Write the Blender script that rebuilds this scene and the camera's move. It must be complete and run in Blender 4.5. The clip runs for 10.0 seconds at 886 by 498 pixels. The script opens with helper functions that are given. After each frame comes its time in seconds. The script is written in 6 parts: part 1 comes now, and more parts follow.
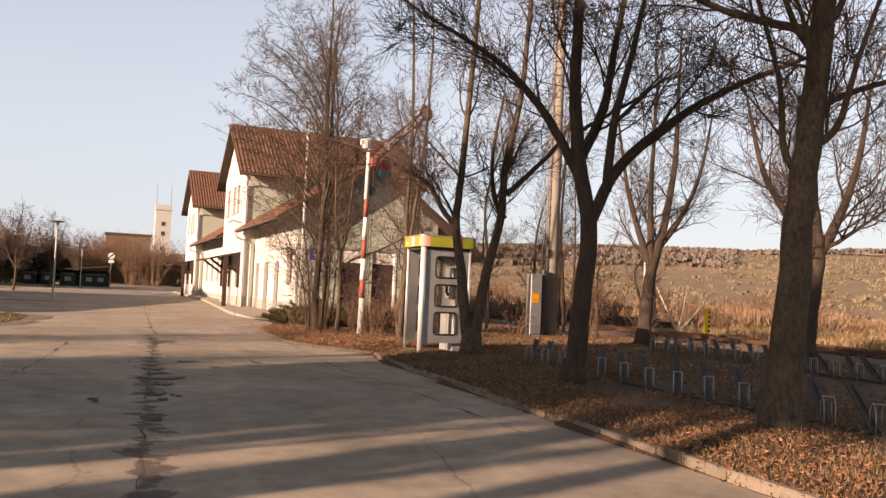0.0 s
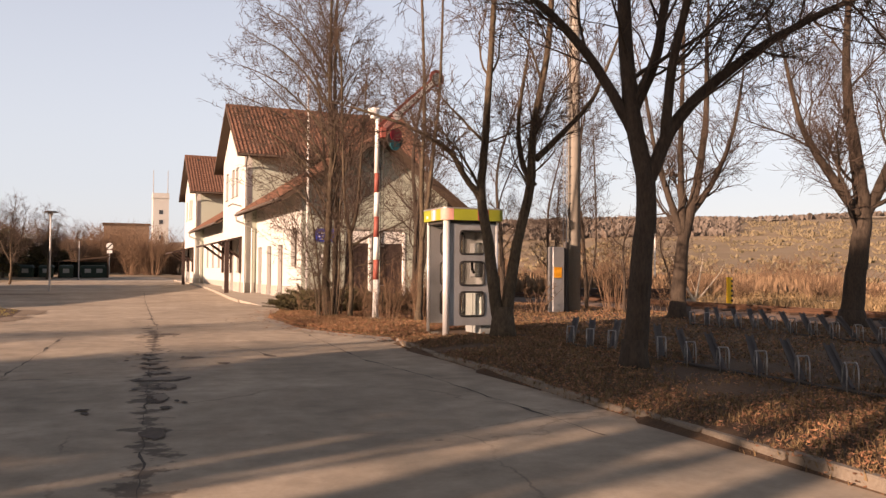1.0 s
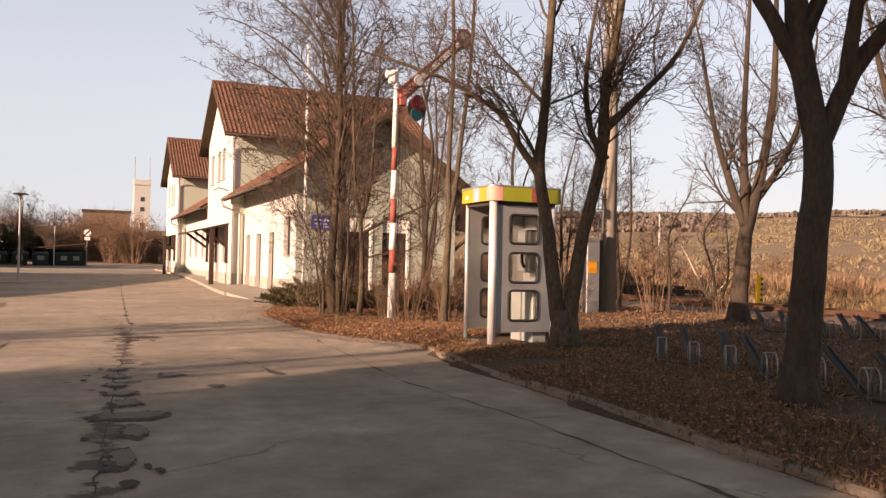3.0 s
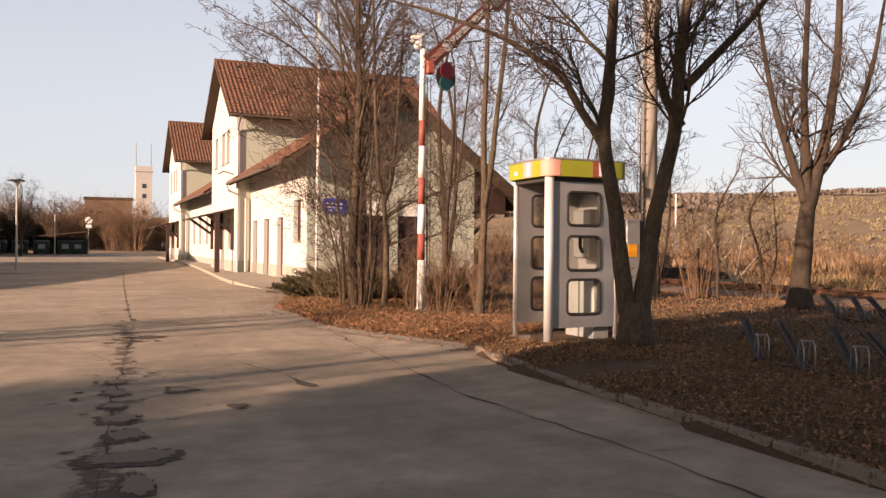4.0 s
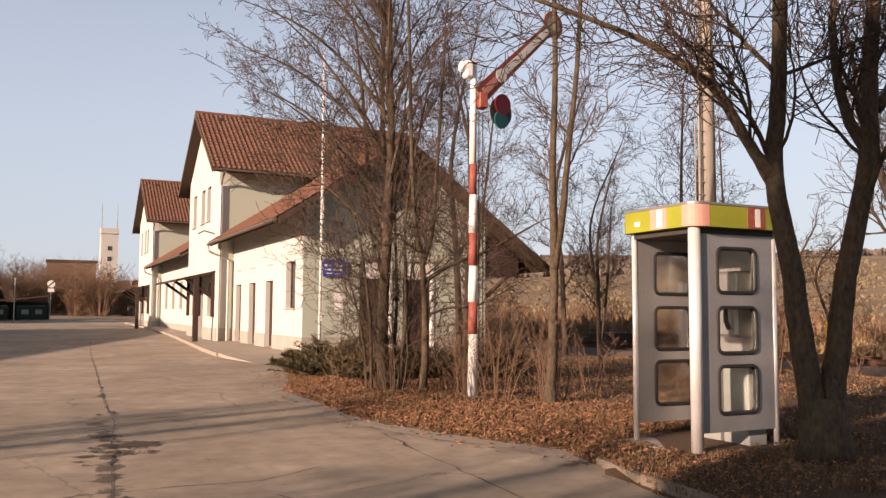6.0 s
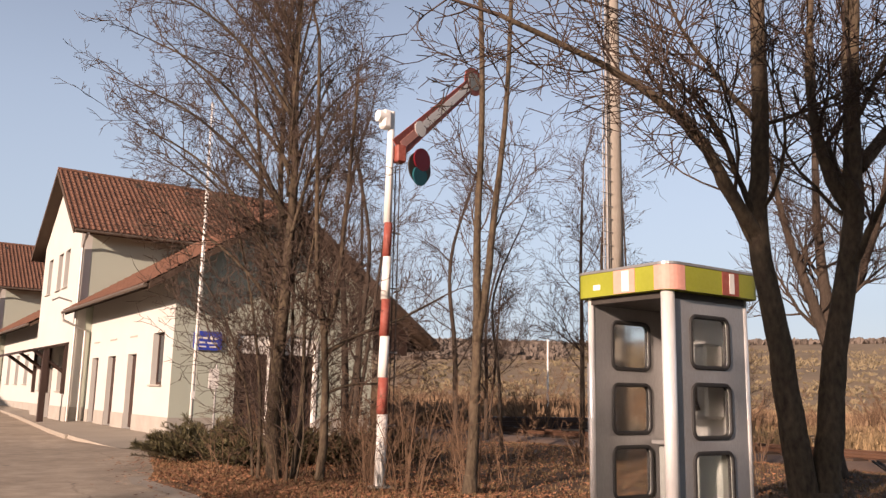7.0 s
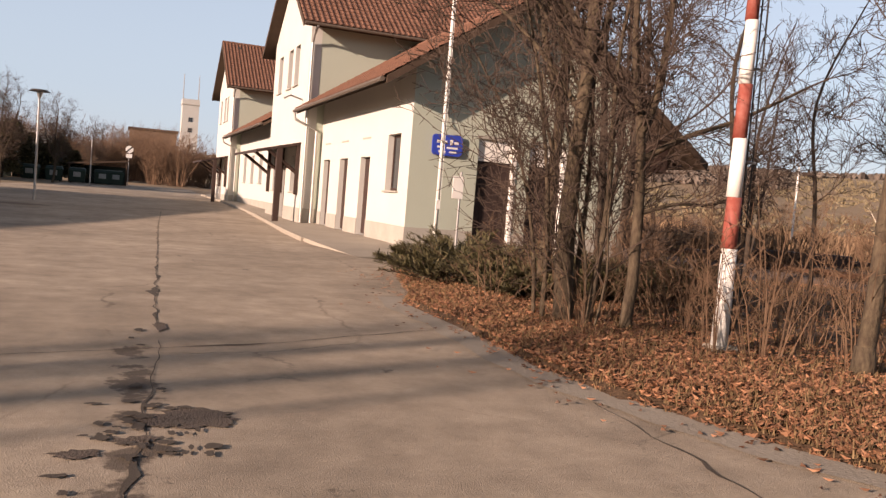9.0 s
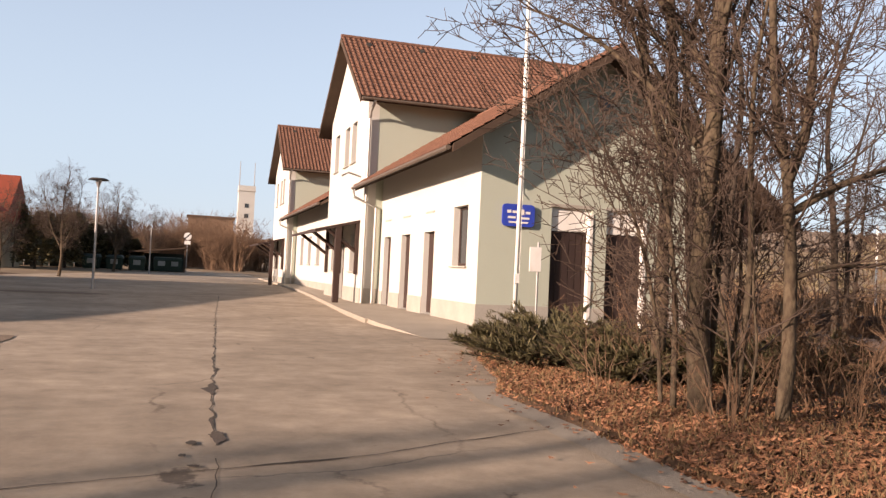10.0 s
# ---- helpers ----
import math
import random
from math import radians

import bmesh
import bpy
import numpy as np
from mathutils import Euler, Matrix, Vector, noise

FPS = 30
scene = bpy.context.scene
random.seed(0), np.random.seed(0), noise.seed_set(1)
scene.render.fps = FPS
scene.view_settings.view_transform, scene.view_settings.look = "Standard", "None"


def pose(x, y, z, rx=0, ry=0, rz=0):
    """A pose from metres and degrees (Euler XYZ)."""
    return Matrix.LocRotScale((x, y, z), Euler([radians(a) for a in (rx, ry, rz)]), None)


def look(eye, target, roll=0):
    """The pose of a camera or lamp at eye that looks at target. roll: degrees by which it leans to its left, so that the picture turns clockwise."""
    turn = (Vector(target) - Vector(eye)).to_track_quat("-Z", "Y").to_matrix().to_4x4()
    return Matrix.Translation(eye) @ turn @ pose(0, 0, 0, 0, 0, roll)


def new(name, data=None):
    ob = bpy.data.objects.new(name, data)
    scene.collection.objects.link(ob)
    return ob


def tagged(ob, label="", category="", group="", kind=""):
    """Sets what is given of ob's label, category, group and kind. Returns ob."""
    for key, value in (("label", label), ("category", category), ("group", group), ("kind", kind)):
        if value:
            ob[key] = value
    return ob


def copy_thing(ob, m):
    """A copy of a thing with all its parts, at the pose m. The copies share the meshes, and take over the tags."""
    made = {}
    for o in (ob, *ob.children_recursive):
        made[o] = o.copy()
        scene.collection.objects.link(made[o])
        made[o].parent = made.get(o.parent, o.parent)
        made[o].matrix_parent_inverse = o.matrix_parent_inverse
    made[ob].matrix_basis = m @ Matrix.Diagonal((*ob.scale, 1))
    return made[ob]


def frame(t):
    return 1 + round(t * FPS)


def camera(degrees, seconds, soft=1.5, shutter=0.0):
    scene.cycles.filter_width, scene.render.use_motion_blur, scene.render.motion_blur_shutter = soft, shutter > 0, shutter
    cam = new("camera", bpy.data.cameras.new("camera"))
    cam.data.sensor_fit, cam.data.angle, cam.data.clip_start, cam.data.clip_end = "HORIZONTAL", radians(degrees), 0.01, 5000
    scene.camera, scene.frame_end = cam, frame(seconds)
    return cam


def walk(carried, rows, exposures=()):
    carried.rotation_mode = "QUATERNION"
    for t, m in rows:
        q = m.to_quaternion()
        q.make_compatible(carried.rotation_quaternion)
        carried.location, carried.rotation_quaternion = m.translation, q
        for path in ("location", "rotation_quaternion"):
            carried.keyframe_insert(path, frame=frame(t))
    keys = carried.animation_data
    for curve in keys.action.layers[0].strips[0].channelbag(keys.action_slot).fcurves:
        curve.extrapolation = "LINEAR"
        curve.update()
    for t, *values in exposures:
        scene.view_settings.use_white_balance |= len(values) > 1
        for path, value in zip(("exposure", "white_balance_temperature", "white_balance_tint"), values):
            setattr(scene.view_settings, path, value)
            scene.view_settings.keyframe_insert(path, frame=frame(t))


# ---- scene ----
cam = camera(55.9, 10.0, soft=1.4)
PATH = [
    (0, (-0.219, 0.605, 1.389), (0.55, 2.449, 1.494), 2.5),
    (0.5, (-0.185, 1.411, 1.355), (0.578, 3.25, 1.539), 2.5),
    (1, (-0.057, 2.261, 1.364), (0.715, 4.105, 1.418), 0.4),
    (1.5, (0.043, 2.998, 1.355), (0.826, 4.837, 1.423), 0.0),
    (2, (0.166, 3.92, 1.371), (0.99, 5.743, 1.41), -0.0),
    (2.5, (0.206, 4.709, 1.35), (1.016, 6.537, 1.401), 1.4),
    (4, (0.432, 7.427, 1.39), (1.236, 9.258, 1.387), 0.5),
    (4.5, (0.403, 8.259, 1.375), (1.193, 10.097, 1.385), 0.7),
    (5, (0.446, 9.149, 1.419), (1.226, 10.99, 1.374), 0.5),
    (5.5, (0.377, 9.924, 1.465), (1.16, 11.764, 1.525), 0.4),
    (6, (0.358, 10.73, 1.515), (1.229, 12.525, 1.662), 0.3),
    (6.2, (0.38, 11.028, 1.494), (1.337, 12.772, 1.703), 0.3),
    (7.3, (0.58, 12.815, 1.42), (1.711, 14.426, 1.773), 1.3),
    (7.5, (0.643, 13.191, 1.436), (1.727, 14.848, 1.722), 1.8),
    (8, (0.782, 14.087, 1.405), (1.552, 15.926, 1.552), 1.7),
    (8.5, (0.909, 14.959, 1.392), (1.657, 16.814, 1.409), 2.2),
    (9, (0.983, 15.797, 1.374), (1.71, 17.657, 1.262), 4.7),
    (9.5, (1.065, 16.683, 1.304), (1.795, 18.545, 1.265), 3.5),
    (10, (1.06, 17.345, 1.308), (1.657, 19.252, 1.371), 2.7),
]
walk(cam, [(t, look(eye, target, roll)) for t, eye, target, roll in PATH], exposures=[(0, 0.98, 8800, 31), (2, 0.98, 9100, 35), (4.5, 0.92, 8900, 32), (6, 0.75, 8200, 30), (7.5, 0.62, 7500, 27), (9, 0.74, 7800, 28), (10, 0.94, 7700, 26)])
# ---------------------------------------------------------------- world, sun, exposure
SUN_AZ, SUN_EL = 20.0, 15.0  # the light travels along +x, turned this far towards +y
world = bpy.data.worlds.new("sky")
scene.world = world
world.use_nodes = True
wn = world.node_tree
wn.nodes.clear()
w_out, w_bg, w_sky = wn.nodes.new("ShaderNodeOutputWorld"), wn.nodes.new("ShaderNodeBackground"), wn.nodes.new("ShaderNodeTexSky")
w_sky.sky_type, w_sky.sun_disc = "NISHITA", False
w_sky.sun_elevation, w_sky.sun_rotation = radians(SUN_EL), radians(270 - SUN_AZ)
w_sky.air_density, w_sky.dust_density, w_sky.ozone_density = 1.0, 1.0, 1.6
w_bg.inputs["Strength"].default_value = 0.13
# thin winter haze over the clear sky
w_hue, w_mix = wn.nodes.new("ShaderNodeHueSaturation"), wn.nodes.new("ShaderNodeMix")
w_hue.inputs["Saturation"].default_value = 0.9
w_mix.data_type = "RGBA"
w_mix.inputs[7].default_value = (2.0, 3.05, 4.05, 1)
# the haze thins from the horizon towards the zenith
w_co, w_sep, w_range = wn.nodes.new("ShaderNodeTexCoord"), wn.nodes.new("ShaderNodeSeparateXYZ"), wn.nodes.new("ShaderNodeMapRange")
w_range.inputs["From Min"].default_value, w_range.inputs["From Max"].default_value = 0.1, 0.65
w_range.inputs["To Min"].default_value, w_range.inputs["To Max"].default_value = 0.8, 0.0
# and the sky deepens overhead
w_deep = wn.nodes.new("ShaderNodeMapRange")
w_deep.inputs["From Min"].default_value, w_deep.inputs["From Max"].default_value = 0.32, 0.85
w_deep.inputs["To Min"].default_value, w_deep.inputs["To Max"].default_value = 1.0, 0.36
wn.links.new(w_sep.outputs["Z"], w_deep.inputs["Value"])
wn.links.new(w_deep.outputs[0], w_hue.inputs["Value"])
wn.links.new(w_co.outputs["Generated"], w_sep.inputs[0])
wn.links.new(w_sep.outputs["Z"], w_range.inputs["Value"])
wn.links.new(w_range.outputs[0], w_mix.inputs[0])
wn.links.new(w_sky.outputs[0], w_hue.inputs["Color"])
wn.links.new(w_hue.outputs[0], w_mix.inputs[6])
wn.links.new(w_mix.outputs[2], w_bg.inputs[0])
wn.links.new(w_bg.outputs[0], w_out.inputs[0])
sun = new("sun", bpy.data.lights.new("sun", "SUN"))
sun.data.energy, sun.data.angle, sun.data.color = 5.0, radians(0.6), (1.0, 0.89, 0.79)
_ca, _sa, _ce, _se = math.cos(radians(SUN_AZ)), math.sin(radians(SUN_AZ)), math.cos(radians(SUN_EL)), math.sin(radians(SUN_EL))
sun.matrix_world = look((-60 * _ca, -60 * _sa, 60 * math.tan(radians(SUN_EL))), (0, 0, 0))

# ---------------------------------------------------------------- materials


def material(name, base, dark=None, light=None, scale=8.0, fine=60.0, rough=0.85, metal=0.0, bump=0.25, bump_scale=None, per_object=0.0, per_island=0.0, spec=0.3, stretch=(1, 1, 1), contrast=0.5):
    """Two scales of noise between darker and lighter tones of a base colour, with a fine relief."""
    m = bpy.data.materials.new(name)
    m.use_nodes = True
    nt = m.node_tree
    N, L = nt.nodes, nt.links
    b = N["Principled BSDF"]
    b.inputs["Roughness"].default_value, b.inputs["Metallic"].default_value = rough, metal
    b.inputs["Specular IOR Level"].default_value = spec
    dark = dark or tuple(c * 0.65 for c in base)
    light = light or tuple(min(1.0, c * 1.25) for c in base)
    co = N.new("ShaderNodeTexCoord")
    mp = N.new("ShaderNodeMapping")
    mp.inputs["Scale"].default_value = stretch
    L.new(co.outputs["Object"], mp.inputs[0])
    n1, n2 = N.new("ShaderNodeTexNoise"), N.new("ShaderNodeTexNoise")
    n1.inputs["Scale"].default_value, n1.inputs["Detail"].default_value = scale, 6
    n2.inputs["Scale"].default_value, n2.inputs["Detail"].default_value = fine, 4
    L.new(mp.outputs[0], n1.inputs["Vector"])
    L.new(mp.outputs[0], n2.inputs["Vector"])
    r1, r2 = N.new("ShaderNodeValToRGB"), N.new("ShaderNodeValToRGB")
    lo, hi = 0.5 - contrast * 0.4, 0.5 + contrast * 0.4
    r1.color_ramp.elements[0].position, r1.color_ramp.elements[1].position = lo, hi
    r1.color_ramp.elements[0].color, r1.color_ramp.elements[1].color = (*dark, 1), (*base, 1)
    r2.color_ramp.elements[0].position, r2.color_ramp.elements[1].position = 0.3, 0.75
    r2.color_ramp.elements[0].color, r2.color_ramp.elements[1].color = (*base, 1), (*light, 1)
    L.new(n1.outputs["Fac"], r1.inputs[0])
    L.new(n2.outputs["Fac"], r2.inputs[0])
    mx = N.new("ShaderNodeMix")
    mx.data_type = "RGBA"
    mx.inputs[0].default_value = 0.5
    L.new(r1.outputs[0], mx.inputs[6])
    L.new(r2.outputs[0], mx.inputs[7])
    colour = mx.outputs[2]
    if per_object or per_island:
        src = N.new("ShaderNodeObjectInfo").outputs["Random"] if per_object else N.new("ShaderNodeNewGeometry").outputs["Random Per Island"]
        amount = per_object or per_island
        rng = N.new("ShaderNodeMapRange")
        rng.inputs["To Min"].default_value, rng.inputs["To Max"].default_value = 1 - amount, 1 + amount
        L.new(src, rng.inputs["Value"])
        hs = N.new("ShaderNodeHueSaturation")
        L.new(rng.outputs[0], hs.inputs["Value"])
        L.new(colour, hs.inputs["Color"])
        colour = hs.outputs[0]
    L.new(colour, b.inputs["Base Color"])
    if bump:
        n3 = N.new("ShaderNodeTexNoise")
        n3.inputs["Scale"].default_value, n3.inputs["Detail"].default_value = bump_scale or fine, 5
        L.new(mp.outputs[0], n3.inputs["Vector"])
        bp = N.new("ShaderNodeBump")
        bp.inputs["Strength"].default_value, bp.inputs["Distance"].default_value = bump, 0.02
        L.new(n3.outputs["Fac"], bp.inputs["Height"])
        L.new(bp.outputs[0], b.inputs["Normal"])
    return m


ASPHALT = material("asphalt", (0.385, 0.31, 0.228), (0.255, 0.202, 0.146), (0.445, 0.365, 0.275), 0.7, 30, 0.92, bump=0.3, bump_scale=120, contrast=0.3)
PATCH = material("asphalt_patch", (0.235, 0.19, 0.145), scale=3, fine=70, rough=0.9, bump=0.5)

PATCH_D = material("broken_asphalt", (0.10, 0.076, 0.058), (0.05, 0.037, 0.028), (0.19, 0.15, 0.115), 9, 60, 0.9, bump=0.6)


def dirty_asphalt(m):
    """Adds to the asphalt dirt along its long middle crack, and a net of fine cracks."""
    nt = m.node_tree
    N, L = nt.nodes, nt.links
    b = N["Principled BSDF"]
    old = b.inputs["Base Color"].links[0].from_socket
    co = N.new("ShaderNodeTexCoord")
    sep = N.new("ShaderNodeSeparateXYZ")
    L.new(co.outputs["Object"], sep.inputs[0])

    def calc(op, a, c, d=None):
        n = N.new("ShaderNodeMath")
        n.operation = op
        for i, q in enumerate((a, c, d)):
            if q is None:
                continue
            if isinstance(q, (int, float)):
                n.inputs[i].default_value = q
            else:
                L.new(q, n.inputs[i])
        return n.outputs[0]

    def tex(kind, scale, **k):
        n = N.new(kind)
        n.inputs["Scale"].default_value = scale
        if kind == "ShaderNodeTexNoise":
            n.inputs["Detail"].default_value = 7
            n.inputs["Roughness"].default_value = 0.65
        L.new(co.outputs["Object"], n.inputs["Vector"])
        return n
    wander = tex("ShaderNodeTexNoise", 0.6).outputs["Fac"]
    line = calc("SUBTRACT", sep.outputs["X"], calc("MULTIPLY_ADD", sep.outputs["Y"], 0.0625, -0.2))
    dist = calc("ABSOLUTE", calc("ADD", line, calc("MULTIPLY_ADD", wander, 0.7, -0.35)), 0)
    near = N.new("ShaderNodeMapRange")
    near.inputs["From Min"].default_value, near.inputs["From Max"].default_value = 0.03, 0.34
    near.inputs["To Min"].default_value, near.inputs["To Max"].default_value = 0.20, 0.0
    L.new(dist, near.inputs["Value"])
    fore = N.new("ShaderNodeMapRange")
    fore.inputs["From Min"].default_value, fore.inputs["From Max"].default_value = 25.0, 22.0
    L.new(sep.outputs["Y"], fore.inputs["Value"])
    mask = calc("ADD", tex("ShaderNodeTexNoise", 2.2).outputs["Fac"], calc("MULTIPLY", near.outputs[0], fore.outputs[0]))
    dirt = N.new("ShaderNodeMapRange")
    dirt.inputs["From Min"].default_value, dirt.inputs["From Max"].default_value = 0.655, 0.72
    dirt.inputs["To Max"].default_value = 0.8
    L.new(mask, dirt.inputs["Value"])
    vo = tex("ShaderNodeTexVoronoi", 0.42)
    vo.feature = "DISTANCE_TO_EDGE"
    warp = N.new("ShaderNodeMix")
    warp.data_type = "VECTOR"
    warp.inputs[0].default_value = 0.3
    L.new(co.outputs["Object"], warp.inputs[4])
    L.new(tex("ShaderNodeTexNoise", 1.4).outputs["Color"], warp.inputs[5])
    L.new(warp.outputs[1], vo.inputs["Vector"])
    net = N.new("ShaderNodeMapRange")
    net.inputs["From Min"].default_value, net.inputs["From Max"].default_value = 0.006, 0.001
    net.inputs["To Max"].default_value = 0.55
    L.new(vo.outputs["Distance"], net.inputs["Value"])
    gate = N.new("ShaderNodeMapRange")
    gate.inputs["From Min"].default_value, gate.inputs["From Max"].default_value = 0.45, 0.6
    L.new(tex("ShaderNodeTexNoise", 0.5).outputs["Fac"], gate.inputs["Value"])
    amount = calc("MAXIMUM", dirt.outputs[0], calc("MULTIPLY", net.outputs[0], gate.outputs[0]))
    mix = N.new("ShaderNodeMix")
    mix.data_type = "RGBA"
    L.new(amount, mix.inputs[0])
    L.new(old, mix.inputs[6])
    mix.inputs[7].default_value = (0.078, 0.058, 0.043, 1)
    # broad worn and dusty areas
    broad = N.new("ShaderNodeMapRange")
    broad.inputs["From Min"].default_value, broad.inputs["From Max"].default_value = 0.3, 0.7
    broad.inputs["To Min"].default_value, broad.inputs["To Max"].default_value = 0.66, 1.14
    L.new(tex("ShaderNodeTexNoise", 0.23).outputs["Fac"], broad.inputs["Value"])
    hs = N.new("ShaderNodeHueSaturation")
    L.new(broad.outputs[0], hs.inputs["Value"])
    L.new(mix.outputs[2], hs.inputs["Color"])
    # hand-sized blotches of grit and worn binder
    mottle = N.new("ShaderNodeMapRange")
    mottle.inputs["From Min"].default_value, mottle.inputs["From Max"].default_value = 0.32, 0.68
    mottle.inputs["To Min"].default_value, mottle.inputs["To Max"].default_value = 0.82, 1.22
    L.new(tex("ShaderNodeTexNoise", 2.6).outputs["Fac"], mottle.inputs["Value"])
    hm = N.new("ShaderNodeHueSaturation")
    L.new(mottle.outputs[0], hm.inputs["Value"])
    L.new(hs.outputs[0], hm.inputs["Color"])
    L.new(hm.outputs[0], b.inputs["Base Color"])


dirty_asphalt(ASPHALT)
SOIL = material("dusty_soil", (0.20, 0.145, 0.098), (0.12, 0.085, 0.056), (0.29, 0.22, 0.155), 2, 20, 0.95, bump=0.6)
CRACK = material("crack_dirt", (0.085, 0.068, 0.052), scale=5, fine=60, rough=0.95)
CONCRETE = material("concrete", (0.315, 0.272, 0.215), (0.215, 0.182, 0.142), (0.385, 0.338, 0.272), 1.2, 35, 0.9, bump=0.35)
KERB = material("kerb_stone", (0.20, 0.16, 0.12), (0.11, 0.085, 0.062), (0.28, 0.235, 0.185), 3, 40, 0.92, bump=0.5, per_object=0.12)
GROUND = material("dry_ground", (0.088, 0.050, 0.028), (0.044, 0.025, 0.015), (0.165, 0.10, 0.054), 0.5, 14, 0.95, bump=0.9, bump_scale=30, contrast=0.7)
LEAF = material("fallen_leaf", (0.225, 0.095, 0.047), (0.10, 0.043, 0.023), (0.42, 0.23, 0.13), 3, 25, 0.75, bump=0.2, per_island=0.6)
DRYGRASS = material("dry_grass", (0.15, 0.093, 0.045), (0.08, 0.05, 0.026), (0.26, 0.175, 0.088), 2, 20, 0.85, bump=0, per_island=0.4)
PLASTER_W = material("white_plaster", (0.515, 0.50, 0.455), (0.43, 0.412, 0.367), (0.56, 0.547, 0.50), 0.7, 30, 0.92, bump=0.2, bump_scale=120, contrast=0.8)
PLASTER_G = material("green_grey_plaster", (0.385, 0.415, 0.335), (0.335, 0.36, 0.29), (0.43, 0.455, 0.375), 0.7, 30, 0.92, bump=0.2, bump_scale=120, contrast=0.9)
PLINTH = material("grey_plinth", (0.34, 0.315, 0.27), (0.24, 0.215, 0.18), None, 2, 30, 0.92, bump=0.3)
TILE = material("roof_tile", (0.165, 0.078, 0.049), (0.115, 0.055, 0.036), (0.215, 0.110, 0.072), 4, 40, 0.8, bump=0.3, per_object=0.14)
TILE_J = material("roof_tile_field", (0.165, 0.078, 0.049), (0.115, 0.055, 0.036), (0.215, 0.110, 0.072), 4, 40, 0.8, bump=0.3, per_island=0.14)
TIMBER = material("dark_timber", (0.070, 0.043, 0.028), (0.038, 0.024, 0.016), (0.105, 0.067, 0.044), 2, 30, 0.8, bump=0.4, stretch=(1, 1, 0.15))
BROWN_DOOR = material("brown_door", (0.044, 0.025, 0.019), (0.030, 0.017, 0.013), (0.062, 0.036, 0.028), 2, 25, 0.6, bump=0.15)
DARK_DOOR = material("dark_gate", (0.038, 0.022, 0.018), (0.024, 0.015, 0.012), None, 2, 25, 0.7, bump=0.2)
WHITE = material("white_paint", (0.74, 0.715, 0.66), (0.58, 0.54, 0.47), (0.80, 0.78, 0.73), 3, 30, 0.55, bump=0.1)
RED = material("red_paint", (0.285, 0.058, 0.040), (0.17, 0.042, 0.032), (0.40, 0.16, 0.12), 3, 18, 0.6, bump=0.1)
PALE_RED = material("faded_red_paint", (0.62, 0.30, 0.235), (0.50, 0.21, 0.16), None, 4, 30, 0.6, bump=0.1)
LIME = material("lime_paint", (0.27, 0.285, 0.026), (0.19, 0.20, 0.02), (0.32, 0.325, 0.05), 3, 30, 0.5, bump=0.08)
ALU = material("brushed_aluminium", (0.37, 0.36, 0.345), (0.20, 0.195, 0.185), (0.46, 0.45, 0.43), 2.2, 45, 0.5, 0.6, bump=0.12, stretch=(1, 1, 0.45), contrast=0.55)
ALU_POST = material("polished_aluminium", (0.78, 0.76, 0.72), (0.64, 0.62, 0.59), None, 2, 50, 0.36, 0.4, bump=0.05, stretch=(1, 1, 0.2))
RUBBER = material("black_rubber", (0.022, 0.021, 0.020), scale=6, rough=0.6, bump=0.05)
GALV = material("galvanised_steel", (0.32, 0.31, 0.295), (0.21, 0.2, 0.19), (0.42, 0.41, 0.39), 5, 50, 0.5, 0.6, bump=0.1)
DARK_STEEL = material("dark_steel", (0.06, 0.052, 0.046), (0.04, 0.033, 0.028), (0.1, 0.085, 0.07), 5, 40, 0.6, 0.3, bump=0.15)
ZINC = material("zinc_gutter", (0.40, 0.385, 0.35), (0.29, 0.275, 0.25), None, 3, 30, 0.5, 0.4, bump=0.1)
BLUE = material("blue_enamel", (0.028, 0.058, 0.36), (0.022, 0.044, 0.28), None, 3, 30, 0.4, bump=0.05)
YELLOW = material("yellow_paint", (0.72, 0.42, 0.02), (0.56, 0.31, 0.02), None, 3, 30, 0.55, bump=0.1)
ORANGE = material("orange_sheet", (0.72, 0.30, 0.025), (0.58, 0.22, 0.02), None, 3, 30, 0.5, bump=0.05)
TEAL = material("teal_glass", (0.01, 0.09, 0.105), scale=3, rough=0.3, bump=0.0)
DARK_RED = material("red_glass", (0.13, 0.010, 0.016), scale=3, rough=0.3, bump=0.0)
DARKGLASS = material("dark_window_glass", (0.035, 0.038, 0.04), scale=1, rough=0.12, bump=0.0, spec=0.6)
BARK = material("grey_brown_bark", (0.047, 0.033, 0.024), (0.017, 0.012, 0.009), (0.105, 0.078, 0.055), 7, 34, 0.95, bump=1.0, bump_scale=30, stretch=(1, 1, 0.35), contrast=0.3)
BARK_Y = material("lichen_bark", (0.062, 0.042, 0.028), (0.022, 0.015, 0.010), (0.18, 0.138, 0.085), 6, 26, 0.95, bump=1.0, bump_scale=30, stretch=(1, 1, 0.5), contrast=0.25)
TWIG = material("twig_bark", (0.066, 0.044, 0.032), (0.035, 0.023, 0.018), (0.115, 0.078, 0.056), 2, 20, 0.9, bump=0)
TWIG_R = material("russet_twigs", (0.108, 0.062, 0.037), (0.058, 0.033, 0.020), (0.175, 0.108, 0.063), 2, 20, 0.9, bump=0, per_island=0.35)
JUNIPER = material("juniper_needles", (0.070, 0.062, 0.026), (0.030, 0.029, 0.012), (0.150, 0.115, 0.058), 3, 20, 0.7, bump=0, per_island=0.5)
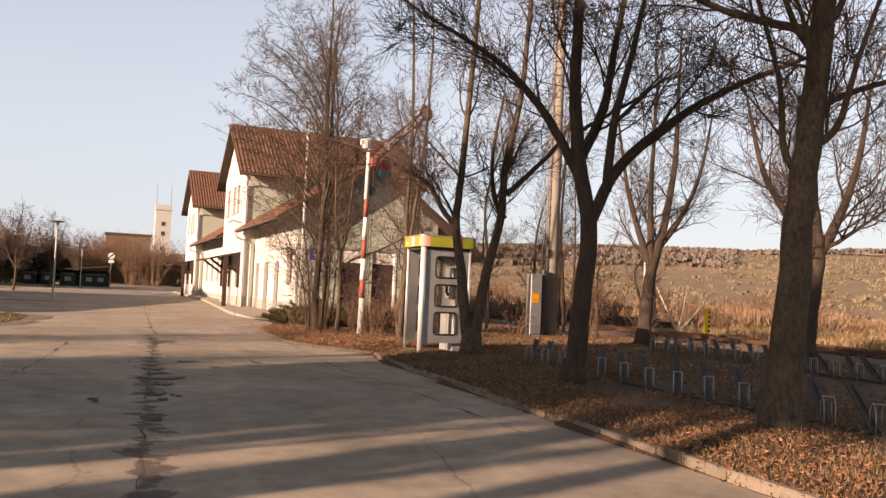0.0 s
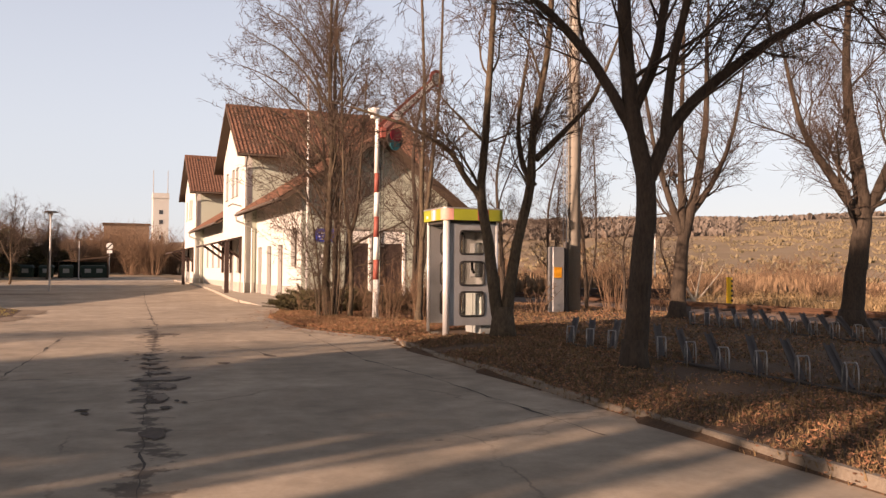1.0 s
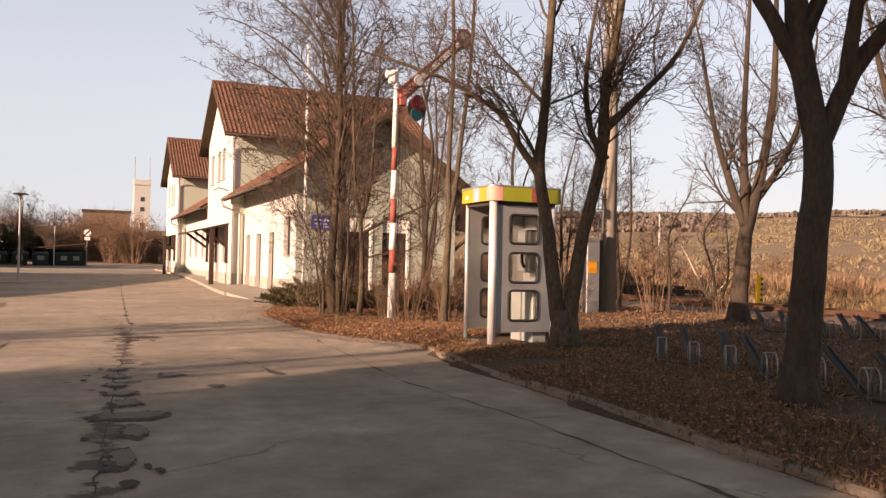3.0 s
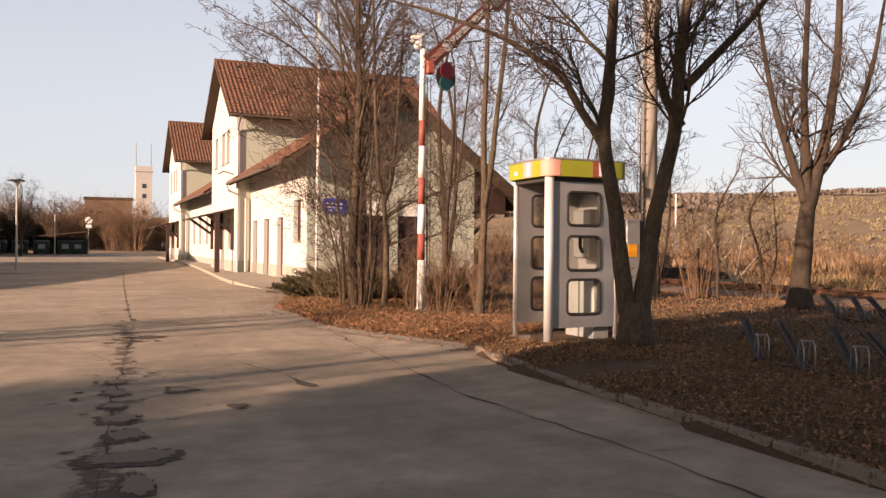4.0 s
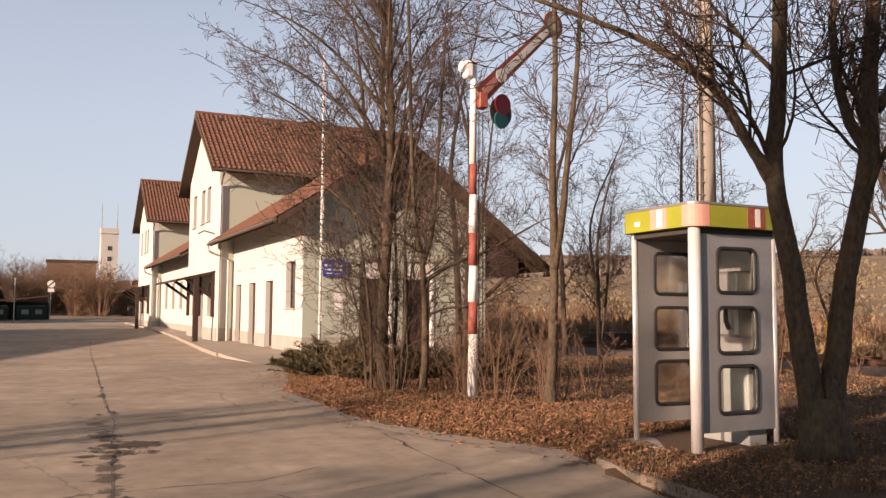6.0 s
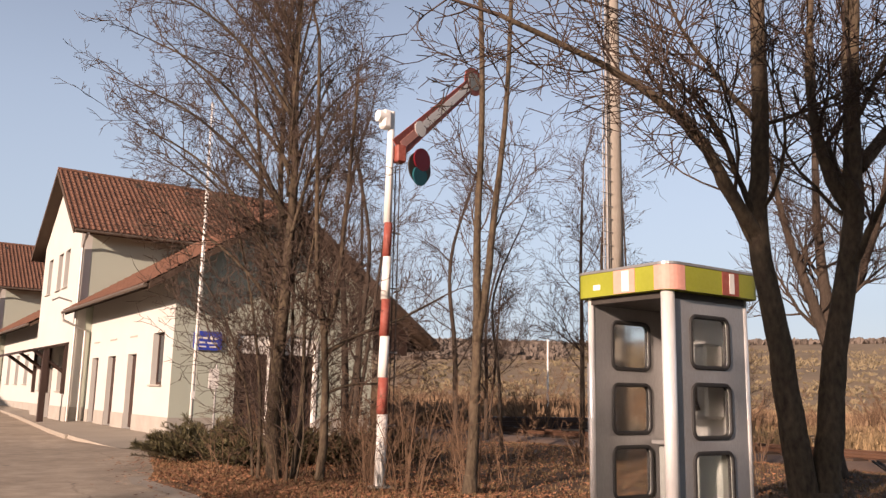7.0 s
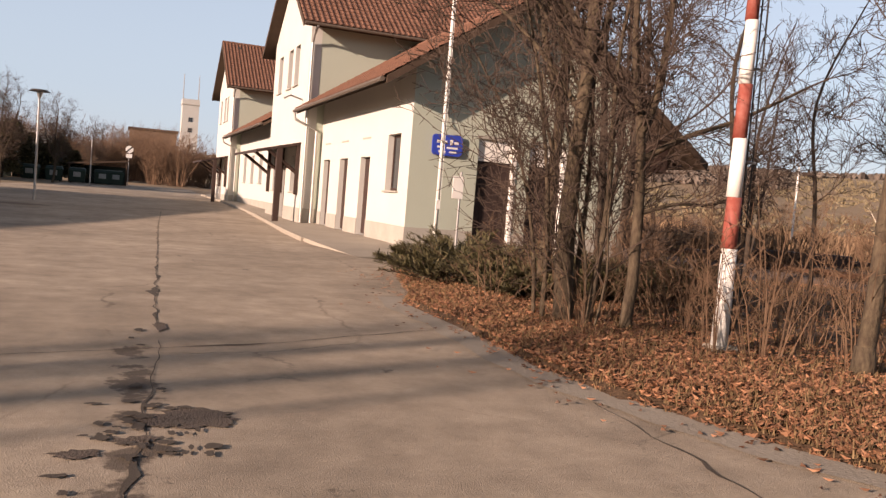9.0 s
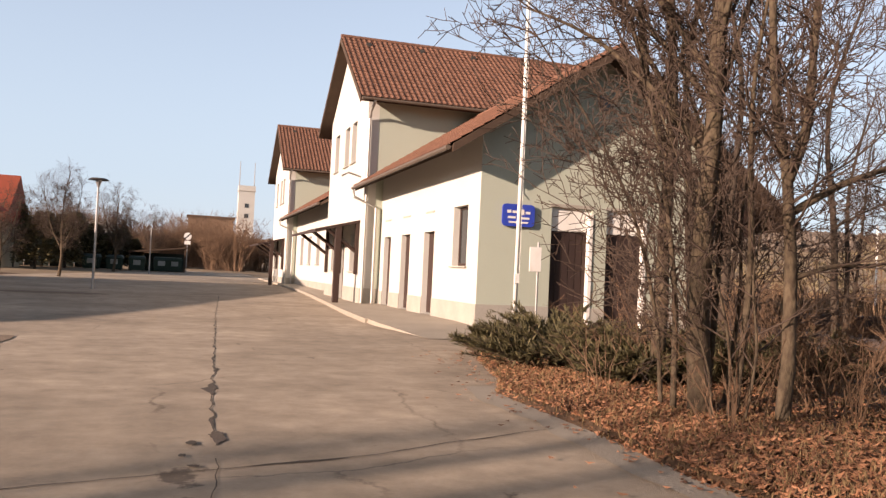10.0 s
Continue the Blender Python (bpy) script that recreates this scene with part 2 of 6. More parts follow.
HILL = material("dry_hillside", (0.235, 0.165, 0.098), (0.105, 0.078, 0.046), (0.33, 0.25, 0.16), 0.016, 0.11, 0.95, bump=0.5, bump_scale=1.2, contrast=0.3)
# the far wood's colour has the haze of distance mixed in
FARWOOD = material("hazed_far_wood", (0.135, 0.108, 0.088), (0.10, 0.08, 0.066), (0.165, 0.132, 0.106), 0.05, 1, 0.95, bump=0, per_island=0.3)
SCRUB = material("brown_scrub", (0.225, 0.152, 0.088), (0.16, 0.108, 0.064), (0.28, 0.20, 0.12), 0.03, 0.3, 0.95, bump=0, per_island=0.12)
SCRUB_O = material("olive_scrub", (0.19, 0.148, 0.088), (0.135, 0.107, 0.064), (0.235, 0.185, 0.112), 0.03, 0.3, 0.95, bump=0, per_island=0.12)
THICKET = material("russet_thicket", (0.205, 0.128, 0.074), (0.145, 0.088, 0.052), (0.26, 0.17, 0.10), 0.05, 1, 0.95, bump=0, per_island=0.25)
PALE_BARK = material("pale_dead_wood", (0.42, 0.36, 0.28), scale=4, rough=0.9, bump=0.2)
PALE_RENDER = material("pale_render", (0.44, 0.43, 0.395), (0.36, 0.345, 0.31), None, 0.4, 8, 0.9, bump=0.2)
BROWN_GUTTER = material("brown_gutter", (0.13, 0.095, 0.07), (0.08, 0.058, 0.042), (0.19, 0.15, 0.115), 3, 30, 0.55, 0.2, bump=0.1)
BALLAST = material("track_ballast", (0.15, 0.095, 0.066), (0.085, 0.055, 0.04), (0.22, 0.15, 0.105), 2, 24, 0.95, bump=1.0, bump_scale=30)
RUST = material("rusty_rail", (0.12, 0.062, 0.038), scale=6, rough=0.6, metal=0.4, bump=0.2)
GREEN_BIN = material("dark_green_plastic", (0.014, 0.032, 0.022), scale=4, rough=0.5, bump=0.05)
LABEL = material("pale_label", (0.25, 0.26, 0.24), scale=4, rough=0.6, bump=0)
DARK_FENCE = material("dark_green_fence", (0.025, 0.035, 0.028), scale=3, rough=0.8, bump=0.2)
BEIGE = material("beige_render", (0.47, 0.40, 0.29), scale=1, fine=20, rough=0.9, bump=0.2)
POLE_CONC = material("weathered_pole", (0.28, 0.245, 0.20), (0.165, 0.14, 0.112), (0.37, 0.33, 0.275), 1.4, 25, 0.9, bump=0.3, stretch=(1, 1, 0.3))
RED_ROOF = material("bright_red_roof", (0.27, 0.062, 0.034), scale=2, rough=0.8, bump=0.2)


def glass_material():
    m = bpy.data.materials.new("booth_glass")
    m.use_nodes = True
    nt = m.node_tree
    b = nt.nodes["Principled BSDF"]
    b.inputs["Base Color"].default_value = (0.86, 0.88, 0.85, 1)
    b.inputs["Roughness"].default_value = 0.1
    b.inputs["Transmission Weight"].default_value = 1.0
    b.inputs["IOR"].default_value = 1.2
    return m


GLASS = glass_material()

# ---------------------------------------------------------------- mesh helpers


class Shape:
    """Collects vertices and faces of one mesh."""

    def __init__(self):
        self.v, self.f = [], []

    def add(self, verts, faces):
        o = len(self.v)
        self.v.extend([tuple(p) for p in verts])
        self.f.extend([tuple(i + o for i in f) for f in faces])
        return self

    def box(self, x0, y0, z0, x1, y1, z1, b=0.0):
        """A box, with its edges cut off by b."""
        if b <= 0:
            vs = [(x, y, z) for z in (z0, z1) for y in (y0, y1) for x in (x0, x1)]
            return self.add(vs, [(0, 2, 3, 1), (4, 5, 7, 6), (0, 1, 5, 4), (2, 6, 7, 3), (0, 4, 6, 2), (1, 3, 7, 5)])
        bm = bmesh.new()
        bmesh.ops.create_cube(bm, size=1)
        for q in bm.verts:
            q.co = Vector(((x0 + x1) / 2 + q.co.x * (x1 - x0), (y0 + y1) / 2 + q.co.y * (y1 - y0), (z0 + z1) / 2 + q.co.z * (z1 - z0)))
        bmesh.ops.bevel(bm, geom=list(bm.edges), offset=b, segments=1, affect="EDGES")
        return self.bm(bm)

    def bm(self, bm, m=None):
        bm.verts.ensure_lookup_table()
        vs = [(m @ q.co) if m else q.co.copy() for q in bm.verts]
        fs = [tuple(q.index for q in f.verts) for f in bm.faces]
        bm.free()
        return self.add(vs, fs)

    def slab(self, a, b, c, d, t):
        """A plate with corners a b c d and thickness t, laid below them along the normal."""
        a, b, c, d = map(Vector, (a, b, c, d))
        n = (b - a).cross(d - a).normalized() * t
        return self.add([a, b, c, d, a - n, b - n, c - n, d - n], [(0, 1, 2, 3), (7, 6, 5, 4), (0, 4, 5, 1), (1, 5, 6, 2), (2, 6, 7, 3), (3, 7, 4, 0)])

    def tube(self, pts, radii, k=6, cap=True):
        pts = [Vector(p) for p in pts]
        o = len(self.v)
        n = len(pts)
        ref = Vector((0.31, 0.95, 0.05))
        for i, p in enumerate(pts):
            d = (pts[min(i + 1, n - 1)] - pts[max(i - 1, 0)])
            if d.length < 1e-9:
                d = Vector((0, 0, 1))
            d.normalize()
            u = d.cross(ref)
            if u.length < 0.1:
                u = d.cross(Vector((1, 0, 0)))
            u.normalize()
            w = d.cross(u)
            r = radii[i] if hasattr(radii, "__len__") else radii
            for j in range(k):
                a = 2 * math.pi * j / k
                self.v.append(tuple(p + u * (r * math.cos(a)) + w * (r * math.sin(a))))
        for i in range(n - 1):
            for j in range(k):
                a, b = o + i * k + j, o + i * k + (j + 1) % k
                self.f.append((a, b, b + k, a + k))
        if cap:
            self.f.append(tuple(o + j for j in range(k))[::-1])
            self.f.append(tuple(o + (n - 1) * k + j for j in range(k)))
        return self

    def prism(self, outline, axis, lo, hi):
        """A flat outline (pairs) drawn out along an axis: x (pairs are y, z), y (x, z) or z (x, y)."""
        n = len(outline)

        def p(q, t):
            return {"x": (t, q[0], q[1]), "y": (q[0], t, q[1]), "z": (q[0], q[1], t)}[axis]
        vs = [p(q, lo) for q in outline] + [p(q, hi) for q in outline]
        fs = [tuple(range(n))[::-1], tuple(range(n, 2 * n))] + [(i, (i + 1) % n, (i + 1) % n + n, i + n) for i in range(n)]
        return self.add(vs, fs)

    def obj(self, name, mat, parent=None, label="", smooth=False, category="", kind="", group=""):
        me = bpy.data.meshes.new(name)
        me.from_pydata(self.v, [], self.f)
        bm = bmesh.new()
        bm.from_mesh(me)
        if len(self.f) < 4000:
            bmesh.ops.recalc_face_normals(bm, faces=bm.faces)
        for f in bm.faces:
            f.smooth = smooth
        bm.to_mesh(me)
        bm.free()
        me.materials.append(mat)
        ob = new(name, me)
        if parent is not None:
            ob.parent = parent
        return tagged(ob, label, category, group, kind)


def empty(name, at=(0, 0, 0), label="", category="", group="", kind=""):
    ob = new(name)
    ob.empty_display_size = 0.2
    ob.matrix_world = Matrix.Translation(at)
    return tagged(ob, label, category, group, kind)


def rounded(w, h, r, n=4):
    """A rounded rectangle about the origin, as pairs."""
    out = []
    for cx, cy, a0 in ((w / 2 - r, h / 2 - r, 0), (-w / 2 + r, h / 2 - r, 90), (-w / 2 + r, -h / 2 + r, 180), (w / 2 - r, -h / 2 + r, 270)):
        for i in range(n + 1):
            a = radians(a0 + 90 * i / n)
            out.append((cx + r * math.cos(a), cy + r * math.sin(a)))
    return out


def smooth01(a, b, x):
    t = min(1.0, max(0.0, (x - a) / (b - a)))
    return t * t * (3 - 2 * t)


def lerp_line(pairs, y):
    if y <= pairs[0][0]:
        return pairs[0][1]
    for (a, u), (b, v) in zip(pairs, pairs[1:]):
        if y <= b:
            return u + (v - u) * (y - a) / (b - a)
    return pairs[-1][1]

# ---------------------------------------------------------------- ground, road, kerb, pavement


RIGHT_EDGE = [(-60, 4.0), (5, 4.45), (11.5, 4.78), (16.5, 5.12), (17.4, 5.35), (18.4, 5.6), (19.3, 5.2), (20.0, 4.95), (21.2, 4.62), (22.2, 4.5), (24.2, 4.62), (26.2, 4.6), (27.4, 5.1), (34.0, 6.7), (35.6, 7.8), (36.0, 20.0), (110, 20.0)]
LEFT_EDGE = [(-60, -3.6), (8, -3.4), (18, -3.1), (26, -2.6), (30, -2.0), (33, -2.2), (35, -4.5), (38, -8), (70, -8.5), (86, -4), (120, -2)]


def rise(y):
    return 0.0075 * max(0.0, min(y, 190) - 42)


def ground_z(x, y):
    e, le = lerp_line(RIGHT_EDGE, y), lerp_line(LEFT_EDGE, y)
    z = rise(y)
    bump = noise.noise(Vector((x * 0.35, y * 0.35, 3.1))) * 0.05 + noise.noise(Vector((x * 1.3, y * 1.3, 0.4))) * 0.02
    if le < x < e and y < 108:
        inside = min(x - le, e - x)
        z += -0.05 + 0.05 * (1 - smooth01(0.0, 0.12, inside))
    elif x >= e:
        z += 0.06 + 0.09 * smooth01(0.0, 1.2, x - e) + bump * smooth01(0, 0.5, x - e)
    else:
        z += 0.015 + 0.06 * smooth01(0.0, 1.5, le - x) + bump * smooth01(0, 0.6, le - x)
    # the track lies a little lower than the lawn, then comes the hillside
    z -= 0.5 * smooth01(15.5, 21.5, x)
    lateral = smooth01(-0.15, 0.75, x / max(1.0, abs(y) + 1.0))
    hill = 34 * smooth01(140, 560, math.hypot(x, y)) * (0.35 + 0.65 * lateral)
    hill += 5 * noise.noise(Vector((x * 0.006, y * 0.006, 1.7))) * smooth01(160, 400, math.hypot(x, y))
    return z + hill


def spaced(near_lo, near_hi, step, far):
    out = []
    v = near_lo
    while v <= near_hi:
        out.append(v)
        v += step
    s, v = step, near_hi
    while v < far:
        s *= 1.18
        v += s
        out.append(v)
    s, v = step, near_lo
    while v > -far:
        s *= 1.25
        v -= s
        out.insert(0, v)
    return out


def build_ground():
    xs, ys = spaced(-9, 22, 0.22, 2600), spaced(2, 40, 0.22, 2600)
    sh = Shape()
    sh.v = [(x, y, ground_z(x, y)) for y in ys for x in xs]
    n = len(xs)
    sh.f = [(j * n + i, j * n + i + 1, (j + 1) * n + i + 1, (j + 1) * n + i) for j in range(len(ys) - 1) for i in range(n - 1)]
    ob = sh.obj("ground", GROUND, label="dry winter ground with dead grass and soil", category="ground", kind="structure", smooth=True)
    ob.data.materials.append(HILL)
    for p in ob.data.polygons:
        c = p.center
        if math.hypot(c.x, c.y) > 75 or c.x > 27:
            p.material_index = 1
    return ob


ground = build_ground()


def build_road():
    sh = Shape()
    ys = [-60 + 6 * i for i in range(10)] + [i * 0.5 for i in range(0, 80)] + [40 + 2 * i for i in range(35)]
    m = 14
    for y in ys:
        a, b = lerp_line(LEFT_EDGE, y), min(lerp_line(RIGHT_EDGE, y), 7.4 if y > 34 else 99)
        a += noise.noise(Vector((1.0, y * 0.8, 0))) * 0.35
        b += noise.noise(Vector((5.0, y * 1.6, 0))) * 0.06 if y > 17.5 else 0
        for i in range(m + 1):
            x = a + (b - a) * i / m
            sh.v.append((x, y, rise(y) + 0.012 * noise.noise(Vector((x * 0.5, y * 0.3, 0)))))
    for j in range(len(ys) - 1):
        for i in range(m):
            q = j * (m + 1) + i
            sh.f.append((q, q + 1, q + m + 2, q + m + 1))
    return sh.obj("road", ASPHALT, label="worn grey-brown asphalt forecourt road with cracks", category="road", kind="structure", smooth=True)


road = build_road()


def ribbon(pts, widths, lift):
    """A thin ragged strip on the road along pts."""
    sh = Shape()
    rnd = random.Random(len(pts) * 7 + int(pts[0][1] * 10))
    fine = []
    for (x0, y0), (x1, y1) in zip(pts, pts[1:]):
        n = max(2, int(math.hypot(x1 - x0, y1 - y0) / 0.12))
        for i in range(n):
            t = i / n
            fine.append((x0 + (x1 - x0) * t, y0 + (y1 - y0) * t))
    fine.append(pts[-1])
    for i, (x, y) in enumerate(fine):
        q = fine[min(i + 1, len(fine) - 1)]
        p = fine[max(i - 1, 0)]
        d = Vector((q[0] - p[0], q[1] - p[1]))
        d.normalize()
        nx, ny = -d.y, d.x
        off = noise.noise(Vector((x * 3, y * 3, 9))) * 0.05
        for s in (-1, 1):
            w = widths[0] * 0.6 + (widths[1] - widths[0]) * 3.6 * max(0.0, noise.noise(Vector((x * 1.3, y * 1.3, 2 + s * 0.15)))) ** 1.4
            w *= 0.45 + 1.1 * rnd.random()
            X, Y = x + nx * (off + s * w / 2), y + ny * (off + s * w / 2)
            sh.v.append((X, Y, rise(Y) + 0.012 * noise.noise(Vector((X * 0.5, Y * 0.3, 0))) + lift))
    sh.f = [(2 * i, 2 * i + 1, 2 * i + 3, 2 * i + 2) for i in range(len(fine) - 1)]
    return sh


def blob(cx, cy, rx, ry, seed, lift, n=28):
    sh = Shape()
    sh.v.append((cx, cy, rise(cy) + 0.012 * noise.noise(Vector((cx * 0.5, cy * 0.3, 0))) + lift))
    for i in range(n):
        a = 2 * math.pi * i / n
        r = 1 + 0.45 * noise.noise(Vector((math.cos(a) * 1.5, math.sin(a) * 1.5, seed * 3.3))) + 0.35 * noise.noise(Vector((math.cos(a) * 4, math.sin(a) * 4, seed))) + 0.2 * noise.noise(Vector((math.cos(a) * 11, math.sin(a) * 11, seed)))
        X, Y = cx + rx * r * math.cos(a), cy + ry * r * math.sin(a)
        sh.v.append((X, Y, rise(Y) + 0.012 * noise.noise(Vector((X * 0.5, Y * 0.3, 0))) + lift))
    sh.f = [(0, 1 + i, 1 + (i + 1) % n) for i in range(n)]
    return sh


for pts, w in (
    ([(-0.1, 3.0), (0.25, 8.0), (0.5, 12.0), (0.72, 15.0), (1.05, 19.2), (1.38, 23.2)], (0.012, 0.05)),
    ([(1.38, 23.6), (1.42, 26.0), (1.6, 30.0)], (0.02, 0.09)),
    ([(1.6, 30.0), (2.0, 40.0), (2.6, 52.0)], (0.02, 0.05)),
    ([(-2.6, 21.6), (0.23, 22.57), (2.41, 23.2), (4.5, 24.25)], (0.02, 0.05)),
    ([(3.9, 8.2), (4.0, 12.0), (3.8, 14.5), (4.15, 19.4), (4.3, 21.0)], (0.015, 0.05)),
    ([(2.2, 17.6), (2.5, 16.4), (2.62, 15.5)], (0.02, 0.07)),
    ([(-1.6, 9.0), (-1.2, 13.0), (-0.8, 17.5), (-0.6, 20.5)], (0.015, 0.06)),
    ([(0.4, 18.1), (1.4, 18.25), (2.2, 18.2), (2.9, 18.6)], (0.02, 0.06)),
):
    ribbon(pts, w, 0.005).obj("asphalt_crack", CRACK, road)
for i, (x, y, rx, ry) in enumerate(((1.45, 20.75, 0.3, 0.2), (1.12, 20.35, 0.12, 0.08), (0.85, 20.15, 0.12, 0.07), (1.4, 23.9, 0.06, 0.2), (0.80, 16.4, 0.12, 0.17), (0.76, 15.75, 0.15, 0.2), (0.73, 15.1, 0.13, 0.16), (0.74, 14.55, 0.19, 0.2), (0.76, 13.9, 0.17, 0.22), (0.75, 13.2, 0.33, 0.27), (0.74, 12.5, 0.11, 0.3), (0.62, 11.6, 0.12, 0.3), (1.36, 15.75, 0.15, 0.2), (1.72, 14.75, 0.08, 0.13), (0.42, 9.6, 0.1, 0.25))):
    blob(x, y, rx, ry, i, 0.008, 60).obj("asphalt_patch", PATCH_D, road)
    if 4 <= i <= 12:
        # a worn plate inside the broken rim
        blob(x + 0.02, y + 0.03, rx * 0.78, ry * 0.72, i, 0.012, 60).obj("asphalt_plate", PATCH, road)

_pr = random.Random(12)
for i in range(26):
    t_ = _pr.random()
    y = 10.5 + 13.5 * t_
    x = 0.45 + 0.07 * (y - 11) + _pr.gauss(0, 0.28)
    blob(x, y, _pr.uniform(0.02, 0.07), _pr.uniform(0.02, 0.09), i + 60, 0.011, 20).obj("broken_spot", CRACK, road)
for i in range(46):
    x, y = _pr.gauss(1.22, 0.2), _pr.gauss(20.6, 0.4)
    blob(x, y, _pr.uniform(0.012, 0.055), _pr.uniform(0.012, 0.05), i + 120, 0.013, 20).obj("broken_spot", CRACK, road)
for i, (x, y, rx, ry) in enumerate(((-2.3, 31.0, 1.0, 2.0), (-2.6, 27.6, 0.9, 1.6), (-3.6, 49.5, 2.4, 0.9), (-4.2, 18.6, 1.2, 2.0))):
    blob(x, y, rx, ry, i + 40, 0.01).obj("soil_patch", SOIL, road, "bare brown soil patch")

kerb = empty("kerb", label="low weathered kerb of concrete stones beside the verge", category="kerb", kind="structure")
_rnd = random.Random(5)
_y = 1.0
while _y < 17.2:
    ln = 0.98
    x0, x1 = lerp_line(RIGHT_EDGE, _y), lerp_line(RIGHT_EDGE, _y + ln)
    k = Shape().box(-0.045, 0.012, -0.1, 0.045, ln - 0.012, 0.085, 0.015).obj("kerb_stone", KERB, kerb)
    k.matrix_local = Matrix.Translation((x0 + 0.05, _y, _rnd.uniform(-0.02, 0.01))) @ Matrix.Rotation(-math.atan2(x1 - x0, ln) + _rnd.uniform(-0.015, 0.015), 4, "Z")
    _y += ln

# worn pale edging where the road meets the leaf bed
edging = Shape()
_ey = [17.7 + 0.2 * i for i in range(46)]
for y in _ey:
    e = lerp_line(RIGHT_EDGE, y)
    for d in (0.42 + 0.1 * noise.noise(Vector((y * 1.7, 2.0, 0))), 0.03):
        edging.v.append((e - d, y, rise(y) + 0.012 * noise.noise(Vector(((e - d) * 0.5, y * 0.3, 0))) + 0.012))
edging.f = [(2 * i, 2 * i + 1, 2 * i + 3, 2 * i + 2) for i in range(len(_ey) - 1)]
edging.obj("edging_strip", CONCRETE, road, "pale worn concrete strip at the road edge")

# pavement before the station with its pale kerb
pav = Shape()
PAV = [(36.3, 5.55), (37.8, 5.64), (44.0, 6.0), (54.0, 6.6), (66.0, 6.9), (84.0, 6.9)]
pv = []
for y in [33.6 + 0.8 * i for i in range(64)]:
    a = lerp_line(PAV, y) if y > 37.0 else 5.6 + (37 - y) * 0.1
    for x, dz in ((a, 0.0), (a + 0.02, 0.10), (7.9, 0.16)):
        pv.append((x, y, rise(y) + dz * smooth01(33.5, 37.5, y) + 0.012))
pav.v = pv
pav.f = [(3 * j + i, 3 * j + i + 1, 3 * j + i + 4, 3 * j + i + 3) for j in range(63) for i in range(2)]
pavement = pav.obj("pavement", CONCRETE, label="pale concrete pavement before the station front", category="pavement", kind="structure")
for j in range(18):
    y = 38.2 + j * 0.98
    a, b = lerp_line(PAV, y), lerp_line(PAV, y + 0.98)
    ks = Shape().box(-0.07, 0.01, -0.06, 0.07, 0.97, 0.125, 0.012).obj("kerb_stone", CONCRETE, pavement)
    ks.matrix_local = Matrix.Translation((a, y, rise(y))) @ Matrix.Rotation(-math.atan2(b - a, 0.98), 4, "Z")
# ---------------------------------------------------------------- station building


def weld(sh):
    """Joins cells that touch into one shell, without the faces between them."""
    ids, vs, mp = {}, [], []
    for p in sh.v:
        key = tuple(round(c, 4) for c in p)
        if key not in ids:
            ids[key] = len(vs)
            vs.append(p)
        mp.append(ids[key])
    seen = {}
    for f in sh.f:
        g = tuple(mp[i] for i in f)
        seen.setdefault(tuple(sorted(g)), []).append(g)
    sh.v, sh.f = vs, [g[0] for g in seen.values() if len(g) == 1]
    return sh


def wall_cells(sh, axis, at, t, a0, a1, z0, z1, holes):
    """A wall of thickness t with openings (a, b, lo, hi) right through. axis x: the wall stands at x = at and runs along y."""
    cuts = sorted({a0, a1, *[h[0] for h in holes], *[h[1] for h in holes]})
    lev = sorted({z0, z1, *[h[2] for h in holes], *[h[3] for h in holes]})
    for a, b in zip(cuts, cuts[1:]):
        for lo, hi in zip(lev, lev[1:]):
            mid = ((a + b) / 2, (lo + hi) / 2)
            if not any(h[0] < mid[0] < h[1] and h[2] < mid[1] < h[3] for h in holes):
                cell(sh, axis, at, t, a, b, lo, hi)
    return weld(sh)


def cell(sh, axis, at, t, a, b, lo, hi):
    if axis == "x":
        sh.box(at, a, lo, at + t, b, hi)
    else:
        sh.box(a, at, lo, b, at + t, hi)


def tile_mesh(tw, th):
    me = bpy.data.meshes.new("roof_tile")
    prof = [(-0.5, 0.0), (-0.32, 0.03), (-0.12, 0.034), (0.06, 0.008), (0.3, 0.0), (0.5, 0.006)]
    vs = [(x * tw, 0, z + 0.026) for x, z in prof] + [(x * tw, th * 1.08, z) for x, z in prof] + [(x * tw, 0, z - 0.004) for x, z in prof]
    n = len(prof)
    fs = [(i, i + 1, n + i + 1, n + i) for i in range(n - 1)] + [(2 * n + i, 2 * n + i + 1, i + 1, i) for i in range(n - 1)]
    me.from_pydata(vs, [], fs)
    me.materials.append(TILE)
    return me


def tile_roof(parent, origin, along, up, nu, nv, tw, th, keep, singles):
    """Tiles in rows up a slope. keep(u, v) says whether a tile at that spot is laid; the first ones are pieces of their own."""
    along, up = Vector(along).normalized(), Vector(up).normalized()
    nrm = along.cross(up)
    base = Matrix((along, up, nrm)).transposed().to_4x4()
    me = tile_mesh(tw, th)
    rest, made = Shape(), 0
    rnd = random.Random(nu * 31 + nv)
    pv = [Vector(v.co) for v in me.vertices]
    pf = [tuple(p.vertices) for p in me.polygons]
    for j in range(nv):
        for i in range(nu):
            u, v = (i + 0.5) * tw, j * th
            if not keep(u, v):
                continue
            m = Matrix.Translation(Vector(origin) + along * u + up * v + nrm * (0.012 + rnd.uniform(0, 0.006))) @ base @ Matrix.Rotation(rnd.uniform(-0.012, 0.012), 4, "Z")
            if made < singles:
                ob = new("roof_tile", me)
                ob.parent = parent
                ob.matrix_local = m
                made += 1
            else:
                rest.add([m @ q for q in pv], pf)
    if rest.v:
        tagged(rest.obj("roof_tile_field", TILE_J, parent), kind="stuff")


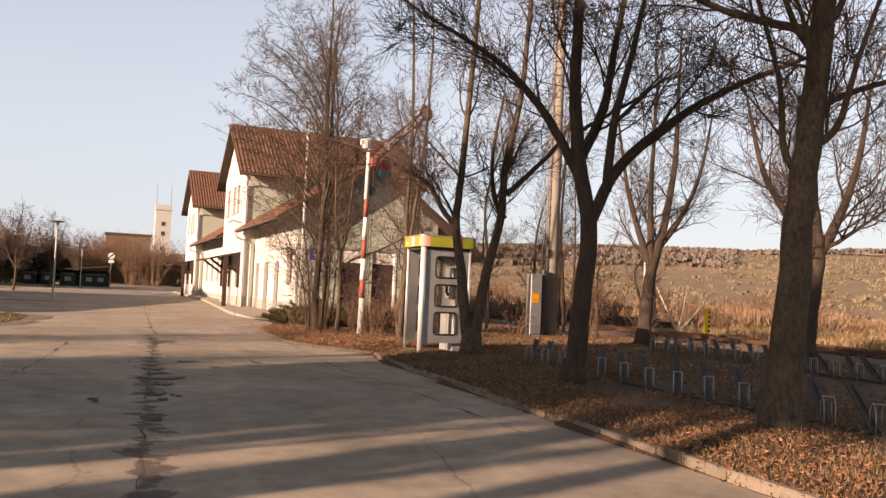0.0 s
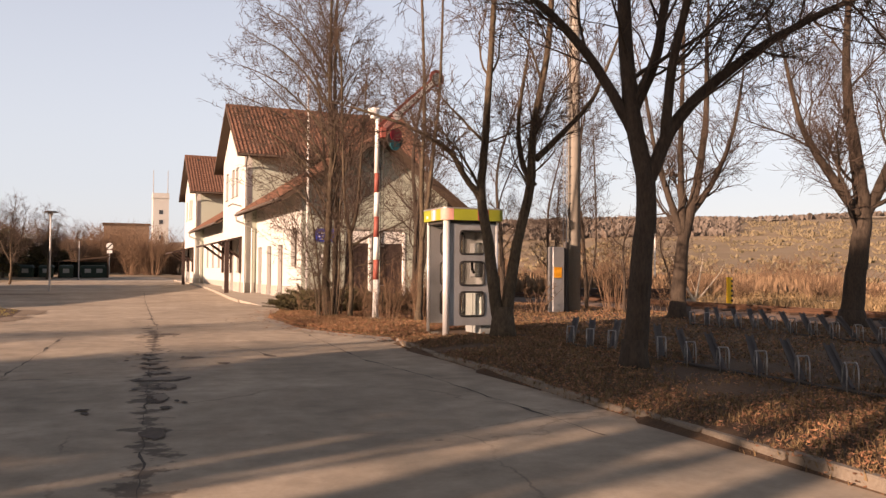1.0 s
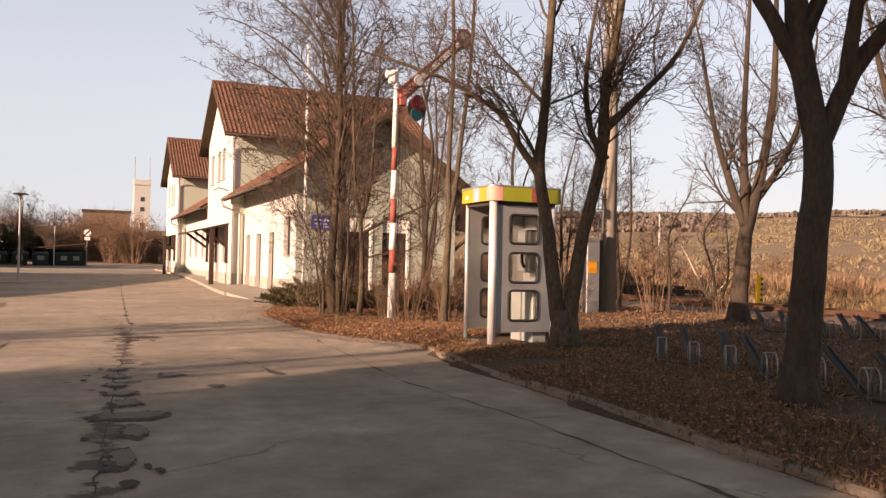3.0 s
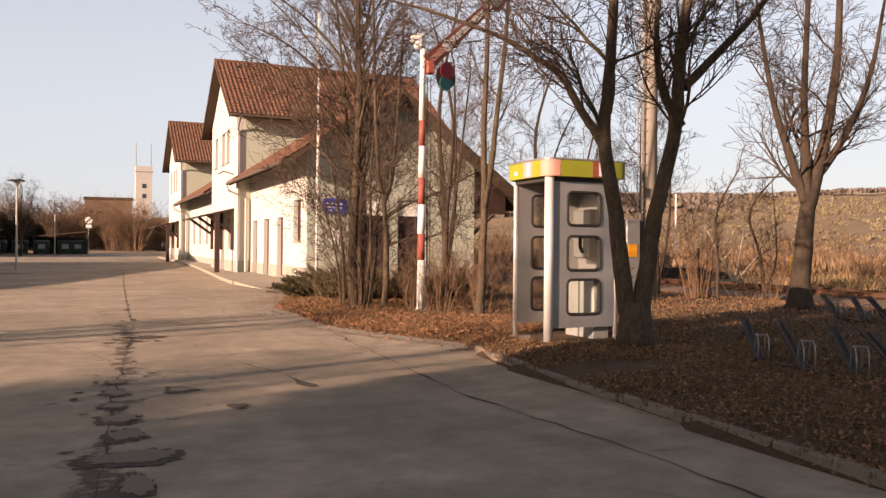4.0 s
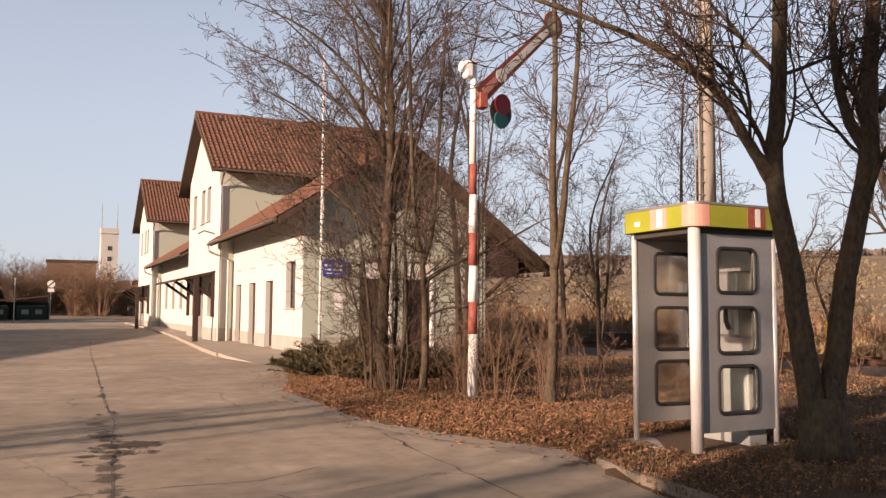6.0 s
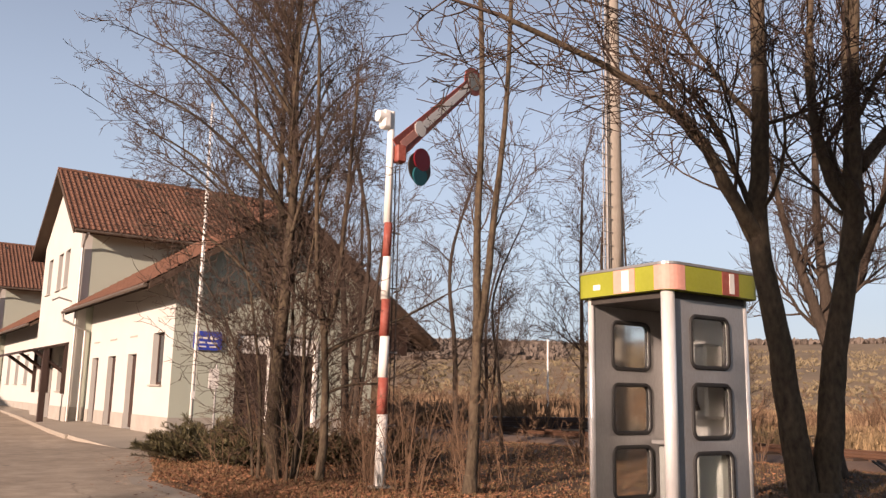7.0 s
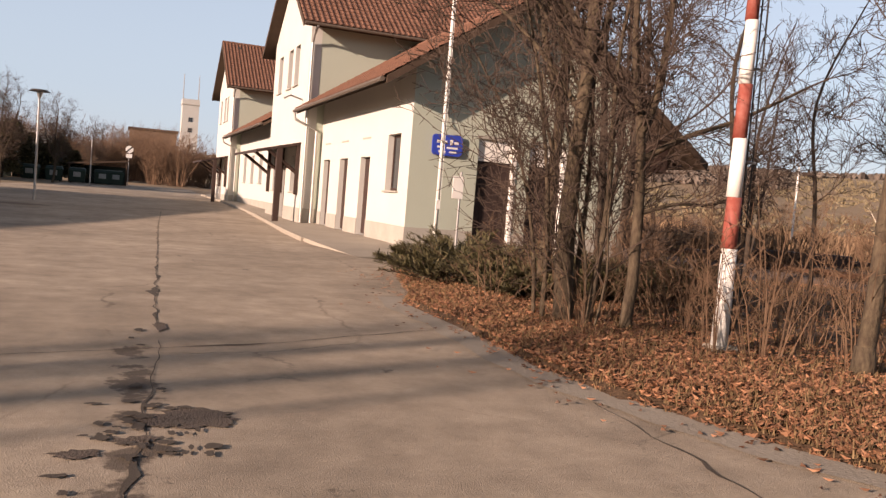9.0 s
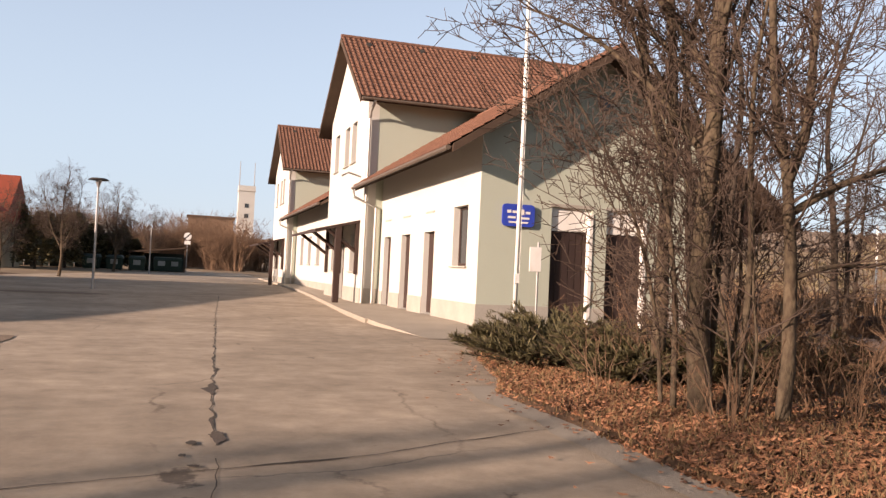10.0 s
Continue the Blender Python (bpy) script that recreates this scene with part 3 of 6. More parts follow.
WX, WY = 7.81, 36.1            # west front and south gable of the low wing
MX, MY0, MY1 = 7.15, 46.4, 54.0  # front of the tall block
EZ, SLOPE, EX, RX = 4.28, 0.652, 6.8, 11.05  # wing eave height, roof slope, eave, ridge
RZ = EZ + SLOPE * (RX - EX)
SLOPE_E, EEX = 0.75, 16.4      # the platform side is steeper and reaches lower
EEZ = RZ - SLOPE_E * (EEX - RX)

station = empty("station_building", (0, 0, 0), "old railway station with white front, grey-green sides and brown tiled roofs", "building")


def window(parent, axis, at, a0, a1, z0, z1, cross=True):
    """A sunk window: frame, dark pane and sill. at: the outer face of the wall; the pane sits 0.18 m inside."""
    w = Shape()
    d = 0.17
    fr = 0.07
    for a, b, lo, hi in ((a0, a0 + fr, z0, z1), (a1 - fr, a1, z0, z1), (a0 + fr, a1 - fr, z0, z0 + fr), (a0 + fr, a1 - fr, z1 - fr, z1)) + ((((a0 + a1) / 2 - 0.03, (a0 + a1) / 2 + 0.03, z0 + fr, z1 - fr),) if cross else ()):
        cell(w, axis, at + d, 0.06, a, b, lo, hi)
    win = w.obj("window", BROWN_DOOR, parent, "dark brown framed window with dark panes")
    g = Shape()
    cell(g, axis, at + d + 0.025, 0.01, a0 + 0.03, a1 - 0.03, z0 + 0.03, z1 - 0.03)
    g.obj("pane", DARKGLASS, win)
    s = Shape()
    if axis == "x":
        s.box(at - 0.07, a0 - 0.06, z0 - 0.05, at + 0.17, a1 + 0.06, z0 - 0.002, 0.008)
    else:
        s.box(a0 - 0.06, at - 0.07, z0 - 0.05, a1 + 0.06, at + 0.17, z0 - 0.002, 0.008)
    s.obj("sill", PLINTH, win)
    return win


def leaf_door(parent, axis, at, a0, a1, z0, z1, mat, label=""):
    d = Shape()
    cell(d, axis, at + 0.16, 0.05, a0, a1, z0, z1)
    for lo, hi in ((z0 + 0.15, z0 + 0.75), (z0 + 0.9, z0 + 1.45), (z0 + 1.6, z1 - 0.15)):
        cell(d, axis, at + 0.16 - 0.015, 0.016, a0 + 0.14, a1 - 0.14, lo, hi)
    door = d.obj("door", mat, parent, label)
    h = Shape()
    if axis == "x":
        h.tube([(at + 0.10, a0 + 0.1, z0 + 1.02), (at + 0.10, a0 + 0.22, z0 + 1.02)], 0.012, 6).tube([(at + 0.10, a0 + 0.1, z0 + 1.02), (at + 0.17, a0 + 0.1, z0 + 1.02)], 0.012, 6)
    else:
        h.tube([(a0 + 0.1, at + 0.10, z0 + 1.02), (a0 + 0.22, at + 0.10, z0 + 1.02)], 0.012, 6).tube([(a0 + 0.1, at + 0.10, z0 + 1.02), (a0 + 0.1, at + 0.17, z0 + 1.02)], 0.012, 6)
    h.obj("door_handle", GALV, door)
    return door


WDOORS = [(39.77, 40.8), (42.37, 43.42), (44.84, 45.8)]
DZ0, DZ1 = 0.27, 2.54


def low_wing(y0, y1, doors, wins, gable):
    top = EZ + SLOPE * (WX - EX) - 0.2
    holes = [(a, b, 0.0, DZ1) for a, b in doors] + [(a, b, 1.57, 3.1) for a, b in wins]
    w = wall_cells(Shape(), "x", WX, 0.35, y0 + (0.35 if gable else 0), y1, 0.0, top, holes)
    if gable:
        Shape().box(WX - 0.002, y0, 0.0, WX + 0.002, y0 + 0.35, top).obj("corner_plaster", PLASTER_W, station)
    w.obj("wall", PLASTER_W, station, "bright white plastered front wall")
    cuts = sorted([y0] + [v for d in doors for v in d] + [y1])
    for a, b in zip(cuts[::2], cuts[1::2]):
        Shape().box(WX - 0.018, a if a == y0 and not gable else a - (0.018 if a == y0 else 0), 0.0, WX, b, 0.66).obj("plinth", PLINTH, station)
    for a, b in doors:
        leaf_door(station, "x", WX, a, b, DZ0 - 0.05, DZ1, BROWN_DOOR, "dark brown wooden door")
        Shape().box(WX - 0.012, a + 0.05, 3.07, WX + 0.01, b - 0.1, 3.13).obj("vent_slot", PLINTH, station)
    for a, b in wins:
        window(station, "x", WX, a, b, 1.57, 3.1, cross=False)
    # roof plates, soffit and boards
    v0, v1 = (y0 - 0.8 if gable else y0 - 0.01), y1
    r = Shape()
    for ex, z_e in ((EX, EZ), (EEX, EEZ)):
        a, b = Vector((ex, 0, z_e - 0.02)), Vector((RX, 0, RZ - 0.02))
        lo = [Vector((p.x, y, p.z)) for p, y in ((a, v0), (b, v0), (b, v1), (a, v1))]
        r.add(lo + [p - Vector((0, 0, 0.13)) for p in lo], [(0, 1, 2, 3), (7, 6, 5, 4), (0, 4, 5, 1), (1, 5, 6, 2), (2, 6, 7, 3), (3, 7, 4, 0)])
    r.obj("roof_boarding", TIMBER, station, "dark brown boarded roof underside")
    ln = math.hypot(RX - EX, RZ - EZ)
    tile_roof(station, (EX - 0.05, v1, EZ), (0, -1, 0), (RX - EX, 0, RZ - EZ), int((v1 - v0) / 0.21), int(ln / 0.30), (v1 - v0) / int((v1 - v0) / 0.21), ln / int(ln / 0.30), lambda u, v: True, 300 if gable else 0)
    e = Shape()
    e.slab((EEX + 0.05, v0, EEZ + 0.03), (EEX + 0.05, v1, EEZ + 0.03), (RX, v1, RZ + 0.03), (RX, v0, RZ + 0.03), 0.04)
    e.obj("roof_covering", TILE_J, station)
    rd = Shape()
    rd.tube([(RX, v0 - 0.02, RZ + 0.04), (RX, v1, RZ + 0.04)], 0.1, 8).obj("ridge_tiles", TILE_J, station)
    if gable:
        for ex, z_e in ((EX, EZ), (EEX, EEZ)):
            vb = Shape()
            vb.add([(ex, v0 - 0.03, z_e - 0.17), (RX, v0 - 0.03, RZ - 0.17), (RX, v0 - 0.03, RZ + 0.03), (ex, v0 - 0.03, z_e + 0.03), (ex, v0 - 0.002, z_e - 0.17), (RX, v0 - 0.002, RZ - 0.17), (RX, v0 - 0.002, RZ + 0.03), (ex, v0 - 0.002, z_e + 0.03)], [(0, 1, 2, 3), (7, 6, 5, 4), (0, 4, 5, 1), (1, 5, 6, 2), (2, 6, 7, 3), (3, 7, 4, 0)])
            vb.obj("verge_board", TIMBER, station)
    g = Shape()
    g.tube([(EX - 0.1, v0 + 0.02, EZ - 0.06), (EX - 0.1, v1 - 0.05, EZ - 0.06)], 0.06, 8).obj("gutter", BROWN_GUTTER, station)


low_wing(WY, MY0, WDOORS, [(36.95, 38.08)], True)
low_wing(MY1, 69.2, [(57.0, 58.0)], [(55.0, 56.1), (60.0, 61.1), (63.0, 64.1), (66.0, 67.1)], False)

# south gable of the wing
EWX = 14.3
GD = [(9.69, 10.79), (11.21, 12.31)]
gl = wall_cells(Shape(), "y", WY, 0.35, WX + 0.002, EWX, 0.0, 3.2, [(a, b, 0.0, 3.12) for a, b in GD])
gl.obj("wall", PLASTER_G, station, "grey-green plastered gable wall")
zr = lambda x: RZ - 0.16 - (SLOPE if x < RX else SLOPE_E) * abs(x - RX)
gu = Shape().prism([(WX + 0.002, 3.2), (EWX, 3.2), (EWX, zr(EWX)), (RX, zr(RX)), (WX + 0.002, zr(WX))], "y", WY, WY + 0.35)
gu.obj("gable", PLASTER_G, station)
Shape().box(WX + 0.002, WY - 0.018, 0.0, GD[0][0], WY, 0.66).obj("plinth", PLINTH, station)
Shape().box(GD[0][1], WY - 0.018, 0.0, GD[1][0], WY, 0.66).obj("plinth", PLINTH, station)
Shape().box(GD[1][1], WY - 0.018, 0.0, EWX, WY, 0.66).obj("plinth", PLINTH, station)
for a, b in GD:
    door = Shape().box(a, WY + 0.14, 0.15, b, WY + 0.2, 2.54).obj("gate_door", DARK_DOOR, station, "very dark brown boarded door")
    n = 6
    for i in range(n):
        Shape().box(a + (b - a) * i / n + 0.01, WY + 0.122, 0.17, a + (b - a) * (i + 1) / n - 0.01, WY + 0.139, 2.52).obj("board", DARK_DOOR, door)
    Shape().box(a, WY + 0.08, 2.54, b, WY + 0.15, 3.12).obj("transom_panel", WHITE, door, "white panel above the door")
    Shape().box(b - 0.08, WY - 0.03, 0.15, b + 0.03, WY + 0.12, 3.0, 0.01).obj("door_frame", WHITE, door)
    Shape().box(a - 0.05, WY - 0.012, 3.12, b + 0.05, WY + 0.02, 3.2).obj("lintel", PLINTH, door)
oc = Shape()
ring = [(10.99 + 0.24 * math.cos(2 * math.pi * i / 20), WY - 0.02, 5.82 + 0.24 * math.sin(2 * math.pi * i / 20)) for i in range(21)]
oc.tube(ring, 0.035, 6, cap=False)
ocul = oc.obj("round_window", PLASTER_G, station, "small round attic window")
Shape().prism([(10.99 + 0.23 * math.cos(2 * math.pi * i / 20), 5.82 + 0.23 * math.sin(2 * math.pi * i / 20)) for i in range(20)], "y", WY - 0.008, WY + 0.02).obj("pane", DARKGLASS, ocul)
Shape().box(EWX - 0.35, WY + 0.35, 0.0, EWX, MY0, zr(EWX)).obj("wall", PLASTER_G, station)
# boarded porch under the east roof side
PX = 15.7
Shape().box(EWX, WY + 0.1, 2.7, PX, WY + 0.16, zr(PX)).add([(EWX, WY + 0.1, zr(PX)), (PX, WY + 0.1, zr(PX)), (EWX, WY + 0.1, zr(EWX)), (EWX, WY + 0.16, zr(PX)), (PX, WY + 0.16, zr(PX)), (EWX, WY + 0.16, zr(EWX))], [(0, 1, 2), (5, 4, 3), (1, 4, 5, 2), (0, 2, 5, 3)]).obj("porch_boarding", BROWN_DOOR, station, "dark boarded end of the platform roof")
br = Shape()
br.tube([(EWX, WY + 0.13, 1.9), (15.2, WY + 0.13, 2.7)], 0.07, 4)
br.obj("roof_brace", TIMBER, station)
Shape().tube([(8.75, WY - 0.06, 4.8), (8.75, WY - 0.06, 3.45), (8.9, WY - 0.06, 3.3)], 0.012, 5).obj("cable", PLINTH, station)


def tall_block(y0, y1):
    yr = (y0 + y1) / 2 + 0.05
    ez, rz, ov = 7.35, 10.6, 0.8
    xe = 17.0
    mid = y0 + (y1 - y0) * 0.5
    wins = [(mid - 1.85, mid - 0.95), (mid - 0.45, mid + 0.45), (mid + 1.75, mid + 2.65)]
    gw = [(mid - 2.6, mid - 1.6, 1.3, 2.7), (mid + 1.4, mid + 2.4, 1.3, 2.7)]
    dr = (mid - 0.5, mid + 0.55, 0.0, 2.5)
    w = wall_cells(Shape(), "x", MX, 0.4, y0, y1, 0.0, 7.3, [(a, b, 5.45, 7.0) for a, b in wins] + gw + [dr])
    sl = (rz - ez) / (yr - (y0 - ov))
    g = Shape().prism([(y0, 7.3), (y1, 7.3), (y1, ez + sl * ov - 0.2), (yr, rz - 0.2), (y0, ez + sl * ov - 0.2)], "x", MX, MX + 0.4)
    g.obj("gable", PLASTER_W, station)
    w.obj("wall", PLASTER_W, station, "tall white plastered gable front")
    for a, b in wins:
        window(station, "x", MX, a, b, 5.45, 7.0, cross=False)
    for a, b, c, d in gw:
        window(station, "x", MX, a, b, c, d)
    leaf_door(station, "x", MX, dr[0], dr[1], 0.25, 2.5, BROWN_DOOR, "brown entrance door under the canopy")
    Shape().box(MX + 0.4, y0, 0.0, xe, y0 + 0.4, ez + sl * ov - 0.2).obj("wall", PLASTER_G, station, "grey-green plastered side wall")
    Shape().box(MX + 0.4, y1 - 0.4, 0.0, xe, y1, ez + sl * ov - 0.2).obj("wall", PLASTER_G, station)
    Shape().box(MX - 0.016, y0 - 0.016, 0.0, MX + 0.0, dr[0], 0.72).obj("plinth", PLINTH, station)
    Shape().box(MX - 0.016, dr[1], 0.0, MX + 0.0, y1, 0.72).obj("plinth", PLINTH, station)
    Shape().box(MX, y0 - 0.016, 0.0, WX - 0.02, y0 + 0.0, 0.72).obj("plinth", PLINTH, station)
    xv = MX - 0.45
    r = Shape()
    for ye in (y0 - ov, y1 + ov):
        a, b = (ye, ez - 0.02), (yr, rz - 0.02)
        lo = [Vector((x, p[0], p[1])) for p, x in ((a, xv), (b, xv), (b, xe + 0.4), (a, xe + 0.4))]
        r.add(lo + [p - Vector((0, 0, 0.13)) for p in lo], [(0, 1, 2, 3), (7, 6, 5, 4), (0, 4, 5, 1), (1, 5, 6, 2), (2, 6, 7, 3), (3, 7, 4, 0)])
        vb = Shape()
        vb.add([(xv - 0.03, a[0], a[1] - 0.17), (xv - 0.03, b[0], b[1] - 0.17), (xv - 0.03, b[0], b[1] + 0.05), (xv - 0.03, a[0], a[1] + 0.05), (xv - 0.002, a[0], a[1] - 0.17), (xv - 0.002, b[0], b[1] - 0.17), (xv - 0.002, b[0], b[1] + 0.05), (xv - 0.002, a[0], a[1] + 0.05)], [(0, 1, 2, 3), (7, 6, 5, 4), (0, 4, 5, 1), (1, 5, 6, 2), (2, 6, 7, 3), (3, 7, 4, 0)])
        vb.obj("verge_board", TIMBER, station)
    r.obj("roof_boarding", TIMBER, station)
    up = Vector((0, yr - (y0 - ov), rz - ez))
    ln, wd = up.length, xe + 0.4 - xv
    near = y0 < 50
    nu, nv = int(wd / 0.21), int(ln / 0.30)
    tile_roof(station, (xv, y0 - ov - 0.05, ez), (1, 0, 0), up, nu, nv, wd / nu, ln / nv, lambda u, v: True, 300 if near else 0)
    Shape().slab((xe + 0.4, y1 + ov, ez + 0.03), (xv, y1 + ov, ez + 0.03), (xv, yr, rz + 0.03), (xe + 0.4, yr, rz + 0.03), 0.04).obj("roof_covering", TILE_J, station)
    Shape().tube([(xv - 0.02, yr, rz + 0.05), (xe + 0.4, yr, rz + 0.05)], 0.1, 8).obj("ridge_tiles", TILE_J, station)
    Shape().tube([(xv + 0.02, y0 - ov - 0.1, ez - 0.06), (xe, y0 - ov - 0.1, ez - 0.06)], 0.055, 8).obj("gutter", BROWN_GUTTER, station)
    px, py = MX - 0.06, y0 - 0.09
    Shape().tube([(px + 0.1, y0 - ov - 0.1, ez - 0.1), (px + 0.1, py - 0.2, ez - 0.35), (px + 0.1, py, ez - 0.6), (px + 0.1, py, 0.2)], 0.05, 8).obj("downpipe", ZINC, station)
    Shape().tube([(EX - 0.1, y0 - 0.12, EZ - 0.1), (EX - 0.05, y0 - 0.12, EZ - 0.35), (WX - 0.25, y0 - 0.12, EZ - 0.7), (WX - 0.25, y0 - 0.12, 0.2)], 0.05, 8).obj("downpipe", ZINC, station)
    for i in range(5):
        Shape().box(xv + 0.9 + i * 2.2, y0 - ov + 4.0, ez + sl * 4.0 + 0.06, xv + 1.08 + i * 2.2, y0 - ov + 4.12, ez + sl * 4.0 + 0.22).obj("snow_guard", DARK_STEEL, station)
    # canopy on brackets, in a darker brown that holds its roof's shade
    c = Shape()
    y2, y3 = y0 + 0.5, y1 - 0.5
    c.add([(MX, y2, 3.16), (5.55, y2, 2.76), (5.55, y3, 2.76), (MX, y3, 3.16), (MX, y2, 3.06), (5.55, y2, 2.66), (5.55, y3, 2.66), (MX, y3, 3.06)], [(0, 1, 2, 3), (7, 6, 5, 4), (0, 4, 5, 1), (1, 5, 6, 2), (2, 6, 7, 3), (3, 7, 4, 0)])
    can = c.obj("canopy", BROWN_DOOR, station, "timber canopy on diagonal brackets, coloured dark for its shade")
    for y in (y2 + 0.1, (y2 + y3) / 2, y3 - 0.1):
        Shape().tube([(MX - 0.08, y, 2.0), (5.95, y, 2.8)], 0.07, 4).obj("bracket", BROWN_DOOR, can)
        Shape().box(MX - 0.14, y - 0.07, 1.2, MX - 0.02, y + 0.07, 3.04).obj("bracket_post", BROWN_DOOR, can)
    Shape().box(6.28, y2 + 0.02, 0.12, 6.5, y2 + 0.2, 2.9, 0.01).obj("canopy_post", BROWN_DOOR, can)


tall_block(MY0, MY1)
tall_block(69.2, 76.8)
# loudspeaker lamp arm on the tall front
Shape().tube([(MX, 47.2, 4.75), (MX - 0.5, 47.0, 4.85), (MX - 0.75, 46.9, 4.7)], 0.035, 6).obj("lamp_arm", GALV, station, "grey wall lamp arm")
st_sign = empty("station_sign", (8.78, WY - 0.06, 2.84), "blue enamel station sign with white lettering bars", "sign")
sg = Shape().prism(rounded(0.84, 0.54, 0.1), "y", -0.02, 0.02)
sg.obj("sign_plate", BLUE, st_sign)
for x0, x1, z0, z1 in ((-0.3, -0.2, 0.05, 0.12), (-0.16, -0.02, 0.05, 0.11), (0.06, 0.14, 0.02, 0.15), (0.18, 0.3, 0.04, 0.1), (-0.28, -0.08, -0.08, -0.03), (-0.02, 0.28, -0.09, -0.04), (-0.25, -0.05, -0.19, -0.15), (0.05, 0.25, -0.19, -0.15)):
    Shape().box(x0, -0.028, z0, x1, -0.021, z1).obj("lettering_bar", WHITE, st_sign)

# ---------------------------------------------------------------- telephone booth
BX0, BX1, BY0, BY1 = 6.2, 7.34, 17.06, 18.22
DEPTH = 0.85  # the booth is this much shallower than it is wide
booth = empty("telephone_booth", (6.77, 17.64, 0.12), "aluminium telephone booth with lime and red roof band", "telephone booth")


def booth_part(sh, name, mat, label="", parent=None, smooth=False):
    sh.v = [(x - 6.77, 17.06 + (y - 17.06) * DEPTH - 17.64, z - 0.12) for x, y, z in sh.v]
    return sh.obj(name, mat, parent or booth, label, smooth=smooth)


def panel_with_windows(axis, at, a0, a1, z0, z1, t, wins, name="panel"):
    """A sheet panel with rounded window openings, each edged with black rubber and glazed."""
    sh = Shape()
    cuts = [z0] + [v for w in wins for v in (w[2], w[3])] + [z1]
    # strips between and beside the openings, with rounded corners cut by a fan
    for z_lo, z_hi in zip(cuts[::2], cuts[1::2]):
        cell(sh, axis, at, t, a0, a1, z_lo, z_hi)
    for w in wins:
        cell(sh, axis, at, t, a0, w[0], w[2], w[3])
        cell(sh, axis, at, t, w[1], a1, w[2], w[3])
        r = 0.07
        for ca, cz, sa, sz in ((w[0], w[2], 1, 1), (w[1], w[2], -1, 1), (w[0], w[3], 1, -1), (w[1], w[3], -1, -1)):
            pts = [(ca, cz)] + [(ca + sa * r * (1 - math.sin(radians(a))), cz + sz * r * (1 - math.cos(radians(a)))) for a in (90, 60, 30, 0)]
            sh.prism(pts, axis, at, at + t)
    pan = booth_part(sh, name, ALU, "brushed grey metal side panel with three rounded windows")
    for w in wins:
        ca, cz = (w[0] + w[1]) / 2, (w[2] + w[3]) / 2
        out = rounded(w[1] - w[0], w[3] - w[2], 0.07, 5)
        line = [(ca + p, cz + q) for p, q in out]
        line.append(line[0])
        tb = Shape()
        for off in (-0.008, t + 0.008):
            tb.tube([(at + off, p, q) if axis == "x" else (p, at + off, q) for p, q in line], 0.019, 6, cap=False)
        sealp = booth_part(tb, "window_seal", RUBBER, parent=None)
        sealp.parent = pan
        gl = Shape().prism([(ca + p, cz + q) for p, q in rounded(w[1] - w[0], w[3] - w[2], 0.07, 5)], axis, at + t / 2 - 0.003, at + t / 2 + 0.003)
        g = booth_part(gl, "pane", GLASS)
        g.parent = pan
        g.visible_shadow = False
    return pan


PZ = [(0.50, 0.97), (1.10, 1.56), (1.71, 2.16)]
panel_with_windows("y", BY0 + 0.03, BX0 + 0.08, BX1 - 0.05, 0.32, 2.34, 0.035, [(6.51, 7.03, a, b) for a, b in PZ])
panel_with_windows("y", BY1 - 0.06, BX0 + 0.04, BX1 - 0.05, 0.32, 2.34, 0.035, [(6.48, 7.0, a, b) for a, b in PZ])
panel_with_windows("x", BX1 - 0.065, BY0 + 0.08, BY1 - 0.05, 0.46, 2.34, 0.035, [])
# posts: a broad rounded one at the front corner, slim ones elsewhere
booth_part(Shape().tube([(BX0 + 0.02, BY0 + 0.03, 0.1), (BX0 + 0.02, BY0 + 0.03, 2.36)], 0.066, 18), "corner_post", ALU_POST, "broad rounded bright aluminium post", smooth=True)
for x, y in ((BX0 + 0.02, BY1 - 0.04), (BX1 - 0.04, BY0 + 0.045), (BX1 - 0.04, BY1 - 0.04)):
    booth_part(Shape().tube([(x, y, 0.1), (x, y, 2.36)], 0.032, 12), "corner_post", ALU_POST, smooth=True)
# roof with its coloured band
rb = rounded(BX1 - BX0 + 0.16, BY1 - BY0 + 0.2, 0.14, 6)
cx, cy = (BX0 + BX1) / 2, (BY0 + BY1) / 2
booth_part(Shape().prism([(cx + p, cy + q) for p, q in rb], "z", 2.36, 2.58), "roof_band", LIME, "lime yellow roof band with rounded corners")
booth_part(Shape().prism([(cx + p * 1.012, cy + q * 1.012) for p, q in rb], "z", 2.581, 2.605), "roof_cap", GALV)
rx0, rx1, ry0, ry1 = cx - (BX1 - BX0 + 0.16) / 2, cx + (BX1 - BX0 + 0.16) / 2, cy - (BY1 - BY0 + 0.2) / 2, cy + (BY1 - BY0 + 0.2) / 2
corner = [(rx0 + 0.14 - 0.144 * math.cos(radians(a)), ry0 + 0.14 - 0.144 * math.sin(radians(a))) for a in range(0, 91, 15)]
corner = [(rx0 - 0.004, ry0 + 0.2)] + corner + [(rx0 + 0.2, ry0 - 0.004)]
inner = [(p + 0.006, q + 0.006) for p, q in corner][::-1]
booth_part(Shape().prism(corner + inner, "z", 2.362, 2.579), "corner_band", PALE_RED, "faded red rounded corner of the band")
booth_part(Shape().box(rx0 - 0.005, 17.42, 2.364, rx0 + 0.002, 17.72, 2.577), "red_field", PALE_RED)
booth_part(Shape().box(rx0 - 0.008, 17.50, 2.38, rx0 - 0.004, 17.60, 2.565), "white_field", WHITE)
booth_part(Shape().box(6.83, ry0 - 0.005, 2.364, 7.07, ry0 + 0.002, 2.577), "red_field", RED)
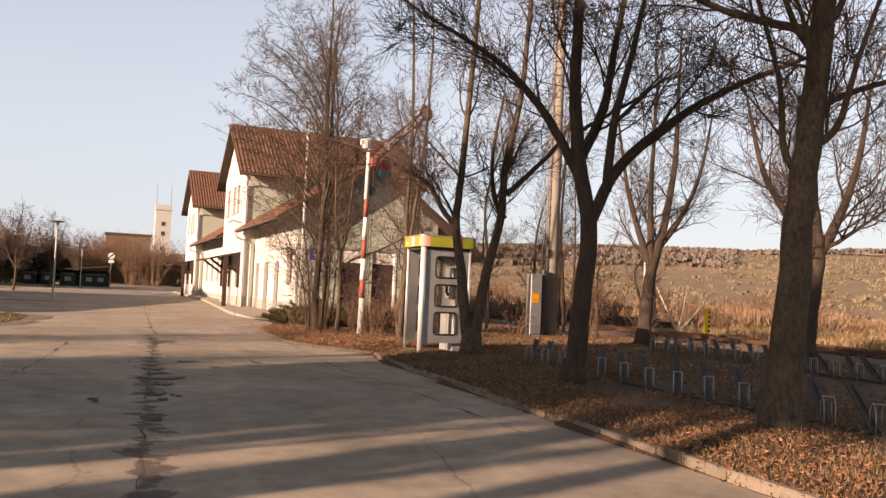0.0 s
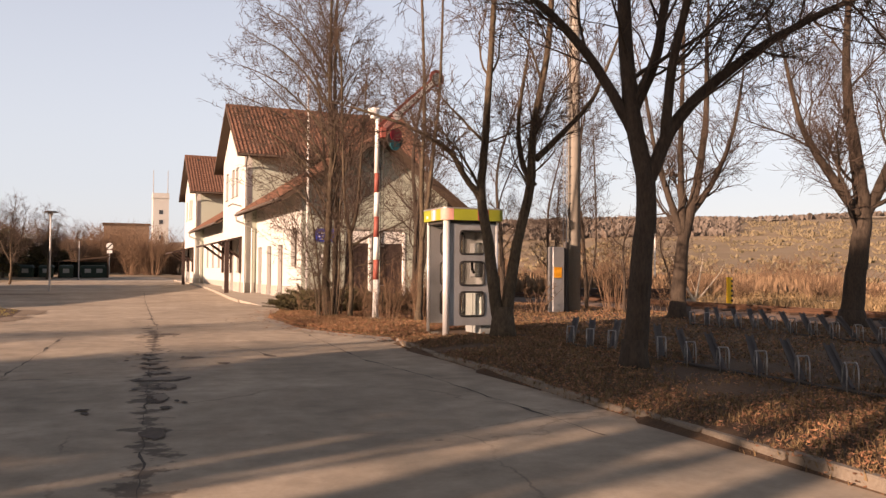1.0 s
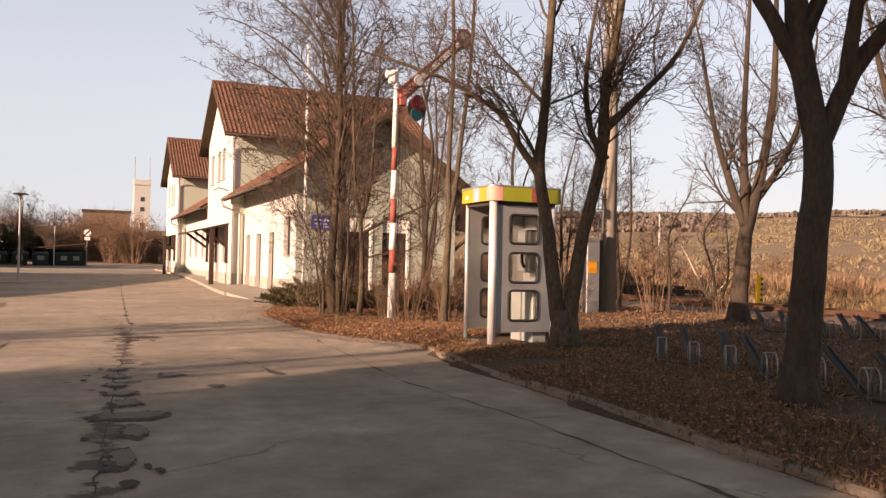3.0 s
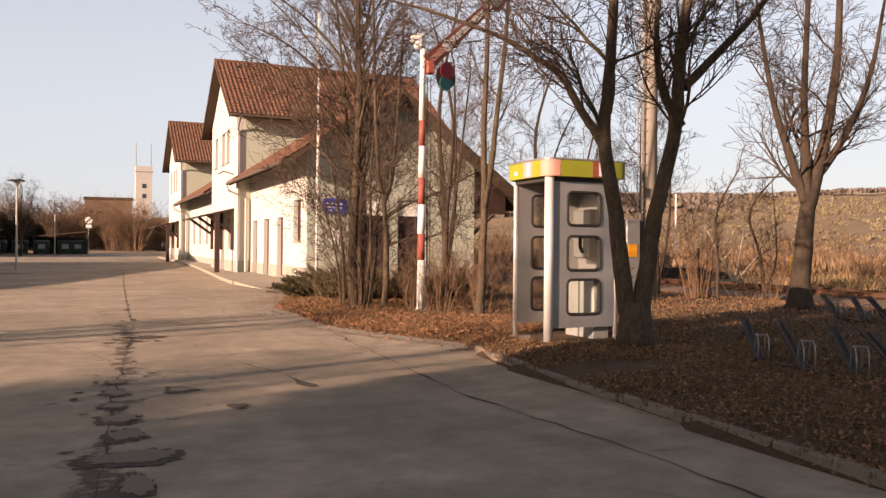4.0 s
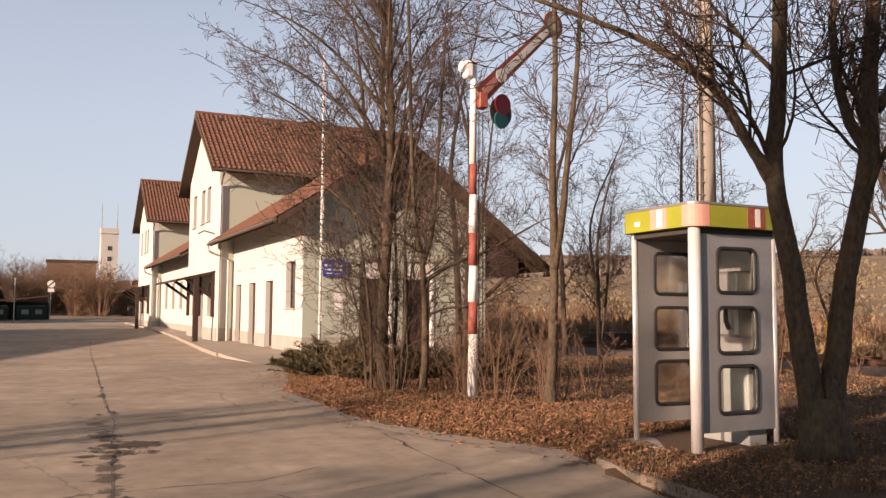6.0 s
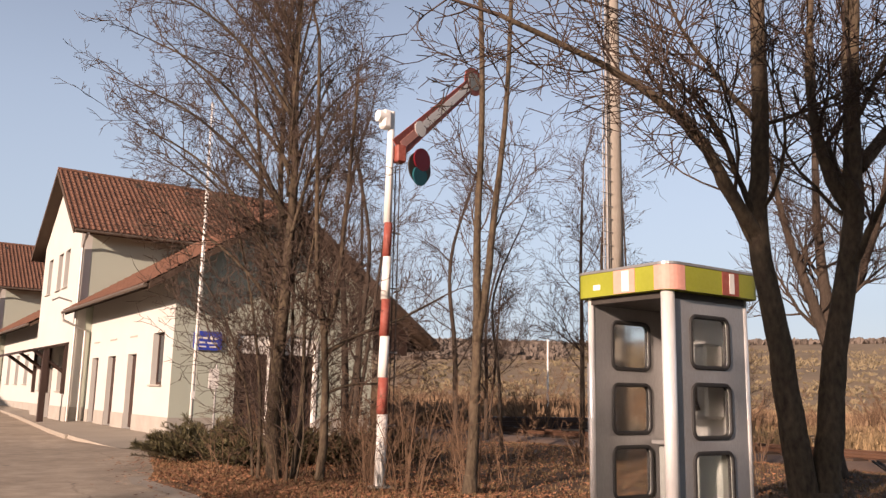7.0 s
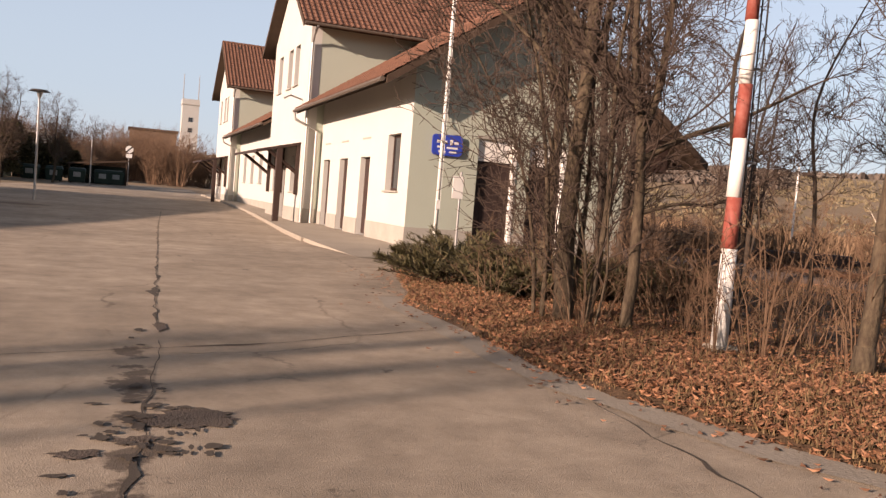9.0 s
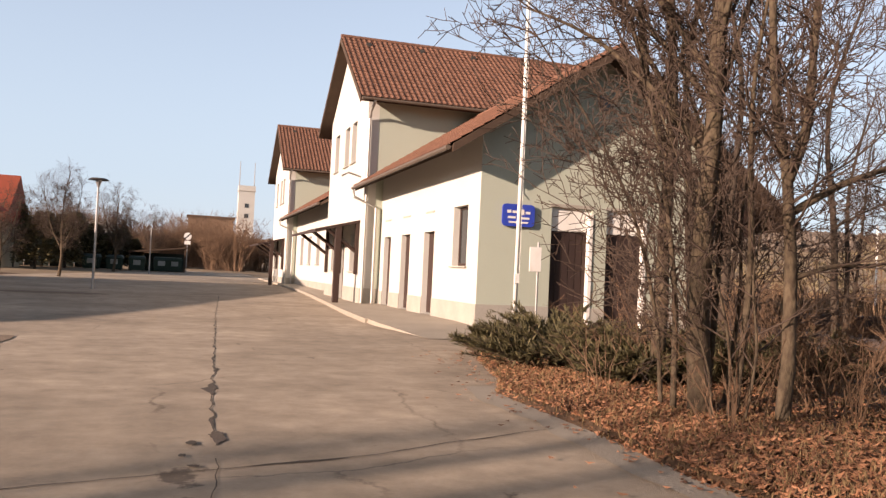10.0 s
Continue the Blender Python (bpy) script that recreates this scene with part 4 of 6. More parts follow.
booth_part(Shape().box(6.93, ry0 - 0.008, 2.38, 7.0, ry0 - 0.004, 2.565), "white_field", WHITE)
booth_part(Shape().box(rx0 - 0.006, 17.92, 2.42, rx0 + 0.0, 18.02, 2.47), "white_field", WHITE)
booth_part(Shape().box(BX0, BY0 + 0.02, 2.30, BX1 - 0.02, BY1 - 0.02, 2.359), "ceiling_board", DARK_STEEL)
# inside: telephone, shelf, pale lower cupboard, base slab
booth_part(Shape().box(6.98, 17.35, 1.25, 7.255, 17.8, 1.95, 0.03), "telephone", GALV, "grey wall telephone")
booth_part(Shape().tube([(6.95, 17.44, 1.72), (6.9, 17.43, 1.62), (6.9, 17.43, 1.42), (6.95, 17.44, 1.34)], 0.028, 8), "handset", RUBBER, "black telephone handset")
booth_part(Shape().box(6.92, 17.16, 1.0, 7.255, 18.08, 1.04, 0.008), "shelf", ALU)
booth_part(Shape().box(7.0, 17.2, 0.1, 7.25, 17.62, 0.98, 0.01), "cupboard", LABEL, "pale metal cupboard below the shelf")
booth_part(Shape().box(7.0, 17.68, 0.1, 7.25, 18.05, 0.98, 0.01), "cupboard", LABEL)
booth_part(Shape().box(BX0 - 0.12, BY0 - 0.1, 0.0, BX1 + 0.1, BY1 + 0.12, 0.135, 0.015), "base_slab", CONCRETE, "thin concrete base slab")

# ---------------------------------------------------------------- semaphore signal
sema = empty("semaphore_signal", (6.52, 22.36, 0.15), "old railway semaphore on a red and white banded mast", "railway signal")


def rel(sh, o, name, mat, parent, label="", smooth=False):
    sh.v = [(x - o[0], y - o[1], z - o[2]) for x, y, z in sh.v]
    return sh.obj(name, mat, parent, label, smooth=smooth)


SO = (6.52, 22.36, 0.15)
bands = [(0.1, 1.15, WHITE), (1.15, 1.65, RED), (1.65, 2.22, WHITE), (2.22, 2.74, RED), (2.74, 3.35, WHITE), (3.35, 3.84, RED), (3.84, 5.5, WHITE)]
for a, b, m in bands:
    ra, rb_ = 0.082 - 0.006 * a, 0.082 - 0.006 * b
    rel(Shape().tube([(6.52, 22.36, a), (6.535, 22.36, b)], [ra, rb_], 14), SO, "mast_band", m, sema, smooth=True)
tip = Vector((8.3, 22.72, 6.5))
piv = Vector((6.62, 22.30, 4.95))
ad = (tip - piv).normalized()
an = Vector((0.25, -0.97, 0)).normalized()
an = (an - ad * an.dot(ad)).normalized()
aw = ad.cross(an)


def arm_plate(l0, l1, w0, w1, t0, t1):
    q = [(l0, -w0), (l1, -w1), (l1, w1), (l0, w0)]
    vs = [piv + ad * l + aw * w + an * t for t in (t0, t1) for l, w in q]
    return Shape().add(vs, [(3, 2, 1, 0), (4, 5, 6, 7), (0, 1, 5, 4), (1, 2, 6, 5), (2, 3, 7, 6), (3, 0, 4, 7)])


AL = (tip - piv).length
rel(arm_plate(0.0, AL - 0.14, 0.15, 0.105, -0.02, 0.0), SO, "arm", RED, sema, "red bordered semaphore arm raised aslant")
rel(arm_plate(0.75, AL - 0.2, 0.062, 0.055, -0.001, 0.006), SO, "arm_field", WHITE, sema)
rel(arm_plate(0.1, 0.55, 0.06, 0.06, -0.001, 0.006), SO, "arm_field", PALE_RED, sema)


def disc(c, r, t0, t1, n=24):
    vs = [c + ad * (r * math.cos(2 * math.pi * i / n)) + aw * (r * math.sin(2 * math.pi * i / n)) + an * t for t in (t0, t1) for i in range(n)]
    return Shape().add(vs, [tuple(range(n))[::-1], tuple(range(n, 2 * n))] + [(i, (i + 1) % n, (i + 1) % n + n, i + n) for i in range(n)])


rel(disc(tip, 0.235, -0.02, 0.0), SO, "arm_disc", RED, sema, "round red end of the arm")
rel(disc(tip, 0.15, -0.001, 0.006), SO, "disc_field", LABEL, sema)
rel(disc(piv + ad * 0.62, 0.12, 0.004, 0.012), SO, "arm_field", WHITE, sema)
rel(Shape().box(6.36, 22.28, 5.22, 6.5, 22.44, 5.5, 0.03), SO, "counterweight_box", WHITE, sema)
rel(Shape().tube([(6.3, 22.36, 5.4), (6.44, 22.36, 5.4)], 0.085, 14), SO, "mast_lamp", WHITE, sema)
rel(Shape().box(6.58, 22.24, 4.74, 6.74, 22.40, 5.0, 0.02), SO, "bearing", RED, sema)
rel(disc(Vector((6.98, 22.2, 4.82)), 0.17, -0.02, 0.012), SO, "spectacle", DARK_RED, sema, "dark red signal glass")
rel(disc(Vector((6.95, 22.2, 4.57)), 0.145, -0.02, 0.012), SO, "spectacle", TEAL, sema, "blue-green signal glass")
rel(disc(Vector((6.965, 22.23, 4.70)), 0.24, -0.02, -0.002), SO, "spectacle_frame", DARK_STEEL, sema)
for dx in (0.1, 0.17):
    rel(Shape().tube([(6.52 + dx + 0.02, 22.36, 0.3), (6.53 + dx, 22.36, 4.7)], 0.009, 5), SO, "pull_wire", DARK_STEEL, sema)
for z in (1.0, 2.0, 2.9, 3.7):
    rel(Shape().tube([(6.5, 22.36, z), (6.74, 22.36, z)], 0.014, 5), SO, "wire_guide", GALV, sema)
rel(Shape().box(6.4, 22.24, -0.1, 6.68, 22.48, 0.2, 0.02), SO, "footing", CONCRETE, sema)

# ---------------------------------------------------------------- poles and posts


def flag_pole(at, h):
    p = empty("flag_pole", at, "slim white flagpole standing beside the juniper bed", "flagpole")
    Shape().tube([(0, 0, -0.1), (0.02, 0, h * 0.5), (0.0, 0, h)], [0.042, 0.036, 0.022], 12).obj("pole", WHITE, p, smooth=True)
    Shape().tube([(0, 0, h), (0, 0, h + 0.07)], [0.04, 0.02], 8).obj("finial", GALV, p)
    Shape().box(-0.05, -0.06, 1.1, 0.05, -0.03, 1.28, 0.006).obj("cleat", WHITE, p)
    Shape().tube([(0.05, -0.04, 1.2), (0.05, -0.03, h)], 0.004, 4).obj("halyard", WHITE, p)


flag_pole((6.95, 31.6, 0.12), 8.2)
bp = empty("notice_board", (8.0, 33.0, 0.12), "small white notice plate on a slim post", "sign")
Shape().tube([(0, 0, -0.1), (0, 0, 1.95)], 0.025, 10).obj("post", GALV, bp)
Shape().box(-0.2, -0.03, 1.35, 0.06, -0.012, 1.85, 0.005).obj("plate", WHITE, bp)

mastp = empty("radio_mast", (13.97, 25.04, 0.1), "tall weathered concrete mast with a ladder", "mast")
Shape().tube([(0, 0, -0.1), (0, 0, 8), (0.05, 0, 17)], [0.21, 0.18, 0.13], 18).obj("shaft", POLE_CONC, mastp, smooth=True)
Shape().tube([(-0.34, -0.12, 2.2), (-0.3, -0.12, 16.5)], 0.018, 5).obj("ladder_rail", GALV, mastp)
Shape().tube([(-0.46, -0.12, 2.2), (-0.42, -0.12, 16.5)], 0.014, 5).obj("ladder_rail", GALV, mastp)
for i in range(48):
    z = 2.3 + i * 0.29
    Shape().tube([(-0.52, -0.12, z), (-0.17, -0.12, z)], 0.012, 4).obj("rung", GALV, mastp)
for z in (3.0, 6.0, 9.0, 12.0):
    Shape().tube([(0, 0, z), (0, 0, z + 0.08)], 0.205 - z * 0.004, 18).obj("clamp", GALV, mastp)
cab = empty("switch_cabinet", (13.15, 24.75, 0.1), "grey metal switch cabinet with an orange plate", "cabinet")
Shape().box(-0.2, -0.16, 0.0, 0.2, 0.16, 2.05, 0.015).obj("body", GALV, cab)
Shape().box(-0.19, -0.175, 0.1, 0.19, -0.16, 1.95, 0.004).obj("cabinet_door", GALV, cab)
Shape().box(-0.16, -0.19, 1.1, 0.1, -0.176, 1.42).obj("plate", ORANGE, cab, "orange warning plate")
tp = empty("timber_post", (13.5, 24.75, 0.1), "dark weathered timber post beside the cabinet", "post")
Shape().tube([(0, 0, -0.1), (0, 0, 2.2)], [0.1, 0.09], 10).obj("shaft", DARK_STEEL, tp)

yp = empty("marker_post", (26.7, 32.35, -0.36), "yellow marker post with black edge marks", "post")
Shape().box(-0.14, -0.05, -0.2, 0.14, 0.05, 1.55, 0.012).obj("post_board", YELLOW, yp)
for i in range(5):
    Shape().box(0.05, -0.06, 0.45 + 0.22 * i, 0.18, 0.06, 0.55 + 0.22 * i).obj("edge_mark", RUBBER, yp)
sw = empty("switch_lantern", (33.0, 32.5, -0.8), "small black and white points lantern beside the track", "lantern")
Shape().box(-0.2, -0.2, 0.5, 0.2, 0.2, 0.9, 0.02).obj("lantern_box", RUBBER, sw)
Shape().add([(-0.12, -0.206, 0.56), (0.02, -0.206, 0.56), (0.12, -0.206, 0.84), (-0.12, -0.206, 0.84)], [(0, 1, 2, 3)]).obj("white_field", WHITE, sw)
Shape().tube([(0, 0, -0.1), (0, 0, 0.5)], 0.05, 8).obj("stand", DARK_STEEL, sw)
wp = empty("white_post", (43.0, 59.5, -0.5), "far slim white signal post", "post")
Shape().tube([(0, 0, 0), (0, 0, 6.2)], [0.09, 0.06], 8).obj("post_shaft", WHITE, wp)
Shape().box(-0.25, -0.25, 0, 0.25, 0.25, 0.7, 0.03).obj("footing", WHITE, wp)
# ---------------------------------------------------------------- railway track


def build_track():
    bal = Shape()
    xs = [20.6, 21.3, 22.0, 26.2, 27.0, 27.8]
    zs = [-0.45, -0.2, -0.1, -0.1, -0.2, -0.6]
    ys = [-60 + 4 * i for i in range(70)]
    for y in ys:
        for x, z in zip(xs, zs):
            bal.v.append((x + 0.12 * noise.noise(Vector((x, y, 0))), y, z + 0.04 * noise.noise(Vector((x * 2, y, 4)))))
    n = len(xs)
    bal.f = [(j * n + i, j * n + i + 1, (j + 1) * n + i + 1, (j + 1) * n + i) for j in range(len(ys) - 1) for i in range(n - 1)]
    t = empty("railway_track", (0, 0, 0), "rusty railway track on dark brown ballast", "track", kind="structure")
    bal.obj("ballast_bed", BALLAST, t, smooth=True)
    for x in (23.3, 24.735):
        Shape().prism([(x + a, z - 0.42) for a, z in ((-0.07, 0.36), (0.07, 0.36), (0.07, 0.38), (0.015, 0.4), (0.015, 0.47), (0.036, 0.48), (0.036, 0.52), (-0.036, 0.52), (-0.036, 0.48), (-0.015, 0.47), (-0.015, 0.4), (-0.07, 0.38))], "y", -60, 200).obj("rail", RUST, t)
    sl = Shape().box(-1.3, -0.12, 0.0, 1.3, 0.12, 0.12).obj("sleeper", TIMBER, t)
    sl.matrix_local = Matrix.Translation((24.02, 10, -0.16))
    for i in range(1, 75):
        s = new("sleeper", sl.data)
        s.parent = t
        s.matrix_local = Matrix.Translation((24.02, 10 + 0.65 * i, -0.16))


build_track()

# stacked dark beams that stand in for a low dark bar of unknown kind
def sleeper_stack():
    st = empty("sleeper_stack", (27.0, 49.4, -0.62), "long low stack of dark beams beyond the track", "timber stack")
    turn = math.atan2(-2.9, 9.2)
    one = None
    for row in range(4):
        for i in range(4 if row % 2 == 0 else 3):
            for k in range(3):
                m = Matrix.Rotation(turn, 4, "Z") @ Matrix.Translation((i * 2.42 + (0 if row % 2 == 0 else 1.2), k * 0.3, 0.24 * row)) @ Matrix.Rotation(0.01 * ((i * 3 + k + row) % 5 - 2), 4, "Z")
                if one is None:
                    one = Shape().box(0, 0, 0, 2.38, 0.27, 0.225, 0.02).obj("sleeper", BROWN_DOOR, st)
                    ob = one
                else:
                    ob = new("sleeper", one.data)
                    ob.parent = st
                ob.matrix_local = m


sleeper_stack()

# ---------------------------------------------------------------- bare trees


class Tree:
    """Grows bare limbs: heavy wood into one mesh, fine twigs into another."""

    def __init__(self, seed, deep=5, dense=1.15):
        self.r = random.Random(seed)
        self.deep, self.dense = deep, dense
        self.wood, self.twigs = Shape(), Shape()
        self.tips = []

    def limb(self, pts, r0, r1, kids, k=9, level=1, lo=0.3, reach=None):
        """A limb through given points with side branches from the fraction lo on."""
        P = [Vector(p) for p in pts]
        fine = []
        n = 5
        for i in range(len(P) - 1):
            p0, p1, p2, p3 = P[max(i - 1, 0)], P[i], P[i + 1], P[min(i + 2, len(P) - 1)]
            for j in range(n):
                t = j / n
                fine.append(0.5 * ((2 * p1) + (p2 - p0) * t + (2 * p0 - 5 * p1 + 4 * p2 - p3) * t * t + (3 * p1 - p0 - 3 * p2 + p3) * t ** 3))
        fine.append(P[-1])
        m = len(fine)
        rad = [r0 + (r1 - r0) * i / (m - 1) for i in range(m)]
        wob = [p + Vector((self.r.uniform(-1, 1), self.r.uniform(-1, 1), 0)) * rad[i] * 0.1 for i, p in enumerate(fine)]
        self.wood.tube(wob, rad, k)
        length = sum((fine[i + 1] - fine[i]).length for i in range(m - 1))
        for c in range(kids):
            t = lo + (1 - lo) * (c + self.r.random()) / kids
            i = min(m - 2, int(t * (m - 1)))
            d = (fine[i + 1] - fine[i]).normalized()
            self.branch(fine[i], self.side(d, self.r.uniform(28, 60)), max(0.010, rad[i] * self.r.uniform(0.24, 0.42)), (reach or length * 0.55) * self.r.uniform(0.6, 1.1) * (1.15 - 0.5 * t), level + 1)
        self.branch(fine[-1], (fine[-1] - fine[-2]).normalized(), r1, (reach or length * 0.5) * 0.7, level + 1)
        return fine

    def side(self, d, degrees):
        a = self.r.uniform(0, 2 * math.pi)
        u = d.orthogonal().normalized()
        w = d.cross(u)
        s = math.sin(radians(degrees))
        return (d * math.cos(radians(degrees)) + (u * math.cos(a) + w * math.sin(a)) * s).normalized()

    def branch(self, p, d, r, length, level):
        n = max(2 if r < 0.01 else 3, min(9, int(length / 0.2)))
        if level >= self.deep:
            n = 1 if length < 0.25 else 2 if length < 0.6 else 3
        pts, rad = [p.copy()], [r]
        q, v = p.copy(), d.copy()
        end = max(0.0038, r * 0.3)
        for i in range(n):
            v = (v + Vector((self.r.uniform(-1, 1), self.r.uniform(-1, 1), self.r.uniform(-0.6, 0.9) + 0.1)) * 0.24).normalized()
            q = q + v * (length / n)
            pts.append(q.copy())
            rad.append(r + (end - r) * (i + 1) / n)
        if r > 0.02:
            self.wood.tube(pts, rad, 6, cap=False)
        else:
            self.twigs.tube(pts, rad, 3, cap=False)
        if level >= self.deep or length < 0.14:
            return
        kids = {2: 9, 3: 7, 4: 5}.get(level, 3) * self.dense
        kids = max(2, int(kids * min(1.3, 0.5 + length * 0.5)))
        for c in range(kids):
            t = 0.2 + 0.78 * (c + self.r.random()) / kids
            i = min(n - 1, int(t * n))
            dd = (pts[i + 1] - pts[i]).normalized()
            self.branch(pts[i].lerp(pts[i + 1], t * n - i), self.side(dd, self.r.uniform(28, 60)), max(0.0048, rad[i] * 0.55), length * self.r.uniform(0.38, 0.66), level + 1)

    def sweep(self, n, base, z0, z1, out, up, r, kids=8, reach=1.5, turn=0.0, away=None):
        """Limbs that leave the stem at heights z0 to z1 and sweep outwards and up."""
        for i in range(n):
            a = turn + i * 2.4 + self.r.uniform(-0.4, 0.4)
            z = z0 + (z1 - z0) * i / max(1, n - 1)
            k = 1.15 - 0.55 * i / n
            o, h = out * k * self.r.uniform(0.8, 1.15), up * self.r.uniform(0.8, 1.2)
            if away is not None and math.cos(a - away) > 0.3:
                o *= 0.4
            c, s_ = math.cos(a), math.sin(a)
            x, y = base
            self.limb([(x, y, z), (x + c * o * 0.3, y + s_ * o * 0.3, z + h * 0.42), (x + c * o * 0.65, y + s_ * o * 0.65, z + h * 0.76), (x + c * o, y + s_ * o, z + h)], r * k, r * 0.25, kids, 7, lo=0.15, reach=reach)

    def finish(self, at, label, bark=None, name="bare_tree"):
        ob = empty(name, at, label, "tree", kind="")
        self.wood.obj("trunk", bark or BARK, ob, smooth=True)
        if self.twigs.v:
            self.twigs.obj("crown", TWIG, ob, "bare fine twigs", smooth=True)
        return ob


def uv(fwd=(0.39, 0.92)):
    """Maps (across, deep, up) to metres, across being square to the view."""
    return lambda u, d, z: (u * fwd[1] + d * fwd[0], -u * fwd[0] + d * fwd[1], z)


W = uv()


def gz(x, y):
    return ground_z(x, y) - 0.04


def flare(t, pts, r):
    t.wood.tube(pts, r, 12)


# thick single trunk
t = Tree(1, 5, 0.78)
flare(t, [(0, 0, 0), (0, 0, 0.12), (0.0, 0, 0.45)], [0.29, 0.235, 0.19])
t.limb([W(0, 0, 0), W(0.1, 0, 1.4), W(0.2, 0, 2.7), W(0.36, 0, 4.2), W(0.52, 0.1, 6.5), W(0.5, 0.1, 9)], 0.19, 0.07, 11, 14, lo=0.5, reach=2.6)
t.limb([W(0.2, 0, 2.65), W(0.02, 0.1, 2.95), W(-0.02, 0.2, 3.8), W(-0.4, 0.3, 5.2)], 0.05, 0.02, 8, 8, reach=1.5)
t.limb([W(0.27, 0, 3.3), W(0.7, 0.3, 3.6), W(1.5, 0.5, 3.9), W(2.6, 0.6, 4.2)], 0.045, 0.018, 10, 8, reach=1.4, lo=0.2)
t.limb([W(0.25, 0, 2.95), W(0.5, -0.1, 3.2), W(0.7, -0.1, 3.9), W(1.1, -0.2, 5.2)], 0.05, 0.018, 8, 8, reach=1.4, lo=0.2)
t.limb([W(0.36, 0, 4.2), W(-0.3, 0.7, 4.6), W(-1.0, 1.0, 5.0), W(-2.0, 1.2, 5.4)], 0.055, 0.02, 9, 8, reach=1.5, lo=0.2)
t.finish((6.42, 7.28, gz(6.42, 7.28)), "thick old bare tree with lichen-flecked bark on the verge", BARK_Y)

# forked tree
t = Tree(2, 5, 0.84)
flare(t, [(0, 0, 0), (0, 0, 0.12), (0.0, 0, 0.4)], [0.24, 0.195, 0.16])
t.limb([W(0, 0, 0), W(0.08, 0, 1.2), W(0.16, 0, 2.35), W(-0.02, 0, 3.3), W(-0.12, 0, 4.5), W(-0.05, 0.2, 6.2), W(0.1, 0.3, 8.4)], 0.165, 0.055, 8, 12, lo=0.5, reach=2.8)
t.limb([W(0.16, 0, 2.4), W(0.6, 0, 3.3), W(1.5, 0.1, 4.1), W(2.4, 0.2, 4.65), W(3.4, 0.2, 5.1)], 0.10, 0.03, 9, 9, reach=1.9, lo=0.25)
t.limb([W(-0.02, 0, 3.1), W(-0.5, 0, 3.95), W(-1.1, -0.1, 4.6), W(-1.7, -0.2, 5.0), W(-2.4, -0.3, 5.35)], 0.08, 0.02, 13, 9, reach=1.7, lo=0.25)
t.limb([W(0.0, 0, 3.4), W(0.35, 0.2, 4.2), W(0.55, 0.3, 5.4), W(0.9, 0.4, 7.4)], 0.09, 0.03, 7, 8, reach=2.0, lo=0.25)
t.limb([W(0.4, 0, 2.9), W(0.45, -0.2, 3.9), W(0.7, -0.4, 5.2), W(1.0, -0.4, 6.8)], 0.08, 0.025, 6, 8, reach=1.8, lo=0.25)
t.finish((6.4, 11.28, gz(6.4, 11.28)), "bare tree forking low into wide limbs on the verge", BARK)

# twin trunk beside the booth
t = Tree(3, 5, 0.8)
flare(t, [(0, 0, 0), (0, 0, 0.2), (0.0, 0, 0.62)], [0.28, 0.24, 0.185])
t.limb([W(0, 0, 0.05), W(-0.17, 0, 0.9), W(-0.27, 0, 1.75), W(-0.42, 0, 2.7), W(-0.36, 0, 3.7), W(-0.25, 0.1, 5.4), W(-0.1, 0.2, 8.2)], 0.128, 0.045, 9, 12, lo=0.42, reach=2.4)
t.limb([W(-0.42, 0, 2.7), W(-0.7, -0.1, 3.0), W(-1.0, -0.1, 3.5), W(-1.4, -0.2, 3.75), W(-1.85, -0.2, 4.0), W(-2.8, -0.3, 4.3)], 0.065, 0.02, 8, 8, reach=1.3, lo=0.2)
t.limb([W(0.02, 0, 0.3), W(0.13, 0, 0.95), W(0.25, 0, 1.75), W(0.5, 0, 2.9), W(0.56, 0, 4.0), W(0.85, 0.2, 5.6), W(1.0, 0.2, 8.0)], 0.128, 0.045, 9, 12, lo=0.42, reach=2.4)
t.limb([W(0.57, 0, 2.9), W(0.35, 0.1, 3.4), W(0.3, 0.2, 4.3), W(0.5, 0.3, 5.6)], 0.07, 0.02, 6, 8, reach=1.5, lo=0.2)
t.limb([W(0.6, 0, 3.4), W(1.1, 0.1, 3.9), W(1.7, 0.1, 4.6), W(2.2, 0.1, 5.8)], 0.07, 0.02, 7, 8, reach=1.6, lo=0.2)
t.finish((7.05, 16.3, gz(7.05, 16.3)), "bare twin-trunked tree leaning apart beside the booth", BARK_Y)

# slim double trunk behind the booth
t = Tree(4, 5, 0.8)
flare(t, [(0, 0, 0), (0, 0, 0.3)], [0.12, 0.088])
t.limb([W(0, 0, 0), W(0.04, 0, 1.0), W(0.07, 0, 2.1), W(0.05, 0, 3.5), W(0.1, 0, 5.6), W(0.0, 0, 8.6)], 0.085, 0.03, 8, 9, lo=0.5, reach=1.5)
t.limb([W(0.07, 0, 2.05), W(0.2, 0, 2.9), W(0.29, 0, 3.8), W(0.47, 0, 5.6), W(0.55, 0, 8.2)], 0.066, 0.026, 8, 9, lo=0.3, reach=1.4)
t.finish((7.3, 21.35, gz(7.3, 21.35)), "slim bare tree with two upright stems", BARK_Y)

